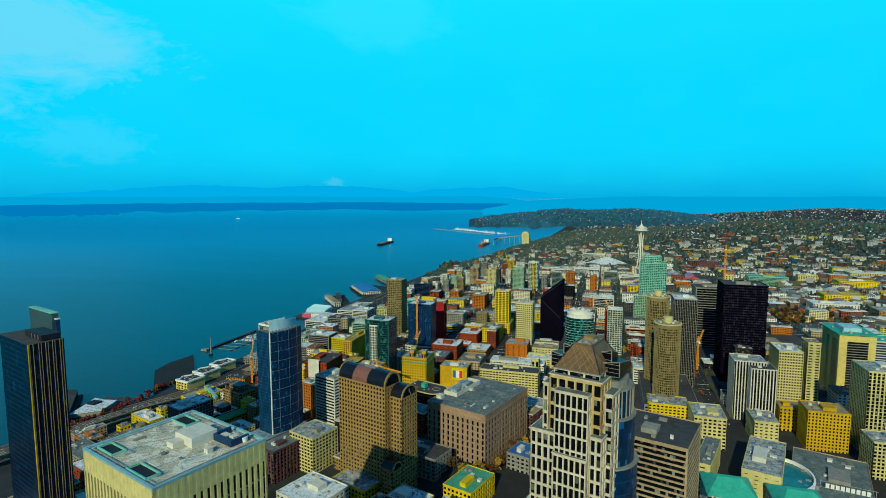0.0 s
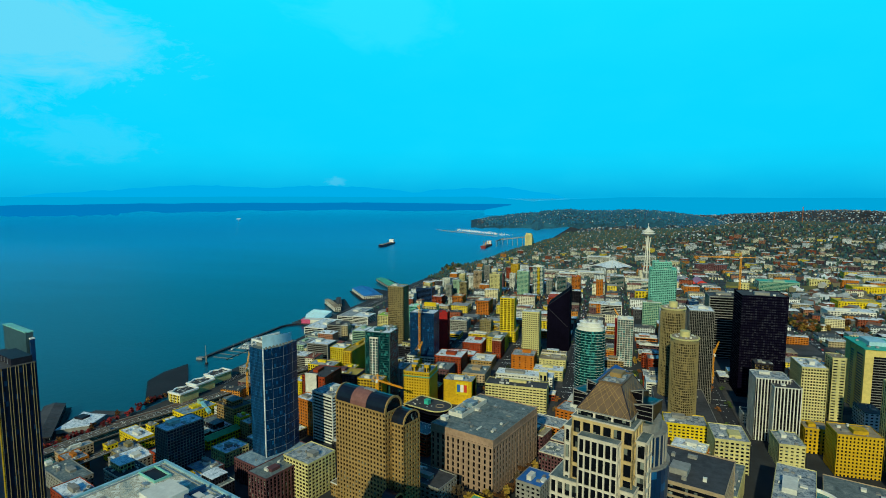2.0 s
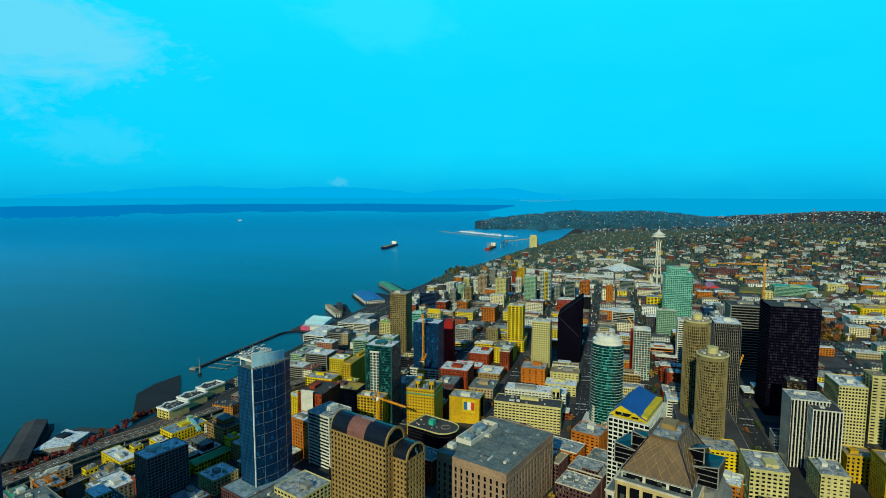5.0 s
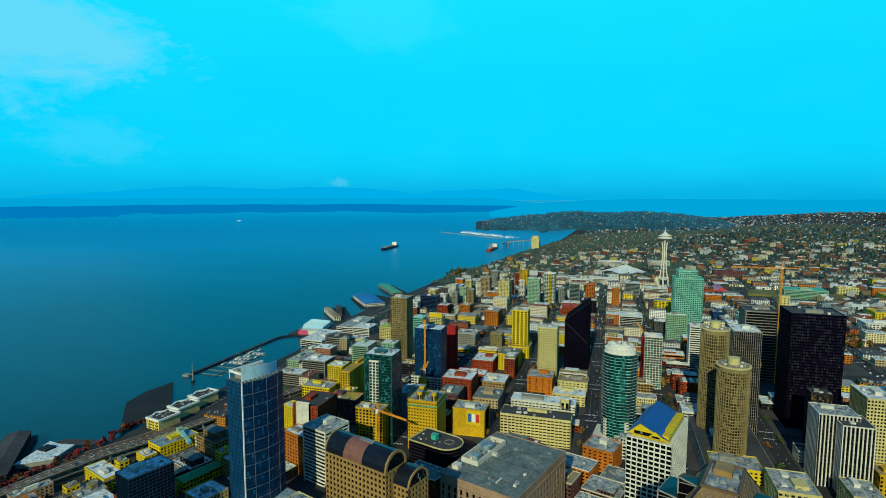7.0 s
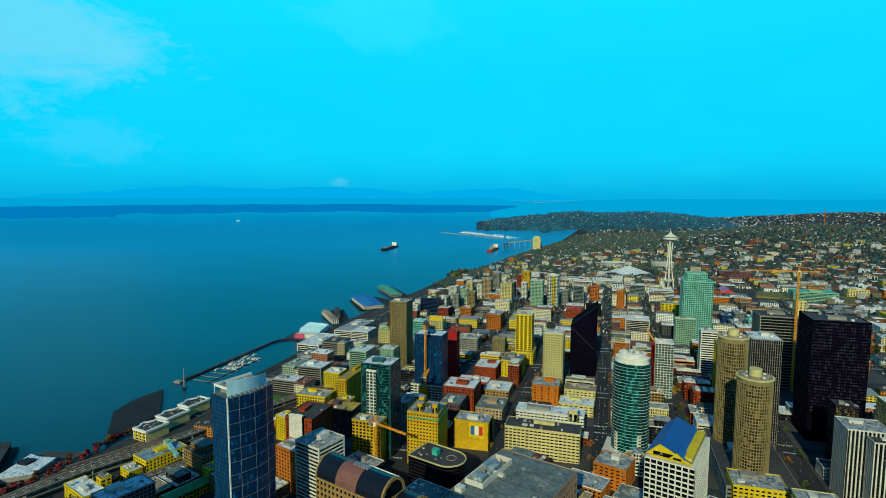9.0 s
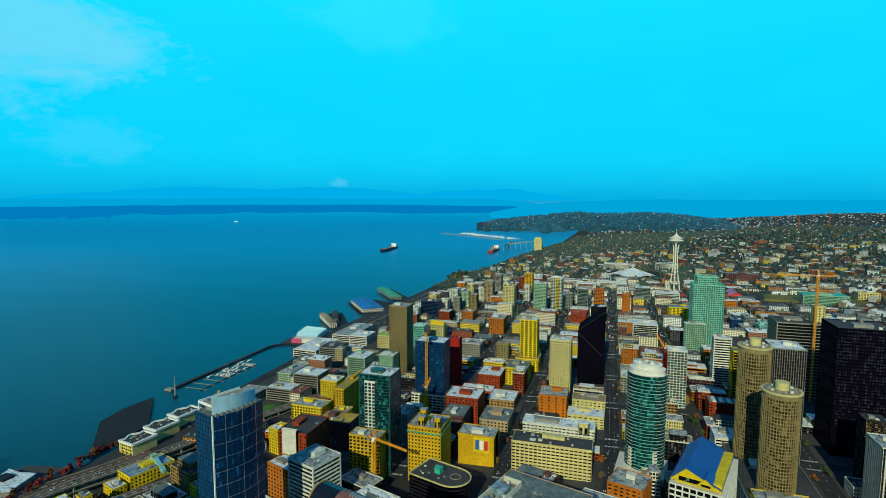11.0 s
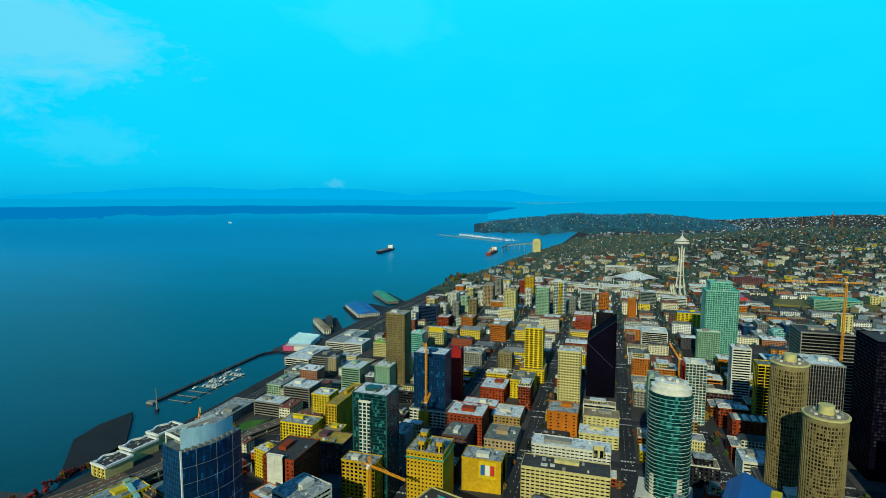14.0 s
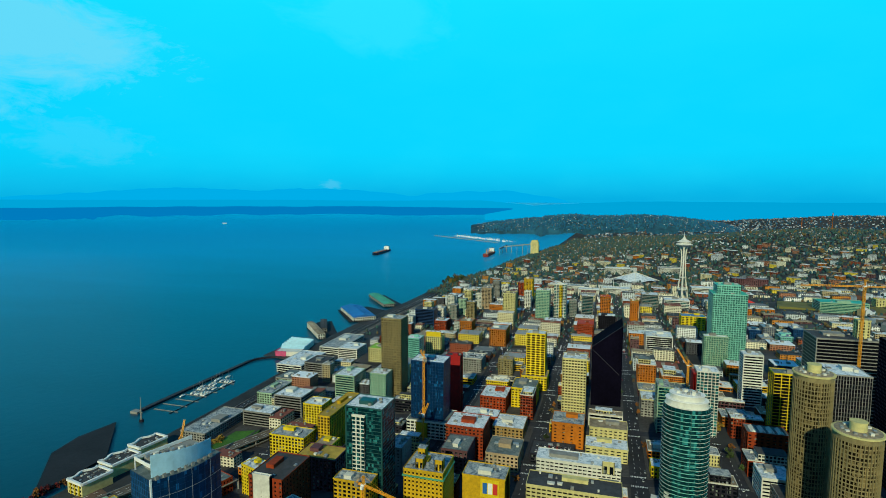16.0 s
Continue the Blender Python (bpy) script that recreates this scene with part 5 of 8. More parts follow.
block("white office block with dark window bands", -153, 147, -1, 33, 33, 85, "D", "white", "dark", "mid", 6, *OF, mode="band", span=1.7)
block("orange brick corner block on the slope", -188, 166.5, -1, 34, 20, 66, "D", "orange", "dark", "pale", 4, *AP, bay=4, pier=2, span=1.8)
block("brown brick block with a white stair wall", -197, 209, -1, 33, 44, 82, "B", "brick", "dark", "dark", 3, *AP, bay=5, pier=3, span=2)
block("white blank stair tower against brown brick", -207, 206, -1, 17, 2.9, 85.5, "B", "white", "dark", "pale", 0, *AP, bay=17, pier=16.6, span=3, pent=False)
block("dark apartment slab with white window frames above the market", -268, 25, -1, 23, 39, 81, "D", "grey", "navy", "pale", 10, *TW, bay=3.2, pier=.4, span=.6, fh=3.1, rec=.4)
block("plum brick office block with ribbed front", -142, 6, -1, 26, 40, 62, "D", "purple", "dark", "grey", 4, *OF, mode="vert", bay=4, pier=1.6, span=1.4)
block("low dark-roofed block with skylights", 10, 34, -1, 50, 28, 63, "D", "grey", "dark", "dark", 6, *OF, bay=5, pier=2, span=2)
block("yellow stuccoed corner block", 54, -6, -1, 28, 40, 60, "D", "yellow", "dark", "green", 5, *OF, bay=4, pier=1.6, span=1.6)
block("yellow terracotta office block", -34, -22, -1, 40, 28, 56, "D", "yellow", "dark", "mid", 6, *OF, bay=4, pier=1.6, span=1.6)
block("white roofed low building with pale parapets", -60, -62, -1, 44, 40, 60, "D", "white", "dark", "pale", 6, *OF, bay=5, pier=2, span=2)
block("low annex with a bright blue roof", 92, 66, -1, 24, 28, 61, "D", "grey", "dark", "blue", 4, *OF, bay=5, pier=2, span=2)


def rounded_podium():
    """Low black block with one round end and a pale rim."""
    m, g = lot(-40, 190, -1, 50, 34, "D")
    ob = thing("office_building", "low black glass office block with a rounded end and pale rim", "office building", m)
    h = 62 - g
    end = [(12 + 17 * math.sin(math.pi * i / 12), -17 * math.cos(math.pi * i / 12)) for i in range(13)]
    out = [(-25, -17)] + end + [(-25, 17)]
    part("glazing", Build().prism([(x * .985, y * .98) for x, y in out], 0, h), GLASS["black"], ob)
    me = Build().prism(out, 0, .9).mesh("spandrel", WALLS["dark"])
    for i in range(1, 9):
        part("spandrel", me, None, ob, at=pose(0, 0, h * i / 9 - .9))
    part("roof", Build().prism([(x * .97, y * .96) for x, y in out], h - .1, h + .15), ROOFS["dark"], ob)
    rim = Build()
    for p, q in zip(out, out[1:] + out[:1]):
        rim.beam((*p, h + .4), (*q, h + .4), .55)
    part("parapet", rim, WALLS["cream"], ob)
    ring_pts = ring(16, 5, 5, 0, 14, 2)
    disc = Build()
    for p, q in zip(ring_pts, ring_pts[1:] + ring_pts[:1]):
        disc.beam((*p, h + .3), (*q, h + .3), .25)
    part("roof_ring", disc, WALLS["tan"], ob)
    part("penthouse", Build().box(-6, 0, -3, 3, h, h + 5).box(-6.3, .3, -3.3, 3.3, h + 5, h + 5.4), ROOFS["teal"], ob, "green metal lift house")
    for x, y in ((-18, -8), (-14, -10), (-10, -6), (-20, 2), (3, -9), (6, -4), (-12, 9)):
        part("rooftop_unit", UNIT[int(x) % 3], None, ob, at=pose(x, y, h) @ Matrix.Diagonal((1.8, 1.4, 1.2, 1)))


rounded_podium()
block("ochre stone hotel with small punched windows", 359, 208, 1, 38, 30, 83, "B", "ochre", "dark", "tan", 9, "hotel", "hotel", bay=3.3, pier=1.7, span=1.5, panes=120)
block("yellow brick block behind the tan hotel", 346, 254, 1, 24, 22, 68, "B", "ochre", "dark", "tan", 4, *OF, bay=4, pier=2, span=1.6)
block("cream and pink stucco block", 311, 211, 1, 24, 34, 65, "B", "cream", "dark", "mid", 4, *OF, bay=5, pier=2.4, span=2)
block("theatre block with a bare side wall", 235.6, 93.6, 1, 14, 64, 66, "D", "cream", "dark", "grey", 5, *OF, bay=12, pier=10, span=2.6)
block("yellow brick building with gabled parapets", 207, 238, 1, 44, 30, 63, "B", "yellow", "dark", "mid", 6, *OF, bay=4.4, pier=1.8, span=1.8)
block("cream block with a stepped yellow roofline", 248, 186, 1, 32, 40, 73, "B", "cream", "dark", "mid", 6, *OF, bay=4.4, pier=1.8, span=1.8)
block("small ochre building beside the round tower", 118, 240, -1, 32, 30, 60, "D", "orange", "dark", "mid", 3, *AP, bay=5, pier=2.4, span=2)
block("shopping centre with a cluttered grey roof", 271.6, 83.9, 1, 30, 77, 70, "D", "cream", "dark", "mid", 14, "shopping centre", "shopping_centre", bay=8, pier=5, span=3)
block("flat roofed hotel wing with crowded plant", 305, 72, 1, 58, 106, 57, "D", "tan", "dark", "grey", 18, *OF, bay=5, pier=2, span=2)
block("white stone tower with yellow ribs", 408, 206, 1, 36, 40, 130, "B", "cream", "dark", "mid", 4, "office tower", "office_tower", mode="vert", bay=3.6, pier=1.3, span=1)
block("cream curved low tower with window grid", 396, 156, 1, 40, 28, 78, "B", "cream", "dark", "mid", 4, *TW, bay=3.4, pier=1.2, span=1.3)
block("dark blue glass office tower", 640, 520, 1, 60, 50, 118, "B", "blue", "blue", "dark", 4, "office tower", "office_tower", mode="band", span=.8)
block("glass and white banded office block", 500, 452, 1, 40, 40, 104, "B", "white", "blue", "teal", 4, *OF, mode="band", span=1.2)
block("teal roofed office block", 560, 660, 1, 50, 40, 70, "B", "teal", "teal", "pale", 4, *OF, mode="band", span=1.0)

for lab, px, py, w, d, top, wall, roof in (
    ("long low shed with a bright yellow roof", 655, 1062, 84, 46, 68, "yellow", "sun"), ("low depot with a bright yellow roof", 762, 1280, 92, 44, 72, "yellow", "sun"), ("small depot with a bright yellow roof", 700, 1400, 50, 24, 70, "cream", "sun"),
    ("low yellow roofed workshop", 800, 1140, 60, 30, 68, "ochre", "sun"), ("long pale warehouse on the flats", 600, 960, 90, 40, 64, "white", "pale"), ("brown brick warehouse on the flats", 700, 900, 70, 50, 66, "brown", "mid"),
    ("pale roofed hall below the hill", 860, 1480, 110, 50, 72, "cream", "pale"), ("plum-roofed hall beside the museum", 440, 1690, 100, 30, 70, "purple", "slate")):
    block(lab, px, py, 1, w, d, top, "B", wall, "dark", roof, 6, "depot", "depot", bay=6, pier=3, span=1.8)
for i, (px, py, top) in enumerate(((330, 1004, 60), (356, 1010, 66), (382, 1008, 58), (408, 1016, 64), (340, 960, 56), (372, 962, 60))):
    block("low blue-grey panelled apartment block beside the tower", px, py, 1, 22, 30, top, "B", ("blue", "grey", "teal")[i % 3], "blue", "slate", 4, *AP, group="blue-grey apartments", bay=4, pier=1.2, span=1.0)
for px, py, w, d, top, roof in ((-14, 1438, 58, 34, 54, "pale"), (54, 1462, 76, 40, 56, "pale"), (-60, 1500, 60, 40, 52, "mid"), (300, 1520, 70, 40, 60, "pale"), (60, 1930, 90, 40, 58, "pale"), (250, 1960, 80, 44, 62, "mid")):
    block("low white hall among the park trees", px, py, 1, w, d, top, "B", "white", "dark", roof, 4, "hall", "park_hall", group="park halls", mode="band", span=1.6, pent=False)

# hill-side blocks over the waterfront
for lab, px, py, w, d, top, wall, roof, mode, gl in (
    ("small teal glass apartment block", -254, 720, 25, 24, 68, "teal", "pale", "band", "green"), ("yellow-topped block with a plain sign panel", -234, 789, 32, 20, 56, "cream", "yellow", "grid", "dark"),
    ("long yellow stepped apartment block", -243, 374, 16, 78, 65, "ochre", "yellow", "grid", "dark"), ("yellow apartment block with balconies", -290, 440, 28, 26, 48, "yellow", "pale", "grid", "dark"),
    ("stepped green-white terrace block", -301, 556, 32, 40, 48, "green", "pale", "band", "teal"), ("white and green glass apartment tower", -240, 534, 26, 24, 64, "green", "pale", "grid", "green"),
    ("dark glass office block with a curved front", -402, 640, 34, 44, 33, "grey", "dark", "band", "black"), ("dark grey office block with a pale roof", -339, 470, 43, 34, 42, "grey", "pale", "band", "black"),
    ("low dark grey office block", -369, 443, 44, 28, 26, "grey", "pale", "band", "black"), ("yellow low apartment row", -265, 354, 45, 26, 45, "yellow", "mid", "grid", "dark"),
    ("yellow corner building with turrets", -222, 336, 20, 22, 50, "yellow", "tan", "grid", "dark"), ("dark block with a yellow penthouse", -198, 300, 43, 29, 55, "purple", "yellow", "grid", "dark"),
    ("deep blue glass block near the shore", -327, 1035, 47, 30, 52, "blue", "dark", "band", "black"), ("orange brick apartment block", -123, 848, 32, 44, 63, "orange", "mid", "grid", "dark"),
    ("orange stucco corner block", -211, 935, 27, 34, 54, "orange", "tan", "grid", "dark"), ("red and white apartment block", -276, 965, 28, 34, 44, "brick", "pale", "grid", "dark"),
    ("grey waterfront apartments with green bays", -420, 520, 26, 60, 21, "green", "mid", "grid", "dark"), ("long grey waterfront block with a mottled roof", -426, 384, 38, 84, 16, "grey", "mid", "grid", "dark"),
    ("grey banded waterfront office block", -430, 590, 30, 44, 20, "grey", "grey", "band", "dark"), ("long flat conference hall by the quay", -455, 660, 50, 90, 18, "white", "pale", "band", "dark"),
    ("low white terminal building", -440, 780, 46, 110, 19, "white", "mid", "band", "dark"), ("lime roofed low office", -330, 745, 34, 36, 36, "cream", "lime", "grid", "dark"),
    ("low brick warehouse by the track", -340, 850, 46, 50, 30, "brick", "mid", "grid", "dark"), ("white curved roof hall", -395, 760, 40, 44, 26, "white", "pale", "band", "dark")):
    block(lab, px, py, -1, w, d, top, "B", wall, gl, roof, 4, *AP, mode=mode, bay=4.2, pier=1.6, span=1.3)
for lab, px, py, w, d, top, wall, roof in (
    ("slate-roofed market shed with a yellow end wall", -393, 180, 29, 48, 20, "yellow", "slate"), ("low yellow lean-to by the market shed", -398, 163, 22, 14, 15, "yellow", "pale"),
    ("yellow stucco market hall with pale roofs", -388, 101, 46, 20, 22, "yellow", "pale"), ("yellow turret block on the slope", -392, 124, 12, 10, 28, "yellow", "tan"),
    ("olive stucco block with yellow bays", -382, 68, 30, 27, 20, "olive", "mid"), ("yellow corner bay house", -402, 72, 11, 12, 25, "yellow", "tan"),
    ("orange brick warehouse with a patched roof", -414, 35, 28, 20, 22, "orange", "mid"), ("small teal-roofed block by the road", -428, 14, 25, 18, 21, "grey", "green"),
    ("long low garage with a pale roof deck", -452, 53, 13, 36, 17, "tan", "mid"), ("long grey block with a white roof", -346, 42, 34, 34, 25, "grey", "pale"),
    ("long grey parking block with rooftop ramps", -372, -2, 56, 26, 24, "grey", "grey"), ("low brick store with a pale roof", -330, -30, 44, 26, 28, "brick", "pale"),
    ("yellow stepped block beside the green-roofed hall", -288, 160, 13, 14, 37, "yellow", "tan"), ("brown brick market annex", -268, 150, 18, 34, 36, "brown", "mid"),
    ("cream block with a white patched roof", -244, 79, 28, 28, 36, "cream", "pale"), ("yellow low shop behind the hall", -306, 96, 22, 16, 26, "yellow", "mid"),
    ("white roofed arcade with stair tower", -352, 205, 20, 20, 22, "white", "pale"), ("tan roofed market building", -300, 214, 34, 30, 30, "tan", "tan"), ("red brick store with white trim", -320, 262, 40, 30, 26, "brick", "grey"), ("low yellow shop with a pale roof", -276, 280, 22, 18, 44, "yellow", "pale"),
    ("low brick shops beside the market", -318, 66, 26, 22, 28, "brick", "slate"), ("low store with a blue-grey roof", -232, 30, 30, 24, 40, "purple", "slate"), ("yellow shop on the corner", -228, 4, 24, 22, 42, "ochre", "pale")):
    block(lab, px, py, -1, w, d, top, "D", wall, "dark", roof, 7, *AP, bay=4.0, pier=1.8, span=1.6)


def market_hall():
    """Long narrow hall under a green gabled roof, its yellow end wall towards the city."""
    m, g = lot(-301, 117, -1, 15, 44, "D")
    ob = thing("market_hall", "long market hall with a bright green gabled roof", "market hall", m)
    h = 25 - g
    facade(ob, 15, 44, 0, h, "yellow", "dark", fh=4, bay=3.6, pier=1.2, span=1.4)
    b = Build()
    b.v = [(-8.2, -22.6, h), (8.2, -22.6, h), (8.2, 22.6, h), (-8.2, 22.6, h), (0, -22.6, h + 3.4), (0, 22.6, h + 3.4)]
    b.f = [(0, 1, 4), (1, 2, 5, 4), (2, 3, 5), (3, 0, 4, 5), (0, 3, 2, 1)]
    part("roof", b, ROOFS["lawn"], ob)
    st = Build()
    for i in range(1, 15):
        st.beam((8.2, -22.6 + i * 3, h + .1), (0, -22.6 + i * 3, h + 3.5), .1)
    part("roof_seam", st, ROOFS["lawn"], ob)


def stair_slide():
    """Pale green glazed stair that climbs from the quay to the market."""
    ob = thing("stair_tower", "pale blue-green covered stair between quay and market", "stair", pose(-398, 216, 8, 0, 0, -17.5))
    part("tower", Build().box(-3, 3, -3, 3, 0, 20).box(-3.4, 3.4, -3.4, 3.4, 20, 20.6), WALLS["green"], ob)
    b = Build()
    b.v = [(3, -2.2, 14), (22, -2.2, 5), (22, 2.2, 5), (3, 2.2, 14), (3, -2.2, 18), (22, -2.2, 9), (22, 2.2, 9), (3, 2.2, 18)]
    b.f = [(0, 3, 2, 1), (4, 5, 6, 7), (0, 1, 5, 4), (1, 2, 6, 5), (2, 3, 7, 6), (3, 0, 4, 7)]
    part("covered_flight", b, material("pale blue stair glazing", (0.20, 0.50, 0.58), 0.3, 0.15, 0.3), ob)


market_hall()
stair_slide()

# apartment towers on the ridge towards the park
for px, py, w, top, wall, gl in ((-228, 1232, 28, 78, "tan", "dark"), (-232, 1372, 22, 76, "grey", "dark"), (-254, 1240, 20, 60, "white", "teal"), (-198, 1316, 19, 74, "white", "dark"), (-281, 1164, 22, 57, "green", "teal"),
                                (-291, 1112, 19, 51, "grey", "teal"), (-247, 1118, 22, 60, "olive", "dark"), (-318, 1088, 24, 47, "white", "dark"), (-366, 1142, 22, 48, "cream", "dark"), (-158, 1222, 20, 76, "purple", "dark"),
                                (-124, 1228, 18, 75, "white", "dark"), (-4, 1138, 18, 74, "grey", "teal"), (-368, 1002, 24, 40, "white", "dark"), (-330, 1230, 20, 52, "white", "teal"), (-300, 1300, 20, 56, "cream", "dark"),
                                (-160, 1400, 24, 70, "brick", "dark"), (-270, 1420, 22, 52, "grey", "dark")):
    block(f"{'pale' if wall in ('white', 'cream', 'green') else 'dull'} concrete apartment tower on the ridge", px, py, -1, w, w * .9, top, "B", wall, gl, "mid", 2, *TW, group="ridge towers", bay=4, pier=1.5, span=1.4)

# ---------------------------------------------------------------- cranes, signs and roof details


def lattice(b, a, c, half, step, r=0.12):
    """Square lattice boom between two points."""
    a, c = Vector(a), Vector(c)
    d = (c - a).normalized()
    up = Vector((0, 0, 1)) if abs(d.z) < .9 else Vector((1, 0, 0))
    s = d.cross(up).normalized() * half
    u = s.cross(d).normalized() * half
    n = max(2, int((c - a).length / step))
    cs = (s + u, s - u, -s - u, -s + u)
    for k in range(4):
        b.beam(a + cs[k], c + cs[k], r * 1.5)
        for i in range(n):
            p, q = a + (c - a) * i / n, a + (c - a) * (i + 1) / n
            b.beam(p + cs[k], q + cs[(k + 1) % 4] if i % 2 else q + cs[(k + 3) % 4], r)


def tower_crane(x, y, base, top, jib, back, turn, label, lean=0.0, r=1.0):
    ob = thing("tower_crane", label, "crane", pose(x, y, base, 0, 0, turn), "tower cranes")
    h = top - base
    b = Build()
    lattice(b, (0, 0, 0), (0, 0, h), r, 3.2, .16)
    part("mast", b, CRANE, ob)
    b = Build()
    lattice(b, (0, 1, h), (0, jib * math.cos(lean), h + jib * math.sin(lean)), r * .7, 2.6, .12)
    part("jib", b, CRANE, ob)
    b = Build()
    lattice(b, (0, -1, h), (0, -back, h), r * .6, 2.6, .12)
    part("counter_jib", b, CRANE, ob)
    part("counterweight", Build().box(-1.4, 1.4, -back - 1, -back + 2.6, h - 3, h + .6), WALLS["grey"], ob)
    part("cab", Build().box(1, 3, -1, 1.4, h - 2.6, h).box(-1.6, 1.6, -1.6, 1.6, h - .4, h + 1), WHITE, ob)
    b = Build()
    lattice(b, (0, 0, h), (0, 0, h + 8), .7, 2.4, .12)
    b.beam((0, 0, h + 8), (0, jib * .6 * math.cos(lean), h + jib * .6 * math.sin(lean) + .6), .1).beam((0, 0, h + 8), (0, -back, h + .6), .1)
    part("apex", b, CRANE, ob)


tower_crane(346, 578, 40, 214, 68, 24, 96, "tall orange tower crane over a concrete frame")
tower_crane(-148, 429, 30, 128, 20, 9, 30, "orange tower crane before a blue glass tower", 0.15)
tower_crane(-132, 226, 30, 80, 40, 8, -106, "orange crane with a long low jib beside the hotel", -0.05)
tower_crane(-376, 290, 10, 52, 26, 7, 20, "orange luffing crane behind the market", 1.0)
tower_crane(170, 640, 39, 84, 26, 8, 60, "small orange crane beside the avenue", 0.9)
tower_crane(292, 460, 39, 84, 24, 8, -30, "orange crane at the foot of the black tower", 0.7)
tower_crane(-140, 402, 30, 70, 14, 5, -60, "red derrick on the building site", 1.1)


def sign_panel(name, label, x, y, z, w, h, mats, turn=0.0, cat="sign"):
    """Panel standing on a roof edge, with plain bars for its lettering."""
    ob = thing(name, label, cat, pose(x, y, z, 0, 0, turn))
    part("panel", Build().box(-w / 2, w / 2, -.2, .2, 0, h), mats[0], ob)
    for i, m in enumerate(mats[1:]):
        part("panel_field", Build().box(-w / 2 + w * (.12 + .28 * i), -w / 2 + w * (.36 + .28 * i), -.32, -.2, h * .2, h * .8), m, ob)
    return ob


sign_panel("billboard", "painted billboard with pale blue and red fields on a yellow wall", -40, 293.6, 47, 17, 17, (WALLS["yellow"], ROOFS["blue"], WHITE, RED))
sign_panel("roof_sign", "plain yellow sign panel on a rooftop", -250, 788.6, 56, 28, 9, (WALLS["yellow"],))


def letter_sign():
    ob = thing("roof_sign", "row of plain white sign bars on a steel roof frame", "sign", pose(353, 91, 57.1, 0, 0, -12))
    bar = Build().box(-1.3, 1.3, -.3, .1, 1.4, 5.2).mesh("sign_bar", WHITE)
    for i in range(9):
        part("sign_bar", bar, None, ob, at=pose(-14 + i * 3.5, -.3, 0))
    b = Build()
    for i in range(8):
        b.beam((-19 + i * 5.4, 0, 0), (-19 + i * 5.4, 0, 7), .15)
    b.beam((-20, 0, 1.2), (20, 0, 1.2), .15).beam((-20, 0, 6.6), (20, 0, 6.6), .15)
    part("sign_frame", b, METAL, ob)


letter_sign()


def roof_box(label, x, y, z, w, d, h, wall, turn=0.0, cap="mid"):
    ob = thing("roof_pavilion", label, "roof pavilion", pose(x, y, z, 0, 0, turn))
    facade(ob, w, d, 0, h, wall, "dark", fh=h, bay=w / 2.0, pier=w * .2, span=h * .4)
    part("roof", Build().box(-w / 2 - .3, w / 2 + .3, -d / 2 - .3, d / 2 + .3, h, h + .5), ROOFS[cap], ob)


roof_box("ochre roof pavilion on the hotel", -92, 254, 87.9, 7, 6.5, 9, "ochre")
roof_box("ochre roof pavilion on the hotel", -75, 254, 87.9, 7, 6.5, 10, "ochre")
roof_box("ochre roof pavilion on the hotel", -96, 272, 87.9, 7, 6.5, 9, "ochre")
roof_box("cream lift house on the white block", 62, 345, 60.9, 11, 8, 12, "cream", 0, "pale")
part_band = Build().box(-105.8, -69.2, 246.2, 281.8, 82.0, 83.2)
ob = thing("hotel_cornice", "green copper cornice round the ochre hotel", "cornice", pose(0, 0, 0))
part("cornice", part_band, ROOFS["green"], ob)


block("yellow hoarding box at the crane's foot", -143, 426, -1, 14, 5, 48, "B", "ochre", "dark", "tan", 0, "site hoarding", "site_hoarding", bay=14, pier=13, span=16, fh=18, pent=False)


def skylights():
    for i in range(4):
        ob = thing("skylight", "white ridged skylight on a brick garage roof", "skylight", pose(210 + i * 8.6, 468, 70.1), "garage skylights")
        b = Build()
        b.v = [(-3, -8, 0), (3, -8, 0), (3, 8, 0), (-3, 8, 0), (0, -8, 2), (0, 8, 2)]
        b.f = [(0, 1, 4), (1, 2, 5, 4), (2, 3, 5), (3, 0, 4, 5)]
        part("glazing", b, WALLS["white"], ob)


skylights()


def teal_roof_hall():
    """Hall with two green copper hipped roofs at the foot of the office blocks."""
    for px, py, w, d in ((239, 40, 36, 38), (288, 33, 36, 40)):
        m, g = lot(px, py, 1, w, d, "B")
        ob = thing("hotel_hall", "white hall under a bright green copper hipped roof", "hall", m)
        facade(ob, w, d, 0, 65 - g, "white", "dark", bay=3, pier=1, span=1)
        h = 65 - g
        b = Build().prism([(-w / 2 - 1, -d / 2 - 1), (w / 2 + 1, -d / 2 - 1), (w / 2 + 1, d / 2 + 1), (-w / 2 - 1, d / 2 + 1)], h, h + 9,
                          [(-w / 4, -2), (w / 4, -2), (w / 4, 2), (-w / 4, 2)])
        part("hip_roof", b, ROOFS["teal"], ob)


teal_roof_hall()


def round_atrium():
    """Half-round glazed court with a white wall round it, open to the shopping centre's side."""
    ob = thing("atrium", "half-round teal glass court with a thick white rim", "atrium", pose(306, 106, 56.9, 0, 0, -17.5))
    arc = [(26 * math.cos(math.pi * (i / 24 - .5)), 32 * math.sin(math.pi * (i / 24 - .5))) for i in range(25)]
    part("glass_roof", Build().prism(arc, .2, 1.4), material("teal pool glass", (0.01, 0.16, 0.20), 0.25, 0.3, 0.1), ob)
    rim = Build()
    for (x0, y0), (x1, y1) in zip(arc, arc[1:]):
        rim.prism([(x0, y0), (x0 * 1.06, y0 * 1.05), (x1 * 1.06, y1 * 1.05), (x1, y1)], .1, 4.2)
    part("rim_wall", rim, WHITE, ob)


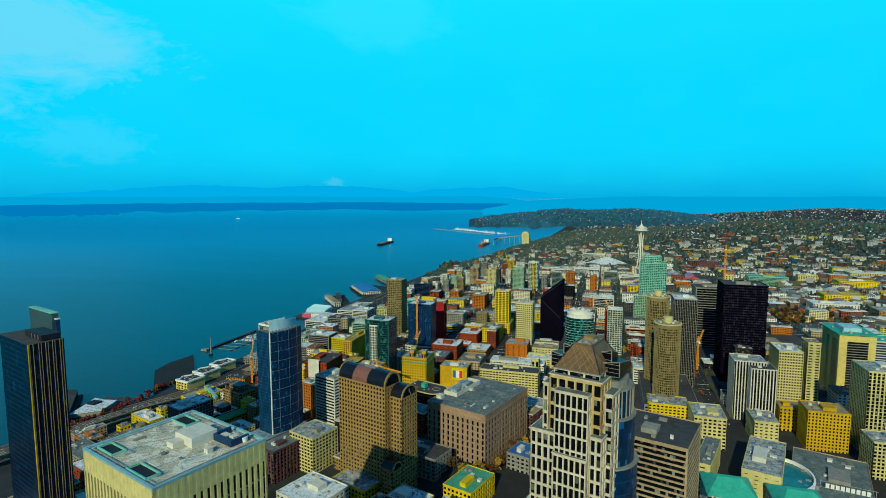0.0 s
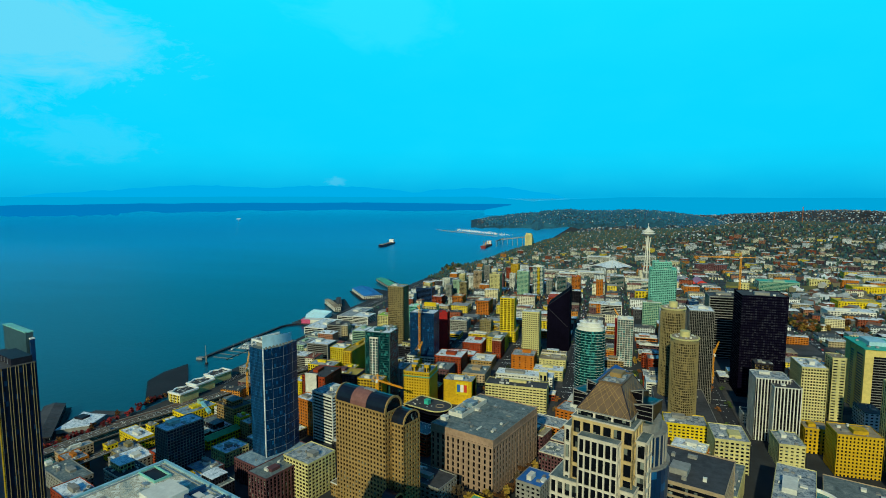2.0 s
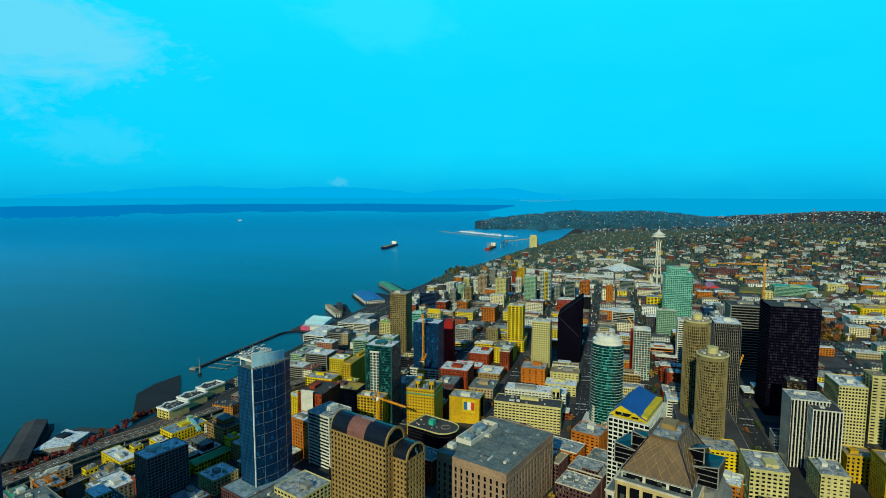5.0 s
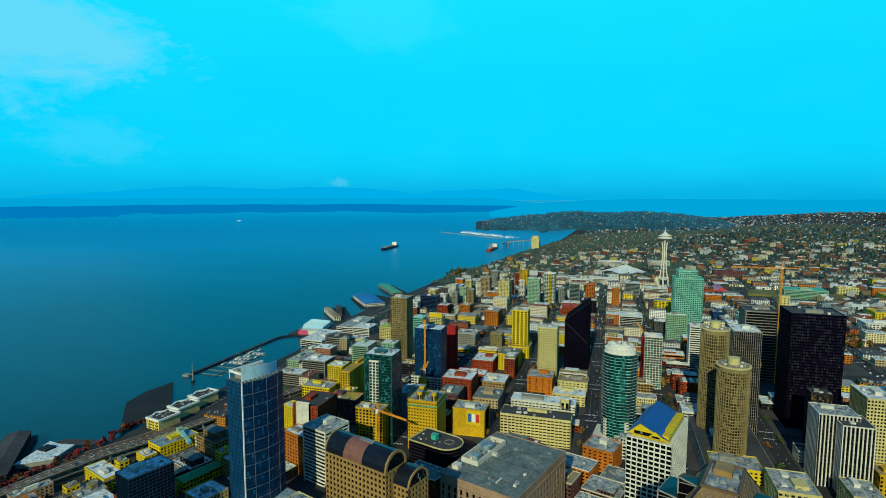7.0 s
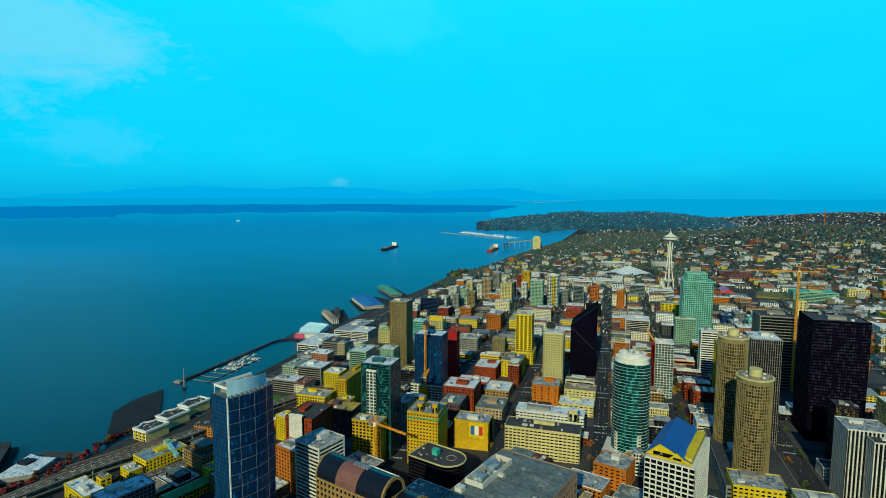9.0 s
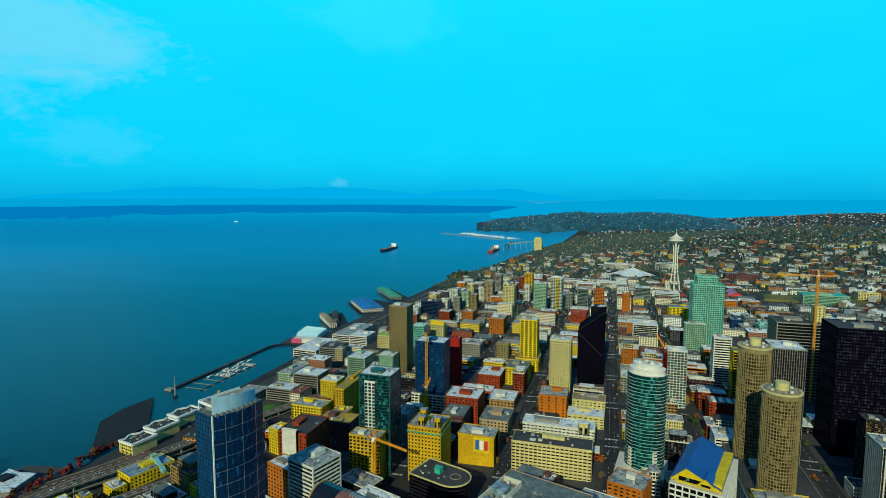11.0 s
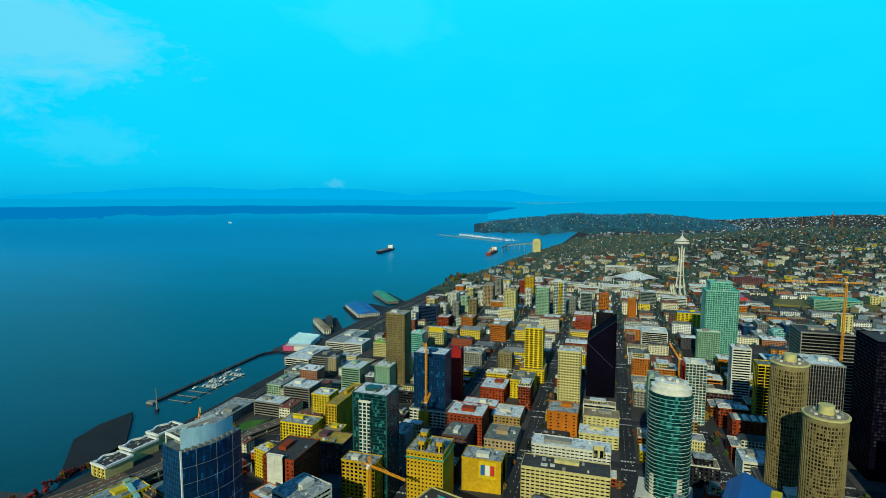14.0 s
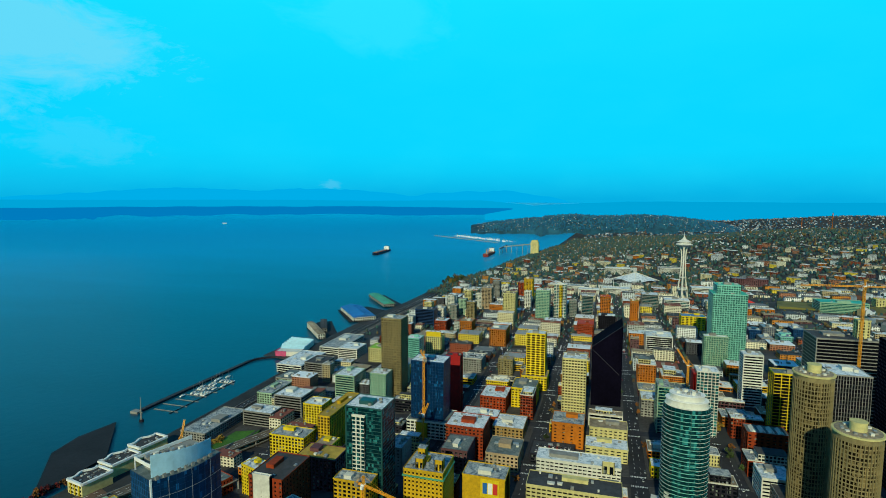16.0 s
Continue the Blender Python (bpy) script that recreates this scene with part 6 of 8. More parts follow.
round_atrium()

# ---------------------------------------------------------------- the waterfront


def deck(name, label, outline, z, mat, cat, t=1.2, piles=14):
    """Timber deck on piles."""
    cx, cy = sum(p[0] for p in outline) / len(outline), sum(p[1] for p in outline) / len(outline)
    ob = thing(name, label, cat, pose(cx, cy, 0))
    loc = [(x - cx, y - cy) for x, y in outline]
    part("deck", Build().prism(loc, z - t, z), mat, ob)
    pile = Build().prism(ring(6, .45), -4, z - t).mesh("pile", WOOD)
    for i in range(piles):
        u = i / piles * len(loc)
        k = int(u)
        a, c = loc[k], loc[(k + 1) % len(loc)]
        q = u - k
        part("pile", pile, None, ob, at=pose((a[0] + (c[0] - a[0]) * q) * .97, (a[1] + (c[1] - a[1]) * q) * .97, 0))
    return ob


deck("pier", "wide empty dark timber pier on piles", [(-510, 228), (-516, 322), (-592, 405), (-599, 354), (-588, 309)], 3.4, WOOD, "pier")
deck("pier", "narrow timber pier beneath a dark shed", [(-534, 58), (-508, 92), (-604, 188), (-634, 164)], 3.2, WOOD, "pier")


def gable_shed(label, p, q, width, h, wall, roof, base=3.2, name="pier_shed", skew=0.0):
    """Long shed from p to q with a low gabled roof."""
    p, q = Vector((*p, 0)), Vector((*q, 0))
    L = (q - p).length
    ang = math.degrees(math.atan2(q.y - p.y, q.x - p.x))
    ob = thing(name, label, "pier building", pose(p.x, p.y, base, 0, 0, ang))
    facade(ob, L, width, 0, h, wall, "dark", fh=h / 2, bay=6, pier=2, span=1.4, cx=L / 2, cy=width / 2)
    b = Build()
    o, e = .8, h + width * .12
    b.v = [(-o, -o, h), (L + o, -o, h), (L + o, width + o, h), (-o, width + o, h), (-o, width / 2, e), (L + o, width / 2, e)]
    b.f = [(0, 1, 5, 4), (2, 3, 4, 5), (1, 2, 5), (3, 0, 4), (0, 3, 2, 1)]
    part("roof", b, ROOFS[roof], ob)
    s = Build()
    for i in range(1, int(L / 6)):
        s.beam((i * 6, 0, h + .25), (i * 6, width / 2, e + .15), .12)
    part("roof_seam", s, ROOFS[roof], ob)
    return ob


gable_shed("long dark pier shed with a humped roof", (-515, 90), (-602, 178), 25, 10, "dark", "dark")
deck("pier", "pier beneath a hotel over the water", [(-520, 880), (-520, 925), (-606, 1052), (-632, 1030), (-628, 968)], 3.0, WOOD, "pier")
gable_shed("long white hotel on a pier", (-536, 893), (-618, 985), 16, 12, "white", "tan")
gable_shed("dark grey wing of the pier hotel", (-560, 945), (-608, 1030), 14, 9, "grey", "dark")
deck("pier", "broad pier beneath a blue-roofed shed", [(-495, 1080), (-505, 1205), (-598, 1250), (-655, 1180), (-560, 1060)], 3.0, WOOD, "pier")
gable_shed("pier shed with a bright blue roof and white end", (-505, 1100), (-600, 1215), 58, 10, "white", "blue")
deck("pier", "pier beneath a long grey shed", [(-505, 1262), (-505, 1300), (-625, 1440), (-645, 1412)], 3.0, WOOD, "pier")
gable_shed("long grey pier shed", (-520, 1275), (-630, 1412), 34, 9, "grey", "green")


def sail_hall():
    """Conference hall with white sawtooth sails and a pink front."""
    ob = thing("conference_hall", "waterfront hall with white sawtooth roofs and a pink front", "hall", pose(-548, 790, 3, 0, 0, 12))
    part("body", Build().box(-24, 24, -40, 48, 0, 9), WALLS["white"], ob)
    part("pink_front", Build().box(-26, -4, -42, -40, 0, 10).box(-26, -24, -42, 6, 0, 10), material("pink panel", (0.6, 0.08, 0.2), 0.7, 0.15, 0.3), ob)
    for i in range(5):
        b = Build()
        y = -18 + i * 13
        b.v = [(-24, y, 9), (24, y, 9), (24, y + 13, 9), (-24, y + 13, 9), (-24, y + 11, 17), (24, y + 11, 13)]
        b.f = [(0, 1, 5, 4), (1, 2, 5), (2, 3, 4, 5), (3, 0, 4), (0, 3, 2, 1)]
        part("sail_roof", b, material("pale blue sail roof", (0.40, 0.68, 0.78), 0.6, 0.12, 0.2) if i == 0 else bpy.data.materials["pale blue sail roof"], ob)
    deck("pier", "quay deck beneath the conference hall", [(-505, 730), (-505, 860), (-590, 850), (-590, 742)], 3.1, PAVING, "pier")


sail_hall()


def quay_apartments(x, y, w, d, turn, seed):
    """Pale low block whose white parapet swings in curves."""
    q = random.Random(seed)
    ob = thing("apartment_building", "cream quayside apartment block with a curving white parapet", "apartment building", pose(x, y, 3, 0, 0, turn), "quayside apartments")
    FOOT.append((x, y, w / 2 + 3, d / 2 + 3, radians(turn)))
    h = 14
    left = [(-w / 2 + 2.6 * math.sin(u * 2 * math.pi * 1.5), d / 2 - d * u) for u in [i / 14 for i in range(15)]]
    out = left + [(w / 2, -d / 2), (w / 2, d / 2)]
    part("wall", Build().prism(out, 0, h), WALLS["cream"], ob)
    part("roof", Build().prism([(px * .95, py * .97) for px, py in out], h, h + .15), ROOFS["dark"], ob)
    rim = Build()
    for p, c in zip(out, out[1:] + out[:1]):
        rim.beam((*p, h + .6), (*c, h + .6), 1.25)
    part("parapet", rim, WHITE, ob, "thick white curving parapet")
    pane = Build().box(-1.1, 1.1, -.12, .12, 0, 2.0).mesh("window", GLASS["dark"])
    for i in range(int(w / 4)):
        for k in range(3):
            part("window", pane, None, ob, at=pose(-w / 2 + 4 + i * 3.8, -d / 2 - .02, 1.5 + 4.2 * k))
    bay = Build().box(-.7, .7, -.8, .3, 0, h + .2).mesh("bay", WALLS["yellow"])
    for i in range(int(w / 7)):
        part("bay", bay, None, ob, at=pose(-w / 2 + 5.9 + i * 7.6, -d / 2, 0))
    for i in range(16):
        part("rooftop_unit", UNIT[i % 3], None, ob, at=pose(q.uniform(-.3, .42) * w, q.uniform(-.42, .42) * d, h + .1) @ Matrix.Diagonal((1.6, q.uniform(1, 3), q.uniform(.5, 1.2), 1)))


for i, (x, y, w, d) in enumerate(((-470, 262, 26, 32), (-474, 303, 24, 34), (-477, 346, 22, 36))):
    quay_apartments(x, y, w, d, -10, i)


def breakwater():
    ob = thing("breakwater", "long concrete breakwater round a marina", "breakwater", pose(0, 0, 0))
    b = Build()
    b.prism([(-601, 448), (-593, 448), (-592, 700), (-600, 704)], -3, 2.6)
    part("wall", b, WALLS["dark"], ob)
    part("walkway", Build().prism([(-599, 450), (-595, 450), (-594, 700), (-598, 700)], 2.6, 2.9), PAVING, ob)
    part("end_block", Build().box(-605, -592, 440, 449, -3, 3.4), WALLS["grey"], ob)
    bend = Build()
    pts = [(-596, 700), (-590, 722), (-574, 740), (-552, 748)]
    for p, q in zip(pts, pts[1:]):
        bend.beam((*p, 1.2), (*q, 1.2), 2.2)
    part("bend", bend, WALLS["dark"], ob)
    sp = thing("harbour_beacon", "tall grey steel beacon spire standing in the harbour", "beacon", pose(-566, 422, 0))
    part("base", Build().prism(ring(10, 3.6), -4, 3.2, ring(10, 3.0)), WALLS["dark"], sp)
    part("spire", Build().prism(ring(8, 1.3), 3.2, 36, ring(8, .25)), WALLS["grey"], sp)
    part("crossbar", Build().box(-2.6, 2.6, -.3, .3, 13, 13.8), WALLS["grey"], sp)
    ob2 = thing("floating_dock", "dark timber floating docks of the marina", "dock", pose(0, 0, 0))
    part("main_dock", Build().box(-550, -548, 456, 600, -.2, .6), WOOD, ob2)
    finger = Build().box(-22, 22, -1, 1, -.2, .6).mesh("finger_dock", WALLS["grey"])
    for k in range(7):
        part("finger_dock", finger, None, ob2, at=pose(-566 if k % 2 else -563, 464 + k * 21, 0))


breakwater()


def boat_mesh(L, wd):
    b = Build()
    b.prism([(-L / 2, -wd / 2), (L * .25, -wd / 2), (L / 2, 0), (L * .25, wd / 2), (-L / 2, wd / 2)], 0, 1.4, [(-L / 2, -wd / 2 - .2), (L * .28, -wd / 2 - .2), (L / 2 + .8, 0), (L * .28, wd / 2 + .2), (-L / 2, wd / 2 + .2)])
    return b


HULL = boat_mesh(11, 3.2).mesh("hull", WHITE)
CABIN = Build().prism([(-3, -1.2), (1.5, -1), (1.5, 1), (-3, 1.2)], 1.4, 2.6, [(-2.6, -1), (.8, -.8), (.8, .8), (-2.6, 1)]).mesh("cabin", WALLS["white"])
MAST = Build().beam((1, 0, 1.4), (1, 0, 13), .09).beam((1, 0, 3), (-4, 0, 3), .08).mesh("mast", METAL)
for k in range(26):
    bx, by = -583 + 6.2 * (k % 6) + rng.uniform(-1, 1), 527 + 21 * (k // 6) + rng.choice((-7, 8))
    bo = thing("sailing_boat", "small white sailing boat moored at a float", "boat", pose(bx, by, 0, 0, 0, rng.choice((80, 90, 100))), "marina boats")
    for nm, me in (("hull", HULL), ("cabin", CABIN), ("mast", MAST)):
        part(nm, me, None, bo)


def road_deck(pts, width, z, name, label, thick=1.2, posts=True, mat=None, dz=None):
    ob = thing(name, label, "road", pose(0, 0, 0))
    L, R = [], []
    for i, p in enumerate(pts):
        a = Vector(pts[max(0, i - 1)][:2])
        c = Vector(pts[min(len(pts) - 1, i + 1)][:2])
        n = (c - a).normalized()
        n = Vector((-n.y, n.x)) * width / 2
        L.append((p[0] + n.x, p[1] + n.y, p[2]))
        R.append((p[0] - n.x, p[1] - n.y, p[2]))
    b, rail, line = Build(), Build(), Build()
    for i in range(len(pts) - 1):
        b.face([R[i], R[i + 1], L[i + 1], L[i]])
        low = [(q[0], q[1], q[2] - thick) for q in (R[i], R[i + 1], L[i + 1], L[i])]
        b.face(low[::-1])
        b.face([R[i], low[0], low[1], R[i + 1]])
        b.face([L[i + 1], low[2], low[3], L[i]])
        for s in (L, R):
            p, q = Vector(s[i]), Vector(s[i + 1])
            rail.beam(p + Vector((0, 0, .5)), q + Vector((0, 0, .5)), .35)
        for k in (-.17, .17):
            p = Vector(L[i]) * (.5 + k) + Vector(R[i]) * (.5 - k)
            q = Vector(L[i + 1]) * (.5 + k) + Vector(R[i + 1]) * (.5 - k)
            for s in range(6):
                a0, a1 = p + (q - p) * (s / 6), p + (q - p) * (s / 6 + .08)
                line.beam(a0 + Vector((0, 0, .06)), a1 + Vector((0, 0, .06)), .12)
    part("deck", b, mat or material("worn concrete road deck", (0.13, 0.10, 0.075), 0.9, 0.3, 0.15), ob)
    part("parapet", rail, WALLS["grey"], ob)
    part("lane_marking", line, WHITE, ob)
    if posts:
        me = Build().box(-.8, .8, -.8, .8, -30, 0).mesh("column", WALLS["grey"])
        for i in range(len(pts)):
            for s in (L, R):
                q = Vector(s[i]) * .85 + Vector(pts[i]) * .15
                part("column", me, None, ob, at=pose(q.x, q.y, pts[i][2] - thick))
    return ob


VIA = [(-590, -260), (-540, -120), (-497, -30), (-477, 40), (-466, 98), (-447, 157), (-424, 206), (-406, 260), (-388, 320), (-360, 392), (-330, 462), (-302, 530)]
road_deck([(x, y, 17 if i < 9 else 16) for i, (x, y) in enumerate(VIA)], 15, 17, "elevated_road", "two-level concrete elevated road, upper deck")
road_deck([(x, y, 10.5 if i < 10 else 13) for i, (x, y) in enumerate(VIA)], 15, 10, "elevated_road", "two-level concrete elevated road, lower deck", posts=False)
road_deck([(x - 42, y, 3.6 + .1 * i) for i, (x, y) in enumerate(VIA[:8])], 24, 4, "quay_road", "worn brown quay road along the seawall", .4, False, material("worn brown paving", (0.10, 0.062, 0.045), 0.9, 0.35, 0.2))
road_deck([(shore(y) + 34, y, ground_z(shore(y) + 34, y) + .5) for y in range(330, 1740, 60)], 13, 4, "quay_road", "asphalt quay road running along the piers", .5, False, ASPHALT)
road_deck([(shore(y) + 58, y, ground_z(shore(y) + 58, y) + .4) for y in range(480, 2500, 80)], 9, 4, "rail_track", "railway track bed of brown ballast by the quay", .4, False, material("brown ballast", (0.10, 0.075, 0.055), 0.95, 0.35, 0.4))
road_deck([(x + 62 + 3 * i, y - 24, 19 + .5 * i) for i, (x, y) in enumerate(VIA[3:9])], 9, 12, "ramp_road", "concrete ramp beside the elevated road", .8, True)


def aquarium():
    ob = thing("aquarium_hall", "low quay building with a pale swept roof", "hall", pose(-535, 145, 3))
    out = [(-3, -31), (25, -7), (15, 26), (-6, 22), (-22, 24), (-14, 4)]
    part("wall", Build().prism(out, 0, 5.4), WALLS["grey"], ob)
    part("roof", Build().prism([(x * 1.05, y * 1.05) for x, y in out], 5.4, 6.4), ROOFS["pale"], ob)
    part("roof_shed", Build().box(-12, 2, 2, 14, 6.4, 9), WALLS["dark"], ob)
    deck("pier", "concrete apron of the quay building", [(-490, 120), (-495, 205), (-560, 190), (-570, 118)], 2.9, PAVING, "pier")


aquarium()
ob = thing("sports_field", "worn olive-green field on the flats", "field", pose(0, 0, 0))
field = [(470, 1340), (700, 1306), (720, 1400), (490, 1420)]
part("turf", Build().prism(field, 30, max(ground_z(x, y) for x, y in field) + .6), material("worn winter grass", (0.13, 0.12, 0.03), 0.95, 0.35, 0.03), ob)
FOOT.append((595, 1365, 125, 52, 0.0))
FOOT.append((-388, 404, 24, 38, 0.0))
ob = thing("lawn", "mown green lawn of a hillside park", "lawn", pose(0, 0, 0))
part("turf", Build().prism([(-406, 372), (-380, 362), (-370, 404), (-376, 428), (-404, 416)], 4, 9.6), GRASS, ob)
part("path", Build().prism([(-381, 366), (-379, 366), (-377, 436), (-380, 436)], 9.6, 9.7), PAVING, ob)

# ---------------------------------------------------------------- ships and the far harbour


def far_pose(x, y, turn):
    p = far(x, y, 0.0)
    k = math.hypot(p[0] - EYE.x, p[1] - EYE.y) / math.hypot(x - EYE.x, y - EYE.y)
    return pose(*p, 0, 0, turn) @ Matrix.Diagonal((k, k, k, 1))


def cargo_ship(x, y, turn, L, wd, hull, label, cranes=0):
    ob = thing("cargo_ship", label, "ship", far_pose(x, y, turn))
    b = Build()
    pts = [(-L / 2, -wd * .42), (-L * .44, -wd / 2), (L * .40, -wd / 2), (L * .5, 0), (L * .40, wd / 2), (-L * .44, wd / 2), (-L / 2, wd * .42)]
    b.prism(pts, -1, 13, [(px * 1.02, py * 1.04) for px, py in pts])
    part("hull", b, hull, ob)
    part("waterline", Build().prism([(px * .999, py * 1.01) for px, py in pts], -.5, 2.2), RED, ob)
    part("deck", Build().prism([(px * .99, py) for px, py in pts], 13, 13.6), WALLS["brick"], ob)
    part("bridge", Build().box(-L * .46, -L * .36, -wd * .42, wd * .42, 13.6, 30).box(-L * .44, -L * .37, -wd * .5, wd * .5, 30, 33), WHITE, ob)
    part("funnel", Build().prism(ring(10, 3.4, cx=-L * .47), 13.6, 36), hull, ob)
    for i in range(6):
        part("hatch", Build().box(-L * .3 + i * L * .115, -L * .3 + i * L * .115 + L * .09, -wd * .32, wd * .32, 13.6, 16), WALLS["grey"], ob)
    for i in range(cranes):
        part("deck_crane", Build().beam((-L * .25 + i * L * .18, 0, 13), (-L * .25 + i * L * .18, 0, 34), 1.4).beam((-L * .25 + i * L * .18, 0, 32), (-L * .25 + i * L * .18 + 16, 0, 40), .8), CRANE, ob)
    return ob


NAVY = material("navy ship paint", (0.012, 0.012, 0.03), 0.5, 0.2, 0.2)
cargo_ship(-1172, 2700, -88, 230, 34, NAVY, "dark-hulled cargo ship with a white bridge at anchor")
cargo_ship(-560, 2790, -92, 190, 30, material("rust red ship paint", (0.34, 0.05, 0.03), 0.6, 0.2, 0.2), "rust red bulk ship with deck cranes at a berth", 4)
fo = thing("ferry", "small white ferry far out on the water", "ferry", far_pose(-4380, 5420, 40))
part("hull", boat_mesh(62, 16), WHITE, fo)
part("cabin", Build().box(-24, 20, -6, 6, 1.4, 11), WHITE, fo)


def grain_terminal():
    ob = thing("grain_terminal", "pale concrete grain silo tower with a long conveyor gallery", "silo", far_pose(-318, 2885, 0))
    part("head_house", Build().box(-22, 22, -14, 14, 0, 74).box(-17, 17, -11, 11, 74, 84), WALLS["cream"], ob)
    b = Build()
    for i in range(8):
        for j in range(2):
            b.prism(ring(10, 8, cx=-14 + j * 17, cy=26 + i * 16), 0, 42)
    part("silo", b, WALLS["cream"], ob)
    g = Build()
    g.beam((-22, 0, 60), (-190, 80, 34), 3.2)
    for i in range(5):
        u = (i + .5) / 5
        x, y, z = -22 - 168 * u, 80 * u, 60 - 26 * u
        g.beam((x, y, -3), (x, y, z), 1.2)
    part("conveyor", g, WALLS["grey"], ob)
    g2 = Build().beam((-190, -60, 34), (-190, 190, 34), 3)
    for i in range(6):
        g2.beam((-190, -50 + i * 46, -3), (-190, -50 + i * 46, 34), 1.3)
    part("loading_gallery", g2, WALLS["grey"], ob)


grain_terminal()


def marina_spit():
    rows = []
    for u in np.linspace(0, 1, 30):
        x, y = -700 - 620 * u, 3650 + 560 * u
        w = 60 * (1 - u * .6) * (1 + .2 * math.sin(u * 30))
        rows.append([(x - w, y + w, -2), (x - w * .6, y + w * .6, 3), (x, y, 5), (x + w * .5, y - w * .5, 3), (x + w, y - w, -2)])
    sheet("breakwater_spit", rows, WALLS["grey"], "pale rock spit sheltering a far marina", "breakwater")
    b = Build()
    r2 = random.Random(3)
    for _ in range(190):
        u = r2.random()
        x, y = -600 - 560 * u + r2.uniform(-30, 30), 3700 + 520 * u + r2.uniform(0, 120)
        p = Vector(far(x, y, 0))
        b.box(p.x - 3, p.x + 3, p.y - 1.5, p.y + 1.5, p.z, p.z + 3.5)
        if r2.random() < .5:
            b.beam((p.x, p.y, p.z), (p.x, p.y, p.z + 13), .3)
    tagged(new("moored_boats", b.mesh("moored_boats", WHITE)), "crowd of white boats moored in a far marina", "boat", kind="stuff")


marina_spit()

# ---------------------------------------------------------------- the park and arena to the north


def arena():
    g = ground_z(161, 1794)
    ob = thing("arena", "wide arena with a pale tent-like pyramid roof", "arena", pose(161, 1794, g, 0, 0, -48.5))
    b = Build()
    n, s = 8, 62
    for q in range(4):
        a = q * math.pi / 2
        rot = Matrix.Rotation(a, 3, "Z")
        for i in range(n):
            for j in range(n):
                def pt(u, v):
                    r = s * u
                    y = (2 * v - 1) * r
                    z = 24 * (1 - u) ** 1.25 + 3 + (5 * (abs(2 * v - 1)) * u * -1 + 4 * u * (1 - abs(2 * v - 1)))
                    return tuple(rot @ Vector((r, y, z)))
                b.face([pt(i / n, j / n), pt((i + 1) / n, j / n), pt((i + 1) / n, (j + 1) / n), pt(i / n, (j + 1) / n)])
    part("roof", b, ROOFS["pale"], ob)
    part("wall", Build().box(-52, 52, -52, 52, -2, 4), WALLS["grey"], ob)
    rb = Build()
    for a in range(4):
        t = math.pi / 4 + a * math.pi / 2
        rb.beam((0, 0, 27.5), (86 * math.cos(t), 86 * math.sin(t), -1), 1.0)
    part("rib", rb, WALLS["white"], ob)


arena()
for i in range(5):
    ax, ay = 62 + 9 * (i % 3), 1560 + 12 * i
    ao = thing("arch", "slender white lattice arch of a science park", "arch", pose(ax, ay, ground_z(ax, ay), 0, 0, 45), "white park arches")
    ab = Build()
    pts = [(-5, 0), (-5, 22), (-3.4, 28), (0, 32), (3.4, 28), (5, 22), (5, 0)]
    for p, q in zip(pts, pts[1:]):
        ab.beam((p[0], -4, p[1]), (q[0], -4, q[1]), .45).beam((p[0], 4, p[1]), (q[0], 4, q[1]), .45).beam((p[0], -4, p[1]), (p[0], 4, p[1]), .3)
    part("arch_rib", ab, WHITE, ao)


FOOT.append((161, 1794, 88, 88, 0.0))


def museum():
    """Crumpled metal museum: swollen shells in red, blue and silver."""
    cx, cy = 372, 1420
    ob = thing("museum", "museum of swollen red, blue and silver metal shells", "museum", pose(cx, cy, ground_z(cx, cy) - 1))
    FOOT.append((cx, cy, 60, 45, 0))
    for x, y, rx, ry, rz, mt in ((-34, -8, 20, 16, 17, ROOFS["blue"]), (4, -14, 26, 14, 15, RED), (34, 0, 18, 18, 19, material("silver violet shell", (0.20, 0.12, 0.24), 0.35, 0.2, 0.2)), (-6, 16, 24, 16, 20, METAL), (46, -20, 16, 10, 11, RED)):
        b = Build()
        n, k = 16, 7
        for i in range(k):
            for j in range(n):
                def pt(u, v):
                    a, e = 2 * math.pi * v, math.pi / 2 * u
                    w = 1 + .22 * math.sin(3 * a + x) * math.cos(e)
                    return (x + rx * w * math.cos(a) * math.cos(e), y + ry * w * math.sin(a) * math.cos(e), rz * math.sin(e) * (1 + .15 * math.sin(2 * a + y)))
                b.face([pt(i / k, j / n), pt(i / k, (j + 1) / n), pt((i + 1) / k, (j + 1) / n), pt((i + 1) / k, j / n)])
        part("shell", b, mt, ob, smooth=True)


museum()

# ---------------------------------------------------------------- trees


def crown_mesh(name, mat, r, h, n, seed, leaf=.55):
    """Crown of many small leaf cards gathered in clumps, with gaps."""
    q = random.Random(seed)
    b = Build()
    clumps = [(Vector((q.gauss(0, .42) * r, q.gauss(0, .42) * r, h * q.uniform(.3, 1.0))), r * q.uniform(.25, .5)) for _ in range(9)]
    for _ in range(n):
        c, cr = q.choice(clumps)
        p = c + Vector((q.gauss(0, 1), q.gauss(0, 1), q.gauss(0, .8))) * cr * .55
        u = Vector((q.uniform(-1, 1), q.uniform(-1, 1), q.uniform(-1, 1))).normalized() * leaf * q.uniform(.6, 1.3)
        v = u.cross(Vector((q.uniform(-1, 1), q.uniform(-1, 1), q.uniform(-1, 1)))).normalized() * leaf * q.uniform(.5, 1.0)
        b.face([p - u - v, p + u - v, p + u + v, p - u + v])
    return b.mesh(name, mat)


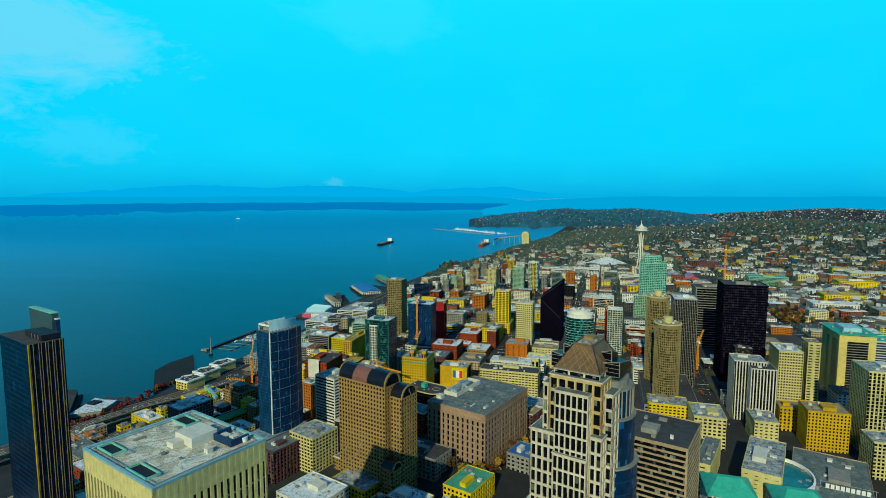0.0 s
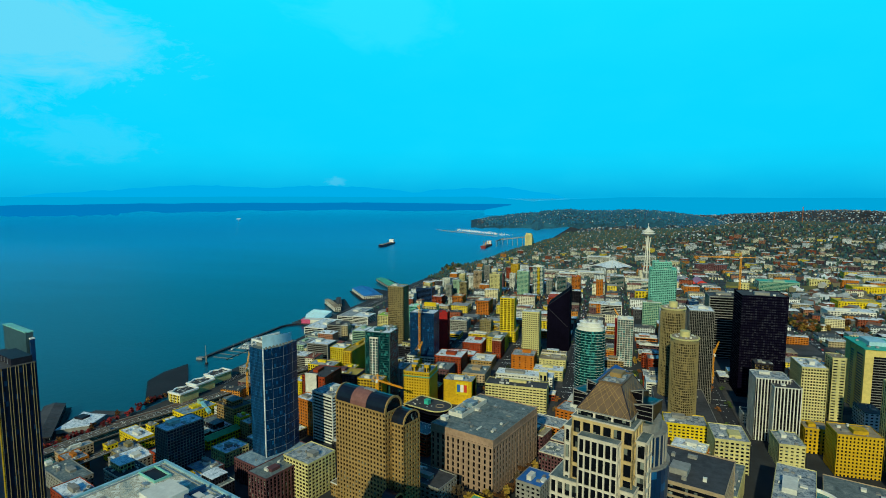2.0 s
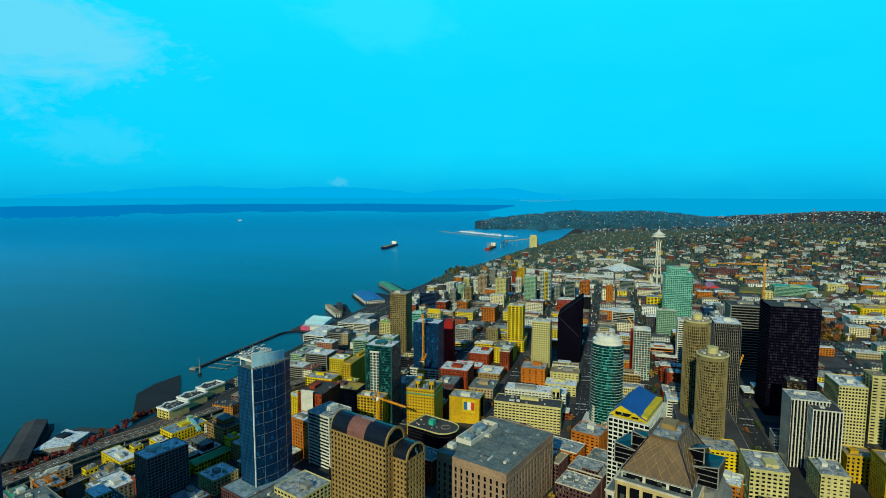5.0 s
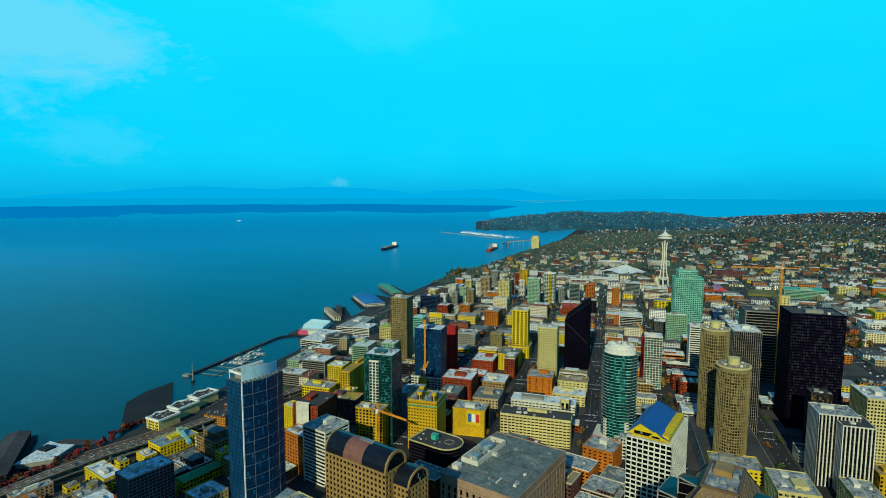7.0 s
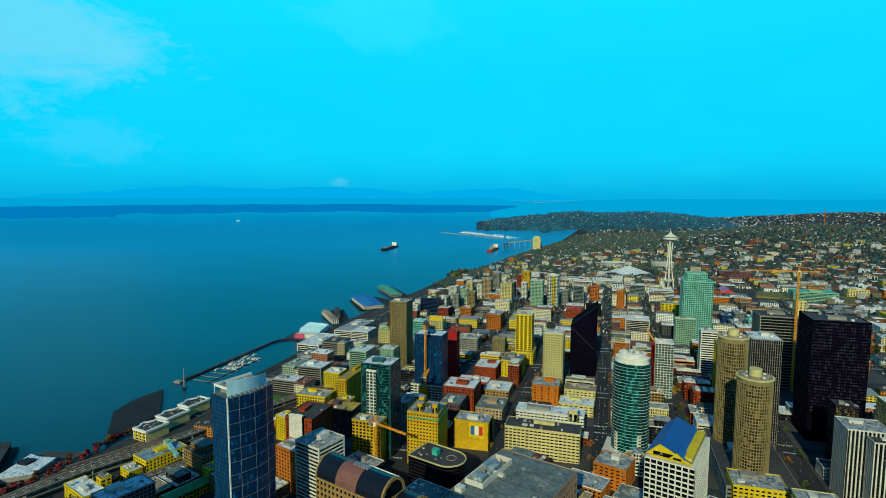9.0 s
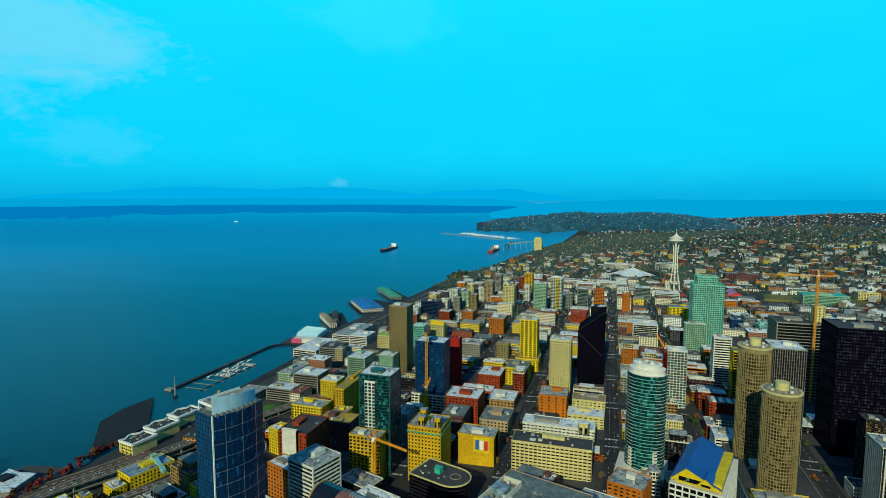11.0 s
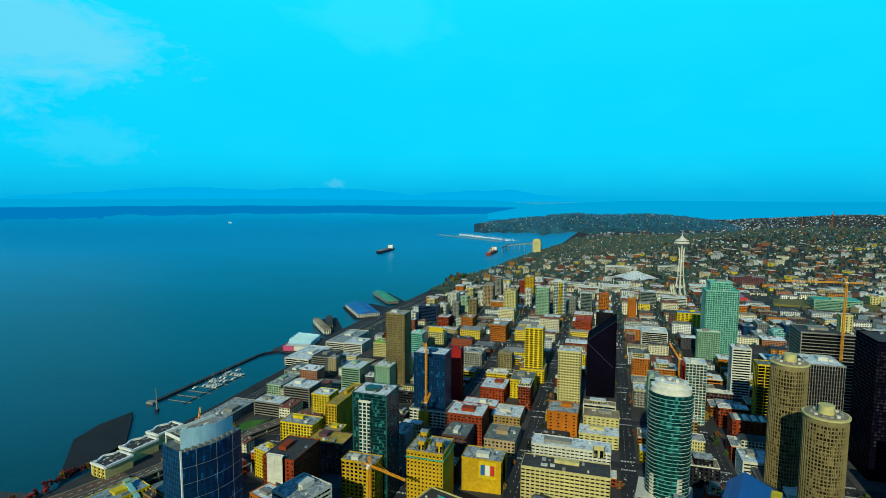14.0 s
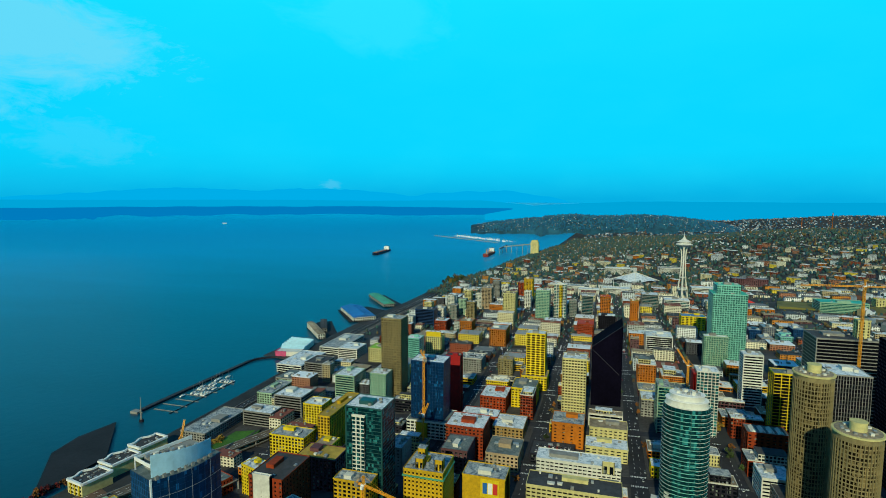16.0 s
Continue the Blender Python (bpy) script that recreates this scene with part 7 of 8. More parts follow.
def trunk_mesh(h, r, seed):
    q = random.Random(seed)
    b = Build()
    b.prism(ring(7, r), -.5, h * .5, ring(7, r * .6))
    for i in range(5):
        a = i * 1.26 + q.random()
        b.beam((0, 0, h * .4), (math.cos(a) * h * .28, math.sin(a) * h * .28, h * q.uniform(.65, .9)), r * .28)
    return b.mesh("trunk", BARK)


CROWNS = {k: [crown_mesh("crown", LEAF[k], 3.6, 8.5, 150, 10 + i, .8) for i in range(2)] for k in LEAF}
TRUNKS = [trunk_mesh(7.5, .32, 5), trunk_mesh(8.5, .28, 9)]
TREELABEL = dict(red="crimson autumn tree on the quay", green="green street tree in leaf", rust="rust-brown autumn street tree", gold="golden autumn street tree", bare="nearly bare brown street tree")
TREES = [0]


def tree(x, y, s=1.0, kind=None, z=None):
    kind = kind or rng.choices(("green", "rust", "gold", "bare"), (.3, .3, .15, .25))[0]
    ob = thing("tree", TREELABEL[kind], "tree", pose(x, y, ground_z(x, y) if z is None else z, 0, 0, rng.uniform(0, 360)) @ Matrix.Diagonal((s, s, s * rng.uniform(.85, 1.15), 1)), "street trees")
    part("trunk", rng.choice(TRUNKS), None, ob)
    part("crown", rng.choice(CROWNS[kind]), None, ob)
    TREES[0] += 1


for x, y in ((62, 64), (66, 76), (70, 90), (58, 58), (48, 52), (74, 104), (80, 118), (34, 48), (22, 54), (8, 58), (96, 160), (92, 150)):
    tree(x, y, rng.uniform(1.1, 1.5), rng.choice(("rust", "rust", "bare", "gold")))
for i in range(30):
    tree(-500 + rng.uniform(-7, 4), 70 + i * 6.4, rng.uniform(.7, 1.1), rng.choice(("red", "red", "red", "rust")))
for i in range(12):
    tree(-428 + rng.uniform(-8, 6) + i * 2.4, 66 + i * 8, rng.uniform(.8, 1.3), rng.choice(("rust", "gold", "bare", "green")))
for _ in range(26):
    tree(rng.uniform(500, 610), rng.uniform(800, 900), rng.uniform(1.4, 2.2), rng.choice(("green", "gold", "rust", "gold")))
for _ in range(16):
    tree(-490 + rng.uniform(-14, 26), 1770 + rng.uniform(-70, 80), rng.uniform(1.5, 2.2), rng.choice(("gold", "bare", "gold", "green")))
for _ in range(8):
    tree(-404 + rng.uniform(-8, 0), rng.uniform(352, 392), 1.0, "gold")

# ---------------------------------------------------------------- streets, pavements and the low blocks between
AVE = [-425, -330, -232, -122, -16, 92, 184, 290, 396, 504, 612, 720, 828, 936]
STR = [265 + 117 * i for i in range(13)]
paving_slabs, lines = Build(), Build()


def clear_of(x, y, hw, hd, a, gap=2.0):
    for fx, fy, fw, fd, fa in FOOT.near(x, y):
        dx, dy = x - fx, y - fy
        ok = False
        for ang in (a, fa):
            for ux, uy in ((math.cos(ang), math.sin(ang)), (-math.sin(ang), math.cos(ang))):
                def reach(w_, d_, q):
                    return abs(w_ * (math.cos(q) * ux + math.sin(q) * uy)) + abs(d_ * (-math.sin(q) * ux + math.cos(q) * uy))
                if abs(dx * ux + dy * uy) > reach(hw, hd, a) + reach(fw, fd, fa) + gap:
                    ok = True
        if not ok:
            return False
    return True


PALETTE = ["brick", "brick", "brick", "brick", "purple", "purple", "purple", "dark", "dark", "dark", "grey", "grey", "white", "olive", "brown", "tan", "orange", "orange", "orange", "cream", "yellow", "ochre", "ochre"]
DESC = dict(brick="red brick", orange="orange brick", tan="tan stone", cream="cream plaster", yellow="yellow painted", ochre="ochre brick", grey="grey concrete", white="white painted",
            purple="plum brick", olive="olive concrete", dark="dark clad", brown="brown stone", green="pale green")
ROOFPICK = ["pale", "pale", "pale", "mid", "mid", "grey", "grey", "tan", "dark"]
ROOFDESC = dict(pale="a pale roof", mid="a gravel roof", grey="a grey felt roof", tan="a tan gravel roof", dark="a dark roof", red="a red roof")
made_fill = [0]
far_wall, far_glass, far_roof, far_unit = Build(), Build(), Build(), Build()


def join(into, b, m):
    n = len(into.v)
    into.v += [tuple(m @ Vector(p)) for p in b.v]
    into.f += [tuple(n + i for i in f) for f in b.f]


def shell(w, d, h):
    """One connected skin with storey ledges, so that its colour is one."""
    b = Build()
    hw, hd = w / 2, d / 2
    b.prism([(-hw, -hd), (hw, -hd), (hw, hd), (-hw, hd)], 0, h)
    return b


def filler(x, y, w, d, top_h, grid, rich):
    """A plain low building of the city's fabric."""
    a = radians(TURN[grid])
    if not clear_of(x, y, w / 2, d / 2, a):
        return False
    g = ground_z(x, y) - 1
    wall, roof = rng.choice(PALETTE), rng.choice(ROOFPICK)
    FOOT.append((x, y, w / 2, d / 2, a))
    if not rich:
        m = pose(x, y, g, 0, 0, TURN[grid])
        h = top_h + 1
        join(far_wall, shell(w, d, h), m)
        win = Build()
        nf = max(1, round(h / 3.6))
        for i in range(nf):
            z0, z1 = h * i / nf + 1.2, h * i / nf + 2.9
            for n, half, other, al in ((max(1, round(w / 4.4)), w / 2, d / 2, 0), (max(1, round(d / 4.4)), d / 2, w / 2, 1)):
                for k in range(n):
                    p = -half + 2 * half * (k + .5) / n
                    for sg in (-1, 1):
                        q0, q1 = sg * (other + .06), sg * (other - .2)
                        lo, hi = min(q0, q1), max(q0, q1)
                        if al == 0 and sg < 0:
                            win.box(p - 1.2, p + 1.2, lo, hi, z0, z1)
                        elif al == 1:
                            win.box(lo, hi, p - 1.2, p + 1.2, z0, z1)
        join(far_glass, win, m)
        join(far_roof, Build().box(-w / 2 - .2, w / 2 + .2, -d / 2 - .2, d / 2 + .2, h - .2, h + .6), m)
        ru = Build()
        for _ in range(6):
            ux, uy, us = rng.uniform(-.4, .4) * w, rng.uniform(-.4, .4) * d, rng.choice((.6, .9, 1.3, 2.6))
            ru.box(ux - us, ux + us, uy - us, uy + us, h + .5, h + .6 + rng.uniform(1, 3.2))
        join(far_unit, ru, m)
        return True
    ob = thing("building", f"{DESC[wall]} low city building with {ROOFDESC[roof]}", "building", pose(x, y, g, 0, 0, TURN[grid]), "low city buildings")
    mode = rng.choice(("grid", "grid", "grid", "band"))
    facade(ob, w, d, 0, top_h + 1, wall, "dark", fh=3.6, bay=rng.choice((2.8, 3.3, 3.9, 4.6)), pier=rng.uniform(.8, 1.7), span=rng.uniform(1.1, 1.9), mode=mode)
    if rich:
        flat_roof(ob, w, d, top_h + 1, roof, 1, wall=rng.choice((wall, "white", "cream", "stone")), pent=rng.random() < .55)
        if min(w, d) > 15 and rng.random() < .4:
            sw, sd, sx, sy = w * rng.uniform(.45, .7), d * rng.uniform(.45, .7), w * rng.uniform(-.14, .14), d * rng.uniform(-.14, .14)
            sh = rng.choice((3.4, 3.6, 6.8, 7.2))
            up = rng.choice((wall, "white", "cream", "dark"))
            facade(ob, sw, sd, top_h + 1.1, top_h + 1 + sh, up, "dark", fh=3.5, bay=3.2, pier=.9, span=1.2, cx=sx, cy=sy)
            part("upper_roof", Build().box(sx - sw / 2 - .3, sx + sw / 2 + .3, sy - sd / 2 - .3, sy + sd / 2 + .3, top_h + 1 + sh, top_h + 1.5 + sh), ROOFS[rng.choice(ROOFPICK)], ob)
        z = top_h + 1.15
        plant = Build()
        for _ in range(rng.randint(9, 18)):
            ux, uy, us = rng.uniform(-.44, .44) * w, rng.uniform(-.44, .44) * d, rng.choice((.3, .4, .6, .9, 1.5))
            plant.box(ux - us, ux + us, uy - us * .8, uy + us * .8, z, z + rng.uniform(.6, 2.0))
        for _ in range(rng.randint(1, 3)):
            ux, uy = rng.uniform(-.36, .36) * w, rng.uniform(-.36, .36) * d
            plant.beam((ux, uy, z + .25), (ux + rng.uniform(-.3, .3) * w, uy, z + .25), .18)
        part("roof_plant", plant, rng.choice((METAL, WALLS["white"], WALLS["grey"])), ob)
        if rng.random() < .6:
            ux, uy, uw, ud = rng.uniform(-.2, .2) * w, rng.uniform(-.2, .2) * d, w * rng.uniform(.1, .25), d * rng.uniform(.1, .25)
            part("roof_patch", Build().box(ux - uw, ux + uw, uy - ud, uy + ud, z - .05, z + .06), ROOFS[rng.choice(ROOFPICK)], ob)
    made_fill[0] += 1
    return True


def pave(x0, x1, y0, y1, grid="B"):
    """Pavement slab of a block, following the slope, with a kerb."""
    nx = max(1, int((x1 - x0) / 25))
    for i in range(nx):
        xa, xb = x0 + (x1 - x0) * i / nx, x0 + (x1 - x0) * (i + 1) / nx
        z = [ground_z(x, y) + .45 for x, y in ((xa, y0), (xb, y0), (xb, y1), (xa, y1))]
        n = len(paving_slabs.v)
        paving_slabs.v += [(xa, y0, z[0] - 2), (xb, y0, z[1] - 2), (xb, y1, z[2] - 2), (xa, y1, z[3] - 2), (xa, y0, z[0]), (xb, y0, z[1]), (xb, y1, z[2]), (xa, y1, z[3])]
        paving_slabs.f += [(n + 4, n + 5, n + 6, n + 7), (n, n + 1, n + 5, n + 4), (n + 1, n + 2, n + 6, n + 5), (n + 2, n + 3, n + 7, n + 6), (n + 3, n, n + 4, n + 7)]


def belltown():
    for i in range(len(AVE) - 1):
        for j in range(len(STR) - 1):
            x0, x1, y0, y1 = AVE[i] + 8.5, AVE[i + 1] - 8.5, STR[j] + 7.5, STR[j + 1] - 7.5
            if x0 < shore(y0) + 40:
                continue
            pave(x0, x1, y0, y1)
            mid = (x0 + x1) / 2
            rich = y0 < 720 and -250 < x0 < 300
            for xa, xb in ((x0 + 3, mid - 2), (mid + 2, x1 - 3)):
                y = y0 + 3
                while y < y1 - 12:
                    d = min(y1 - 3 - y, rng.choice((16, 20, 26, 33)))
                    if d < 10:
                        break
                    tall = rng.random()
                    hgt = rng.uniform(7, 15) if tall < .55 else rng.uniform(15, 24) if tall < .9 else rng.uniform(24, 34)
                    if x0 > 380:
                        hgt *= .7
                    if rng.random() > (.08 if x0 < 290 else .5):
                        w = xb - xa - rng.choice((0, 0, 2, 6))
                        if not filler((xa + xb) / 2, y + d / 2, w, d - .8, hgt, "B", rich):
                            if not filler(xa + w * .27, y + d / 2, w * .5, d - .8, hgt, "B", rich):
                                filler(xb - w * .27, y + d / 2, w * .5, d - .8, hgt, "B", rich)
                    y += d
    # downtown grid, turned to the right
    a = radians(-17.5)
    for i in range(-5, 5):
        for j in range(-3, 3):
            u0, v0 = 34 + i * 105, 56 + j * 105
            for du, dv in ((-22, -30), (-22, 0), (-22, 30), (22, -30), (22, 0), (22, 30)):
                u, v = u0 + du, v0 + dv
                x, y = u * math.cos(a) - v * math.sin(a), u * math.sin(a) + v * math.cos(a)
                if y > 245 or x < shore(y) + 150 or y < -230 or math.hypot(x - 150, y + 330) < 130:
                    continue
                filler(x, y, rng.uniform(30, 40), rng.uniform(22, 28), rng.uniform(12, 32), "D", True)
    # north of the avenues: the streets turn to the compass
    for i in range(400):
        y = rng.uniform(1560, 2500)
        x = rng.uniform(shore(y) + 60, 1300)
        if -10 < x < 400 and y < 2020 and i % 4:
            continue
        filler(x, y, rng.uniform(12, 34), rng.uniform(10, 24), rng.choice((6, 8, 10, 12, 15, 20)), "N", False)


belltown()
CITYWALL = material("far city walls", (0.4, 0.4, 0.4), 0.85, 0.2, 0.3, island=[vivid(c, 1.2) for c in ((0.20, 0.055, 0.03), (0.40, 0.14, 0.035), (0.34, 0.28, 0.18), (0.62, 0.55, 0.36), (0.60, 0.46, 0.10), (0.52, 0.54, 0.55), (0.72, 0.73, 0.72), (0.70, 0.66, 0.52), (0.10, 0.05, 0.055), (0.46, 0.20, 0.06), (0.24, 0.07, 0.04), (0.05, 0.05, 0.06), (0.30, 0.14, 0.09), (0.50, 0.54, 0.56), (0.62, 0.58, 0.46), (0.40, 0.42, 0.40))])
CITYROOF = material("far city roofs", (0.3, 0.3, 0.3), 0.9, 0.25, 0.2, island=[(0.62, 0.67, 0.72), (0.50, 0.54, 0.57), (0.27, 0.29, 0.31), (0.14, 0.155, 0.17), (0.28, 0.22, 0.14), (0.04, 0.045, 0.05), (0.68, 0.72, 0.76), (0.06, 0.07, 0.08), (0.20, 0.06, 0.04)])
tagged(new("far_buildings", far_wall.mesh("far_buildings", CITYWALL)), "crowded low brick and plaster buildings beyond the towers", "buildings", kind="stuff")
tagged(new("far_windows", far_glass.mesh("far_windows", GLASS["dark"])), "dark windows of the crowded low buildings", "windows", kind="stuff")
tagged(new("far_roofs", far_roof.mesh("far_roofs", CITYROOF)), "pale and dark flat roofs of the low buildings", "roofs", kind="stuff")
tagged(new("far_roof_units", far_unit.mesh("far_roof_units", WALLS["grey"])), "grey plant boxes on the far flat roofs", "roof units", kind="stuff")
tagged(new("pavement", paving_slabs.mesh("pavement", PAVING)), "grey concrete pavements with kerbs round the blocks", "pavement", kind="structure")


def roads():
    b, l = Build(), Build()
    for k, x in enumerate(AVE[1:]):
        for y in np.arange(272, 1640, 39.0):
            q = [(x - 8.2, y), (x + 8.2, y), (x + 8.2, y + 39), (x - 8.2, y + 39)]
            if x < shore(y) + 30:
                continue
            b.face([(px, py, ground_z(px, py) + .22) for px, py in q])
            for off in (-2.8, 2.8):
                for s in range(4):
                    yy = y + s * 9.7
                    if rng.random() < .8 and y < 1000:
                        l.face([(px, py, ground_z(px, py) + .30) for px, py in ((x + off - .15, yy), (x + off + .15, yy), (x + off + .15, yy + 3.2), (x + off - .15, yy + 3.2))])
    for y in STR:
        for x0, x1 in zip(AVE, AVE[1:]):
            if x0 < shore(y) + 30:
                continue
            for s in range(4):
                xa, xb = x0 + (x1 - x0) * s / 4, x0 + (x1 - x0) * (s + 1) / 4
                b.face([(px, py, ground_z(px, py) + .16) for px, py in ((xa, y - 7), (xb, y - 7), (xb, y + 7), (xa, y + 7))])
            if y < 900:
                for c in (-9.5, 9.5):
                    for s in range(10):
                        xx = x1 - 7.4 + s * 1.55
                        l.face([(px, py, ground_z(px, py) + .32) for px, py in ((xx, y + c - 1.4), (xx + .7, y + c - 1.4), (xx + .7, y + c + 1.4), (xx, y + c + 1.4))])
    tagged(new("road", b.mesh("road", ASPHALT)), "dark asphalt avenues and cross streets", "road", kind="structure")
    tagged(new("lane_markings", l.mesh("lane_markings", WHITE)), "worn white lane lines and crossing bars on the asphalt", "road marking", kind="stuff")


roads()

for _ in range(34):
    tx, ty = rng.uniform(176, 300), rng.uniform(240, 560)
    if clear_of(tx, ty, 2, 2, 0, .5):
        tree(tx, ty, rng.uniform(.8, 1.3), rng.choice(("rust", "gold", "rust", "green")))
# street trees on the kerbs
for ax in (-122, -16, 92, 184, 290):
    for k in range(26):
        if TREES[0] > 215:
            break
        yy = 300 + k * 26 + rng.uniform(-6, 6)
        if rng.random() < .62 and min(abs(yy - s) for s in STR) > 11:
            tree(ax + rng.choice((-9.6, 9.6)), yy, rng.uniform(.6, .95))

# ---------------------------------------------------------------- cars


def car_meshes():
    body = Build().prism([(-2.2, -.88), (2.2, -.88), (2.25, 0), (2.2, .88), (-2.2, .88)], .35, .85).prism([(-2.15, -.85), (2.1, -.85), (2.1, .85), (-2.15, .85)], .85, 1.0, [(-2.0, -.8), (1.9, -.8), (1.9, .8), (-2.0, .8)])
    cab = Build().prism([(-1.7, -.8), (.9, -.8), (.9, .8), (-1.7, .8)], 1.0, 1.5, [(-1.3, -.66), (.3, -.66), (.3, .66), (-1.3, .66)])
    return body, cab, Build()


cb, cc, cw = car_meshes()
PAINTS = [material(f"{n} car paint", c, .35, .08, 1.0) for n, c in (("white", (.75, .75, .74)), ("silver", (.42, .43, .45)), ("black", (.012, .012, .014)), ("red", (.40, .02, .02)), ("blue", (.03, .08, .25)), ("grey", (.12, .12, .13)))]
BODY = [cb.mesh("body", p) for p in PAINTS]
CAB = cc.mesh("cabin", GLASS["dark"])
for wx in (-1.35, 1.35):
    cw.box(wx - .33, wx + .33, -.9, .9, 0, .62)
CHASSIS = cw.box(-2.05, 2.05, -.8, .8, .2, .4).mesh("chassis", ROOFS["dark"])
CARNAME = ("white", "silver", "black", "red", "blue", "dark grey")


def car(x, y, turn, z=None):
    k = rng.choices(range(6), (5, 4, 3, 1.3, 1, 3))[0]
    ob = thing("car", f"{CARNAME[k]} saloon car standing on the asphalt", "car", pose(x, y, ground_z(x, y) + .24 if z is None else z, 0, 0, turn), "cars")
    part("body", BODY[k], None, ob)
    part("cabin", CAB, None, ob)
    part("chassis", CHASSIS, None, ob)


for ax in (-122, -16, 92, 184):
    for k in range(30):
        yy = 285 + k * 17 + rng.uniform(-5, 5)
        if rng.random() < .62:
            car(ax + rng.choice((-6.9, -4.2, 1.4, 4.2, 6.9)), yy, 90)
for k in range(18):
    car(-12 + (k % 9) * 4.3, 405 + 14 * (k // 9), 90, 43.2)
for k in range(18):
    car(-346 + rng.uniform(-8, 8) + k * 2.2, 110 + k * 9, 72.5)
for k in range(14):
    vy = 48 + k * 19
    car(float(np.interp(vy, [q[1] for q in VIA], [q[0] for q in VIA])) + rng.choice((-3.6, 3.4)), vy, 68, 17.1)

def far_cars():
    """Traffic and parked cars too small to tell apart, far up the avenues."""
    q = random.Random(5)
    b = Build()
    for ax in AVE[1:]:
        for k in range(95):
            y = q.uniform(800, 1640) if ax < 200 else q.uniform(420, 1640)
            x = ax + q.choice((-7, -4.2, -1.4, 1.4, 4.2, 7))
            if x < shore(y) + 40 or not clear_of(x, y, 1, 2, 0, .3):
                continue
            z = ground_z(x, y) + .3
            n = len(b.v)
            for zz, hw, y0, y1 in ((0, .9, -2.2, 2.2), (.8, .9, -2.2, 2.2), (.9, .8, -1.5, 1.1), (1.5, .65, -1.1, .5)):
                b.v += [(x - hw, y + y0, z + zz), (x + hw, y + y0, z + zz), (x + hw, y + y1, z + zz), (x - hw, y + y1, z + zz)]
            for L in range(3):
                for i in range(4):
                    j = (i + 1) % 4
                    b.f.append((n + L * 4 + i, n + L * 4 + j, n + L * 4 + 4 + j, n + L * 4 + 4 + i))
            b.f.append((n + 12, n + 13, n + 14, n + 15))
    mat = material("distant car paint", (0.4, 0.4, 0.4), 0.4, 0.1, 1.0, island=[(.75, .75, .74), (.42, .43, .45), (.012, .012, .014), (.40, .02, .02), (.03, .08, .25), (.12, .12, .13), (.7, .7, .7)])
    tagged(new("far_cars", b.mesh("far_cars", mat)), "small white, grey and dark cars far up the avenues", "cars", kind="stuff")


far_cars()

# ---------------------------------------------------------------- houses and woods on the hills
HOUSE = material("house walls", (0.5, 0.5, 0.5), 0.85, 0.2, 0.3, island=[(0.34, 0.38, 0.42), (0.62, 0.68, 0.74), (0.12, 0.12, 0.11), (0.16, 0.07, 0.05), (0.22, 0.29, 0.36), (0.20, 0.18, 0.11), (0.06, 0.06, 0.07), (0.42, 0.40, 0.36), (0.12, 0.16, 0.18)])
HROOF = material("house roofs", (0.3, 0.3, 0.3), 0.85, 0.2, 0.3, island=[(0.07, 0.075, 0.08), (0.15, 0.16, 0.17), (0.36, 0.38, 0.40), (0.045, 0.048, 0.052), (0.14, 0.07, 0.05), (0.50, 0.52, 0.54)])
# rust is leaf colour; the greens carry a blue haze tint
WOODS = material("haze-tinted hill trees", (0.05, 0.07, 0.03), 0.9, 0.3, 0.3, island=[(0.022, 0.078, 0.080), (0.034, 0.092, 0.072), (0.055, 0.080, 0.055), (0.14, 0.095, 0.035), (0.018, 0.070, 0.095), (0.040, 0.072, 0.075)])

# leaf colours shifted to blue: the haze of distance put into the base
CAPE = material("haze-blue headland trees", (0.05, 0.07, 0.03), 0.9, 0.3, 0.3, island=[(0.008, 0.10, 0.20), (0.010, 0.12, 0.23), (0.018, 0.13, 0.20), (0.006, 0.08, 0.17)])


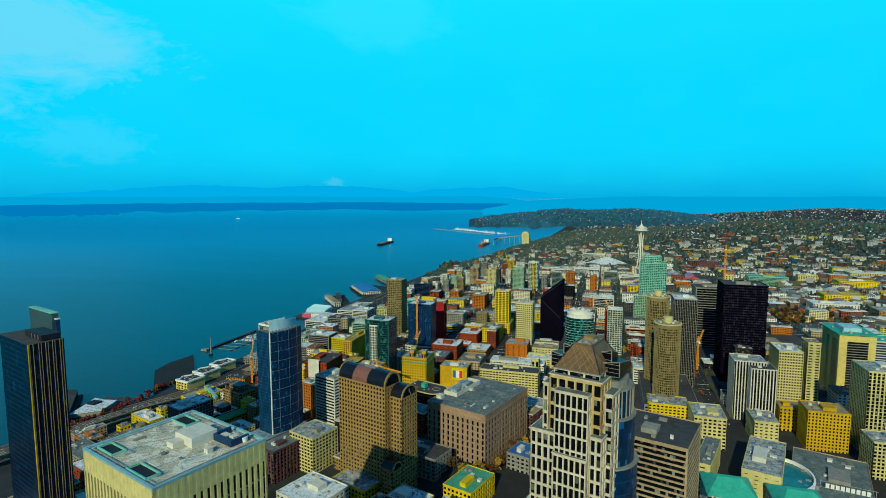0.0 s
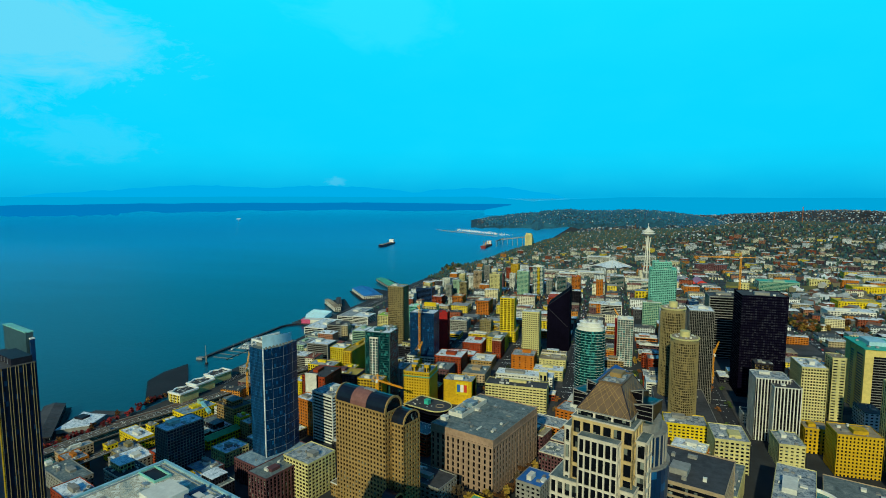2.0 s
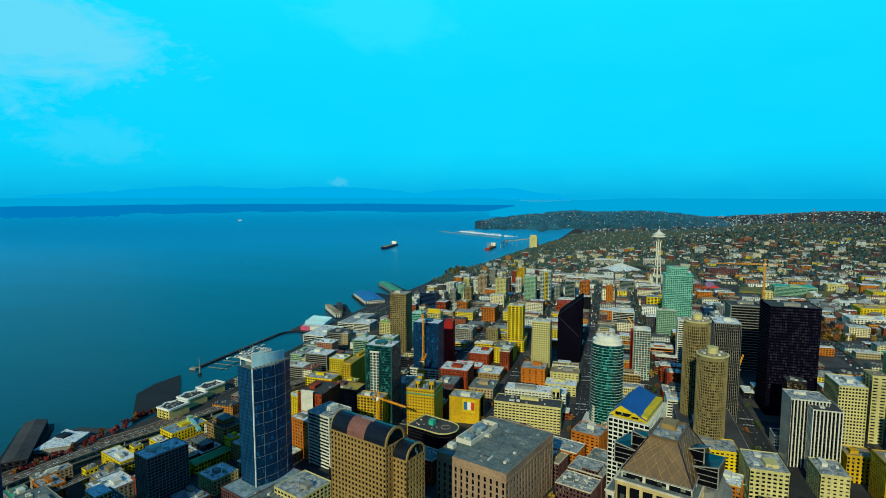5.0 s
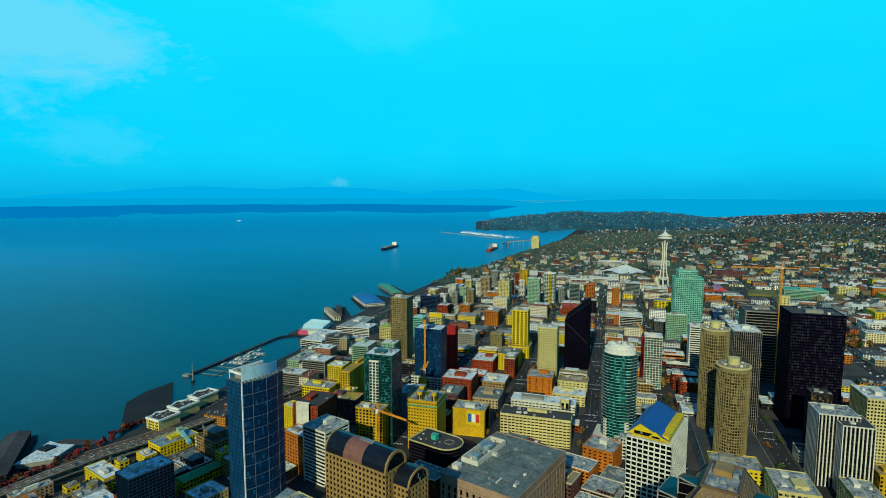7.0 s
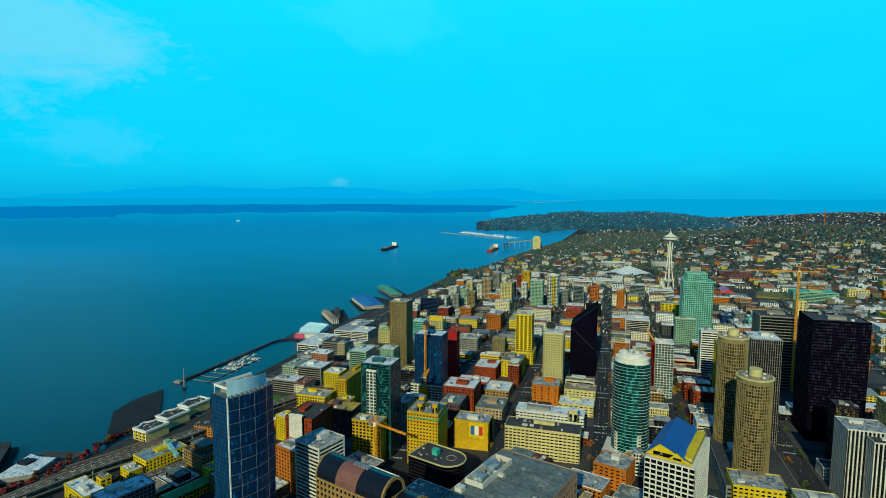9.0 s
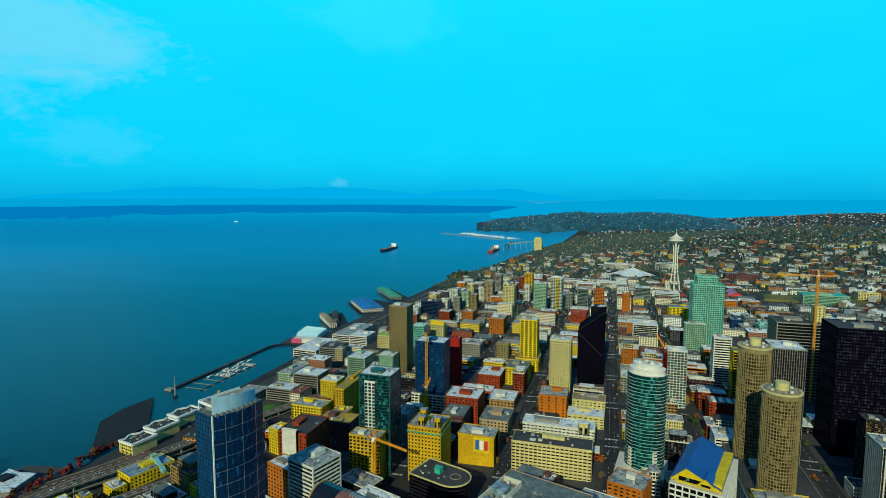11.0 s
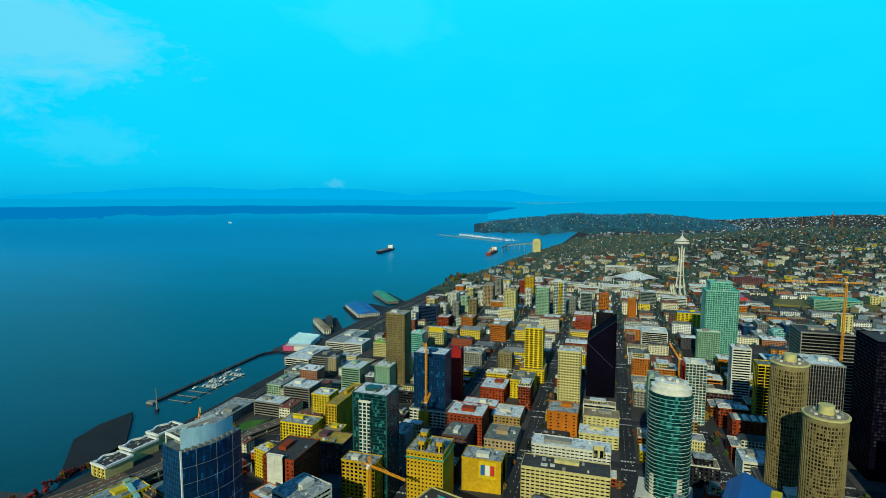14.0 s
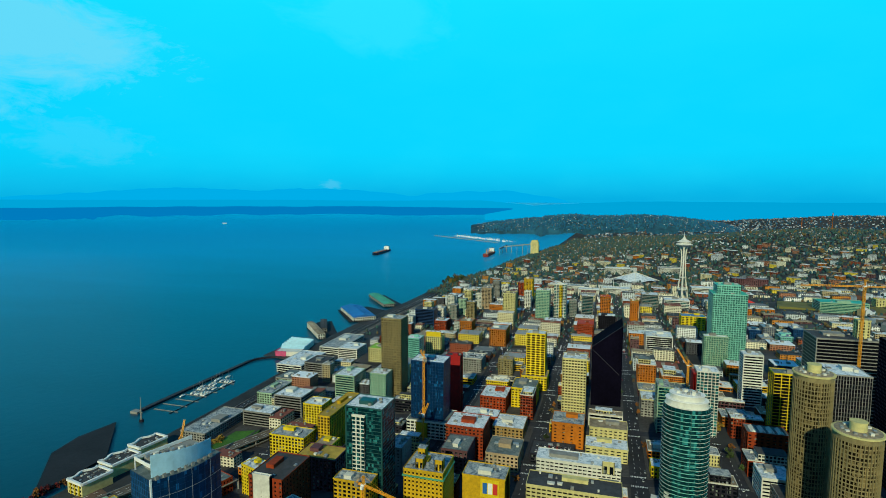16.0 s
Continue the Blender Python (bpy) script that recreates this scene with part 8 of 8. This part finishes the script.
def hills():
    q = random.Random(21)
    wall, roof, wood = Build(), Build(), Build()

    cape = Build()

    def house(x, y, zg, s):
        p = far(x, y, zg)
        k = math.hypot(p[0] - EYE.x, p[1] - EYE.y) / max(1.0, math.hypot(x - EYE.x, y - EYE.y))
        w, d, h = s * k * q.uniform(7, 12), s * k * q.uniform(8, 16), s * k * q.uniform(5, 9)
        a = radians(-48.5 + 90 * q.randint(0, 1)) + q.uniform(-.04, .04)
        c, sn = math.cos(a), math.sin(a)

        def P(u, v, z):
            return (p[0] + u * c - v * sn, p[1] + u * sn + v * c, p[2] + z)
        n = len(wall.v)
        hw, hd = w / 2, d / 2
        e = h + (w * .32 if q.random() < .75 else .3)
        wall.v += [P(-hw, -hd, -2), P(hw, -hd, -2), P(hw, hd, -2), P(-hw, hd, -2), P(-hw, -hd, h), P(hw, -hd, h), P(hw, hd, h), P(-hw, hd, h), P(0, -hd, e), P(0, hd, e)]
        wall.f += [(n, n + 1, n + 5, n + 8, n + 4), (n + 1, n + 2, n + 6, n + 5), (n + 2, n + 3, n + 7, n + 9, n + 6), (n + 3, n, n + 4, n + 7)]
        n = len(roof.v)
        o = .4 * k
        roof.v += [P(-hw - o, -hd - o, h - .1), P(0, -hd - o, e + .15), P(0, hd + o, e + .15), P(-hw - o, hd + o, h - .1), P(hw + o, -hd - o, h - .1), P(hw + o, hd + o, h - .1)]
        roof.f += [(n, n + 1, n + 2, n + 3), (n + 1, n + 4, n + 5, n + 2)]

    def wood_tree(x, y, zg, s, wood=wood):
        p = far(x, y, zg)
        k = math.hypot(p[0] - EYE.x, p[1] - EYE.y) / max(1.0, math.hypot(x - EYE.x, y - EYE.y))
        r, h = s * k * q.uniform(2.6, 5), s * k * q.uniform(7, 14)
        n = len(wood.v)
        m = 7
        for zz, rr in ((.15, .55), (.45, 1.0), (.75, .75)):
            for i in range(m):
                a = 2 * math.pi * i / m + q.uniform(-.3, .3)
                f = rr * r * q.uniform(.65, 1.25)
                wood.v.append((p[0] + f * math.cos(a), p[1] + f * math.sin(a), p[2] + h * zz * q.uniform(.9, 1.1)))
        wood.v.append((p[0] + q.uniform(-.3, .3) * r, p[1], p[2] + h))
        for L in range(2):
            for i in range(m):
                wood.f.append((n + L * m + i, n + L * m + (i + 1) % m, n + (L + 1) * m + (i + 1) % m, n + (L + 1) * m + i))
        for i in range(m):
            wood.f.append((n + 2 * m + i, n + 2 * m + (i + 1) % m, n + 3 * m))
    # slopes north of the avenues, and the flats east of them
    for i in range(19000):
        y = 1560 + 2600 * q.random() ** .8
        x = q.uniform(shore(y) + 40, 300 + y * .62)
        if not (y > 1650 or x > 620) or (y < 2450 and q.random() < .45):
            continue
        if not clear_of(x, y, 4, 4, 0, 1):
            continue
        if i % 10 < 3:
            house(x, y, ground_z(x, y), .68 if y > 1900 else .95)
        else:
            wood_tree(x, y, ground_z(x, y), 1.2)
    for ax in AVE[1:]:
        for k in range(170):
            x, y = ax + q.choice((-10.2, 10.2)), q.uniform(700, 1640)
            if x > shore(y) + 45 and clear_of(x, y, 1, 1, 0, .5) and q.random() < .6:
                wood_tree(x, y, ground_z(x, y), .62)
    for i in range(5200):
        y = q.uniform(900, 2450)
        x = q.uniform(shore(y) + 60, 1250)
        if clear_of(x, y, 1.5, 1.5, 0, .5):
            wood_tree(x, y, ground_z(x, y), .75)
    for i in range(900):
        x, y = q.uniform(-10, 420), q.uniform(1440, 2020)
        if clear_of(x, y, 2, 2, 0, 1):
            wood_tree(x, y, ground_z(x, y), q.uniform(.7, 1.2))
    for i in range(1500):
        y = q.uniform(1500, 3500)
        x = shore(y) + q.uniform(3, 75)
        if clear_of(x, y, 2, 2, 0, 1):
            wood_tree(x, y, ground_z(x, y), q.uniform(.5, .95))
    for i in range(1500):
        x, y = q.uniform(600, 1250), q.uniform(560, 1560)
        if not clear_of(x, y, 5, 5, 0, 1):
            continue
        if i % 5 < 2:
            house(x, y, ground_z(x, y), 1.5)
        else:
            wood_tree(x, y, ground_z(x, y), .8)
    # the hill beyond, and the headland
    for i in range(4200):
        y = q.uniform(4100, 7800)
        x = q.uniform(-100, y * .52)
        zg = ground_z(x, y)
        house(x, y, zg, .95) if i % 2 else wood_tree(x, y, zg, 1.2, cape)
    for i in range(6000):
        ang, dd = q.uniform(13.2, -13.5), q.random()
        near = 5000
        x, y = polar(ang, near * .99 + 1500 * dd + 120)
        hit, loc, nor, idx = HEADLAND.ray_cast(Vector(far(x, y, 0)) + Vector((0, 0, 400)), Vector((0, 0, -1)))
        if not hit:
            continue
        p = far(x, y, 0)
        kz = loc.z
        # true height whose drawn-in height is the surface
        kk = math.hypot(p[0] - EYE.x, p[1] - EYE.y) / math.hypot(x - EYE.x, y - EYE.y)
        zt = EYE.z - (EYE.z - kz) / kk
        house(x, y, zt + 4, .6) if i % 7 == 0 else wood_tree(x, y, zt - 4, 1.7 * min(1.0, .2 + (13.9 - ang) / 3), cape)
    tagged(new("hill_houses", wall.mesh("hill_houses", HOUSE)), "countless small pale houses crowding the hillsides", "houses", kind="stuff")
    tagged(new("house_roofs", roof.mesh("house_roofs", HROOF)), "grey and brown gabled roofs of the hillside houses", "roofs", kind="stuff")
    tagged(new("headland_trees", cape.mesh("headland_trees", CAPE)), "dark woods covering the headland, tinted blue for distance haze", "trees", kind="stuff")
    tagged(new("hill_trees", wood.mesh("hill_trees", WOODS)), "rust and haze-tinted green autumn trees among the houses", "trees", kind="stuff")


HEADLAND = bpy.data.objects["headland"]
hills()


def mast(x, y, h, label):
    z = ground_z(x, y)
    p = far(x, y, z)
    ob = thing("radio_mast", label, "mast", pose(*p), "radio masts")
    b = Build()
    lattice(b, (0, 0, 0), (0, 0, h), 1.4, 6, .2)
    part("lattice", b, WALLS["orange"], ob)


for mx, my, mh in ((1010, 2980, 70), (1170, 3060, 90)):
    mast(mx, my, mh, "red and white lattice radio mast on the hill")
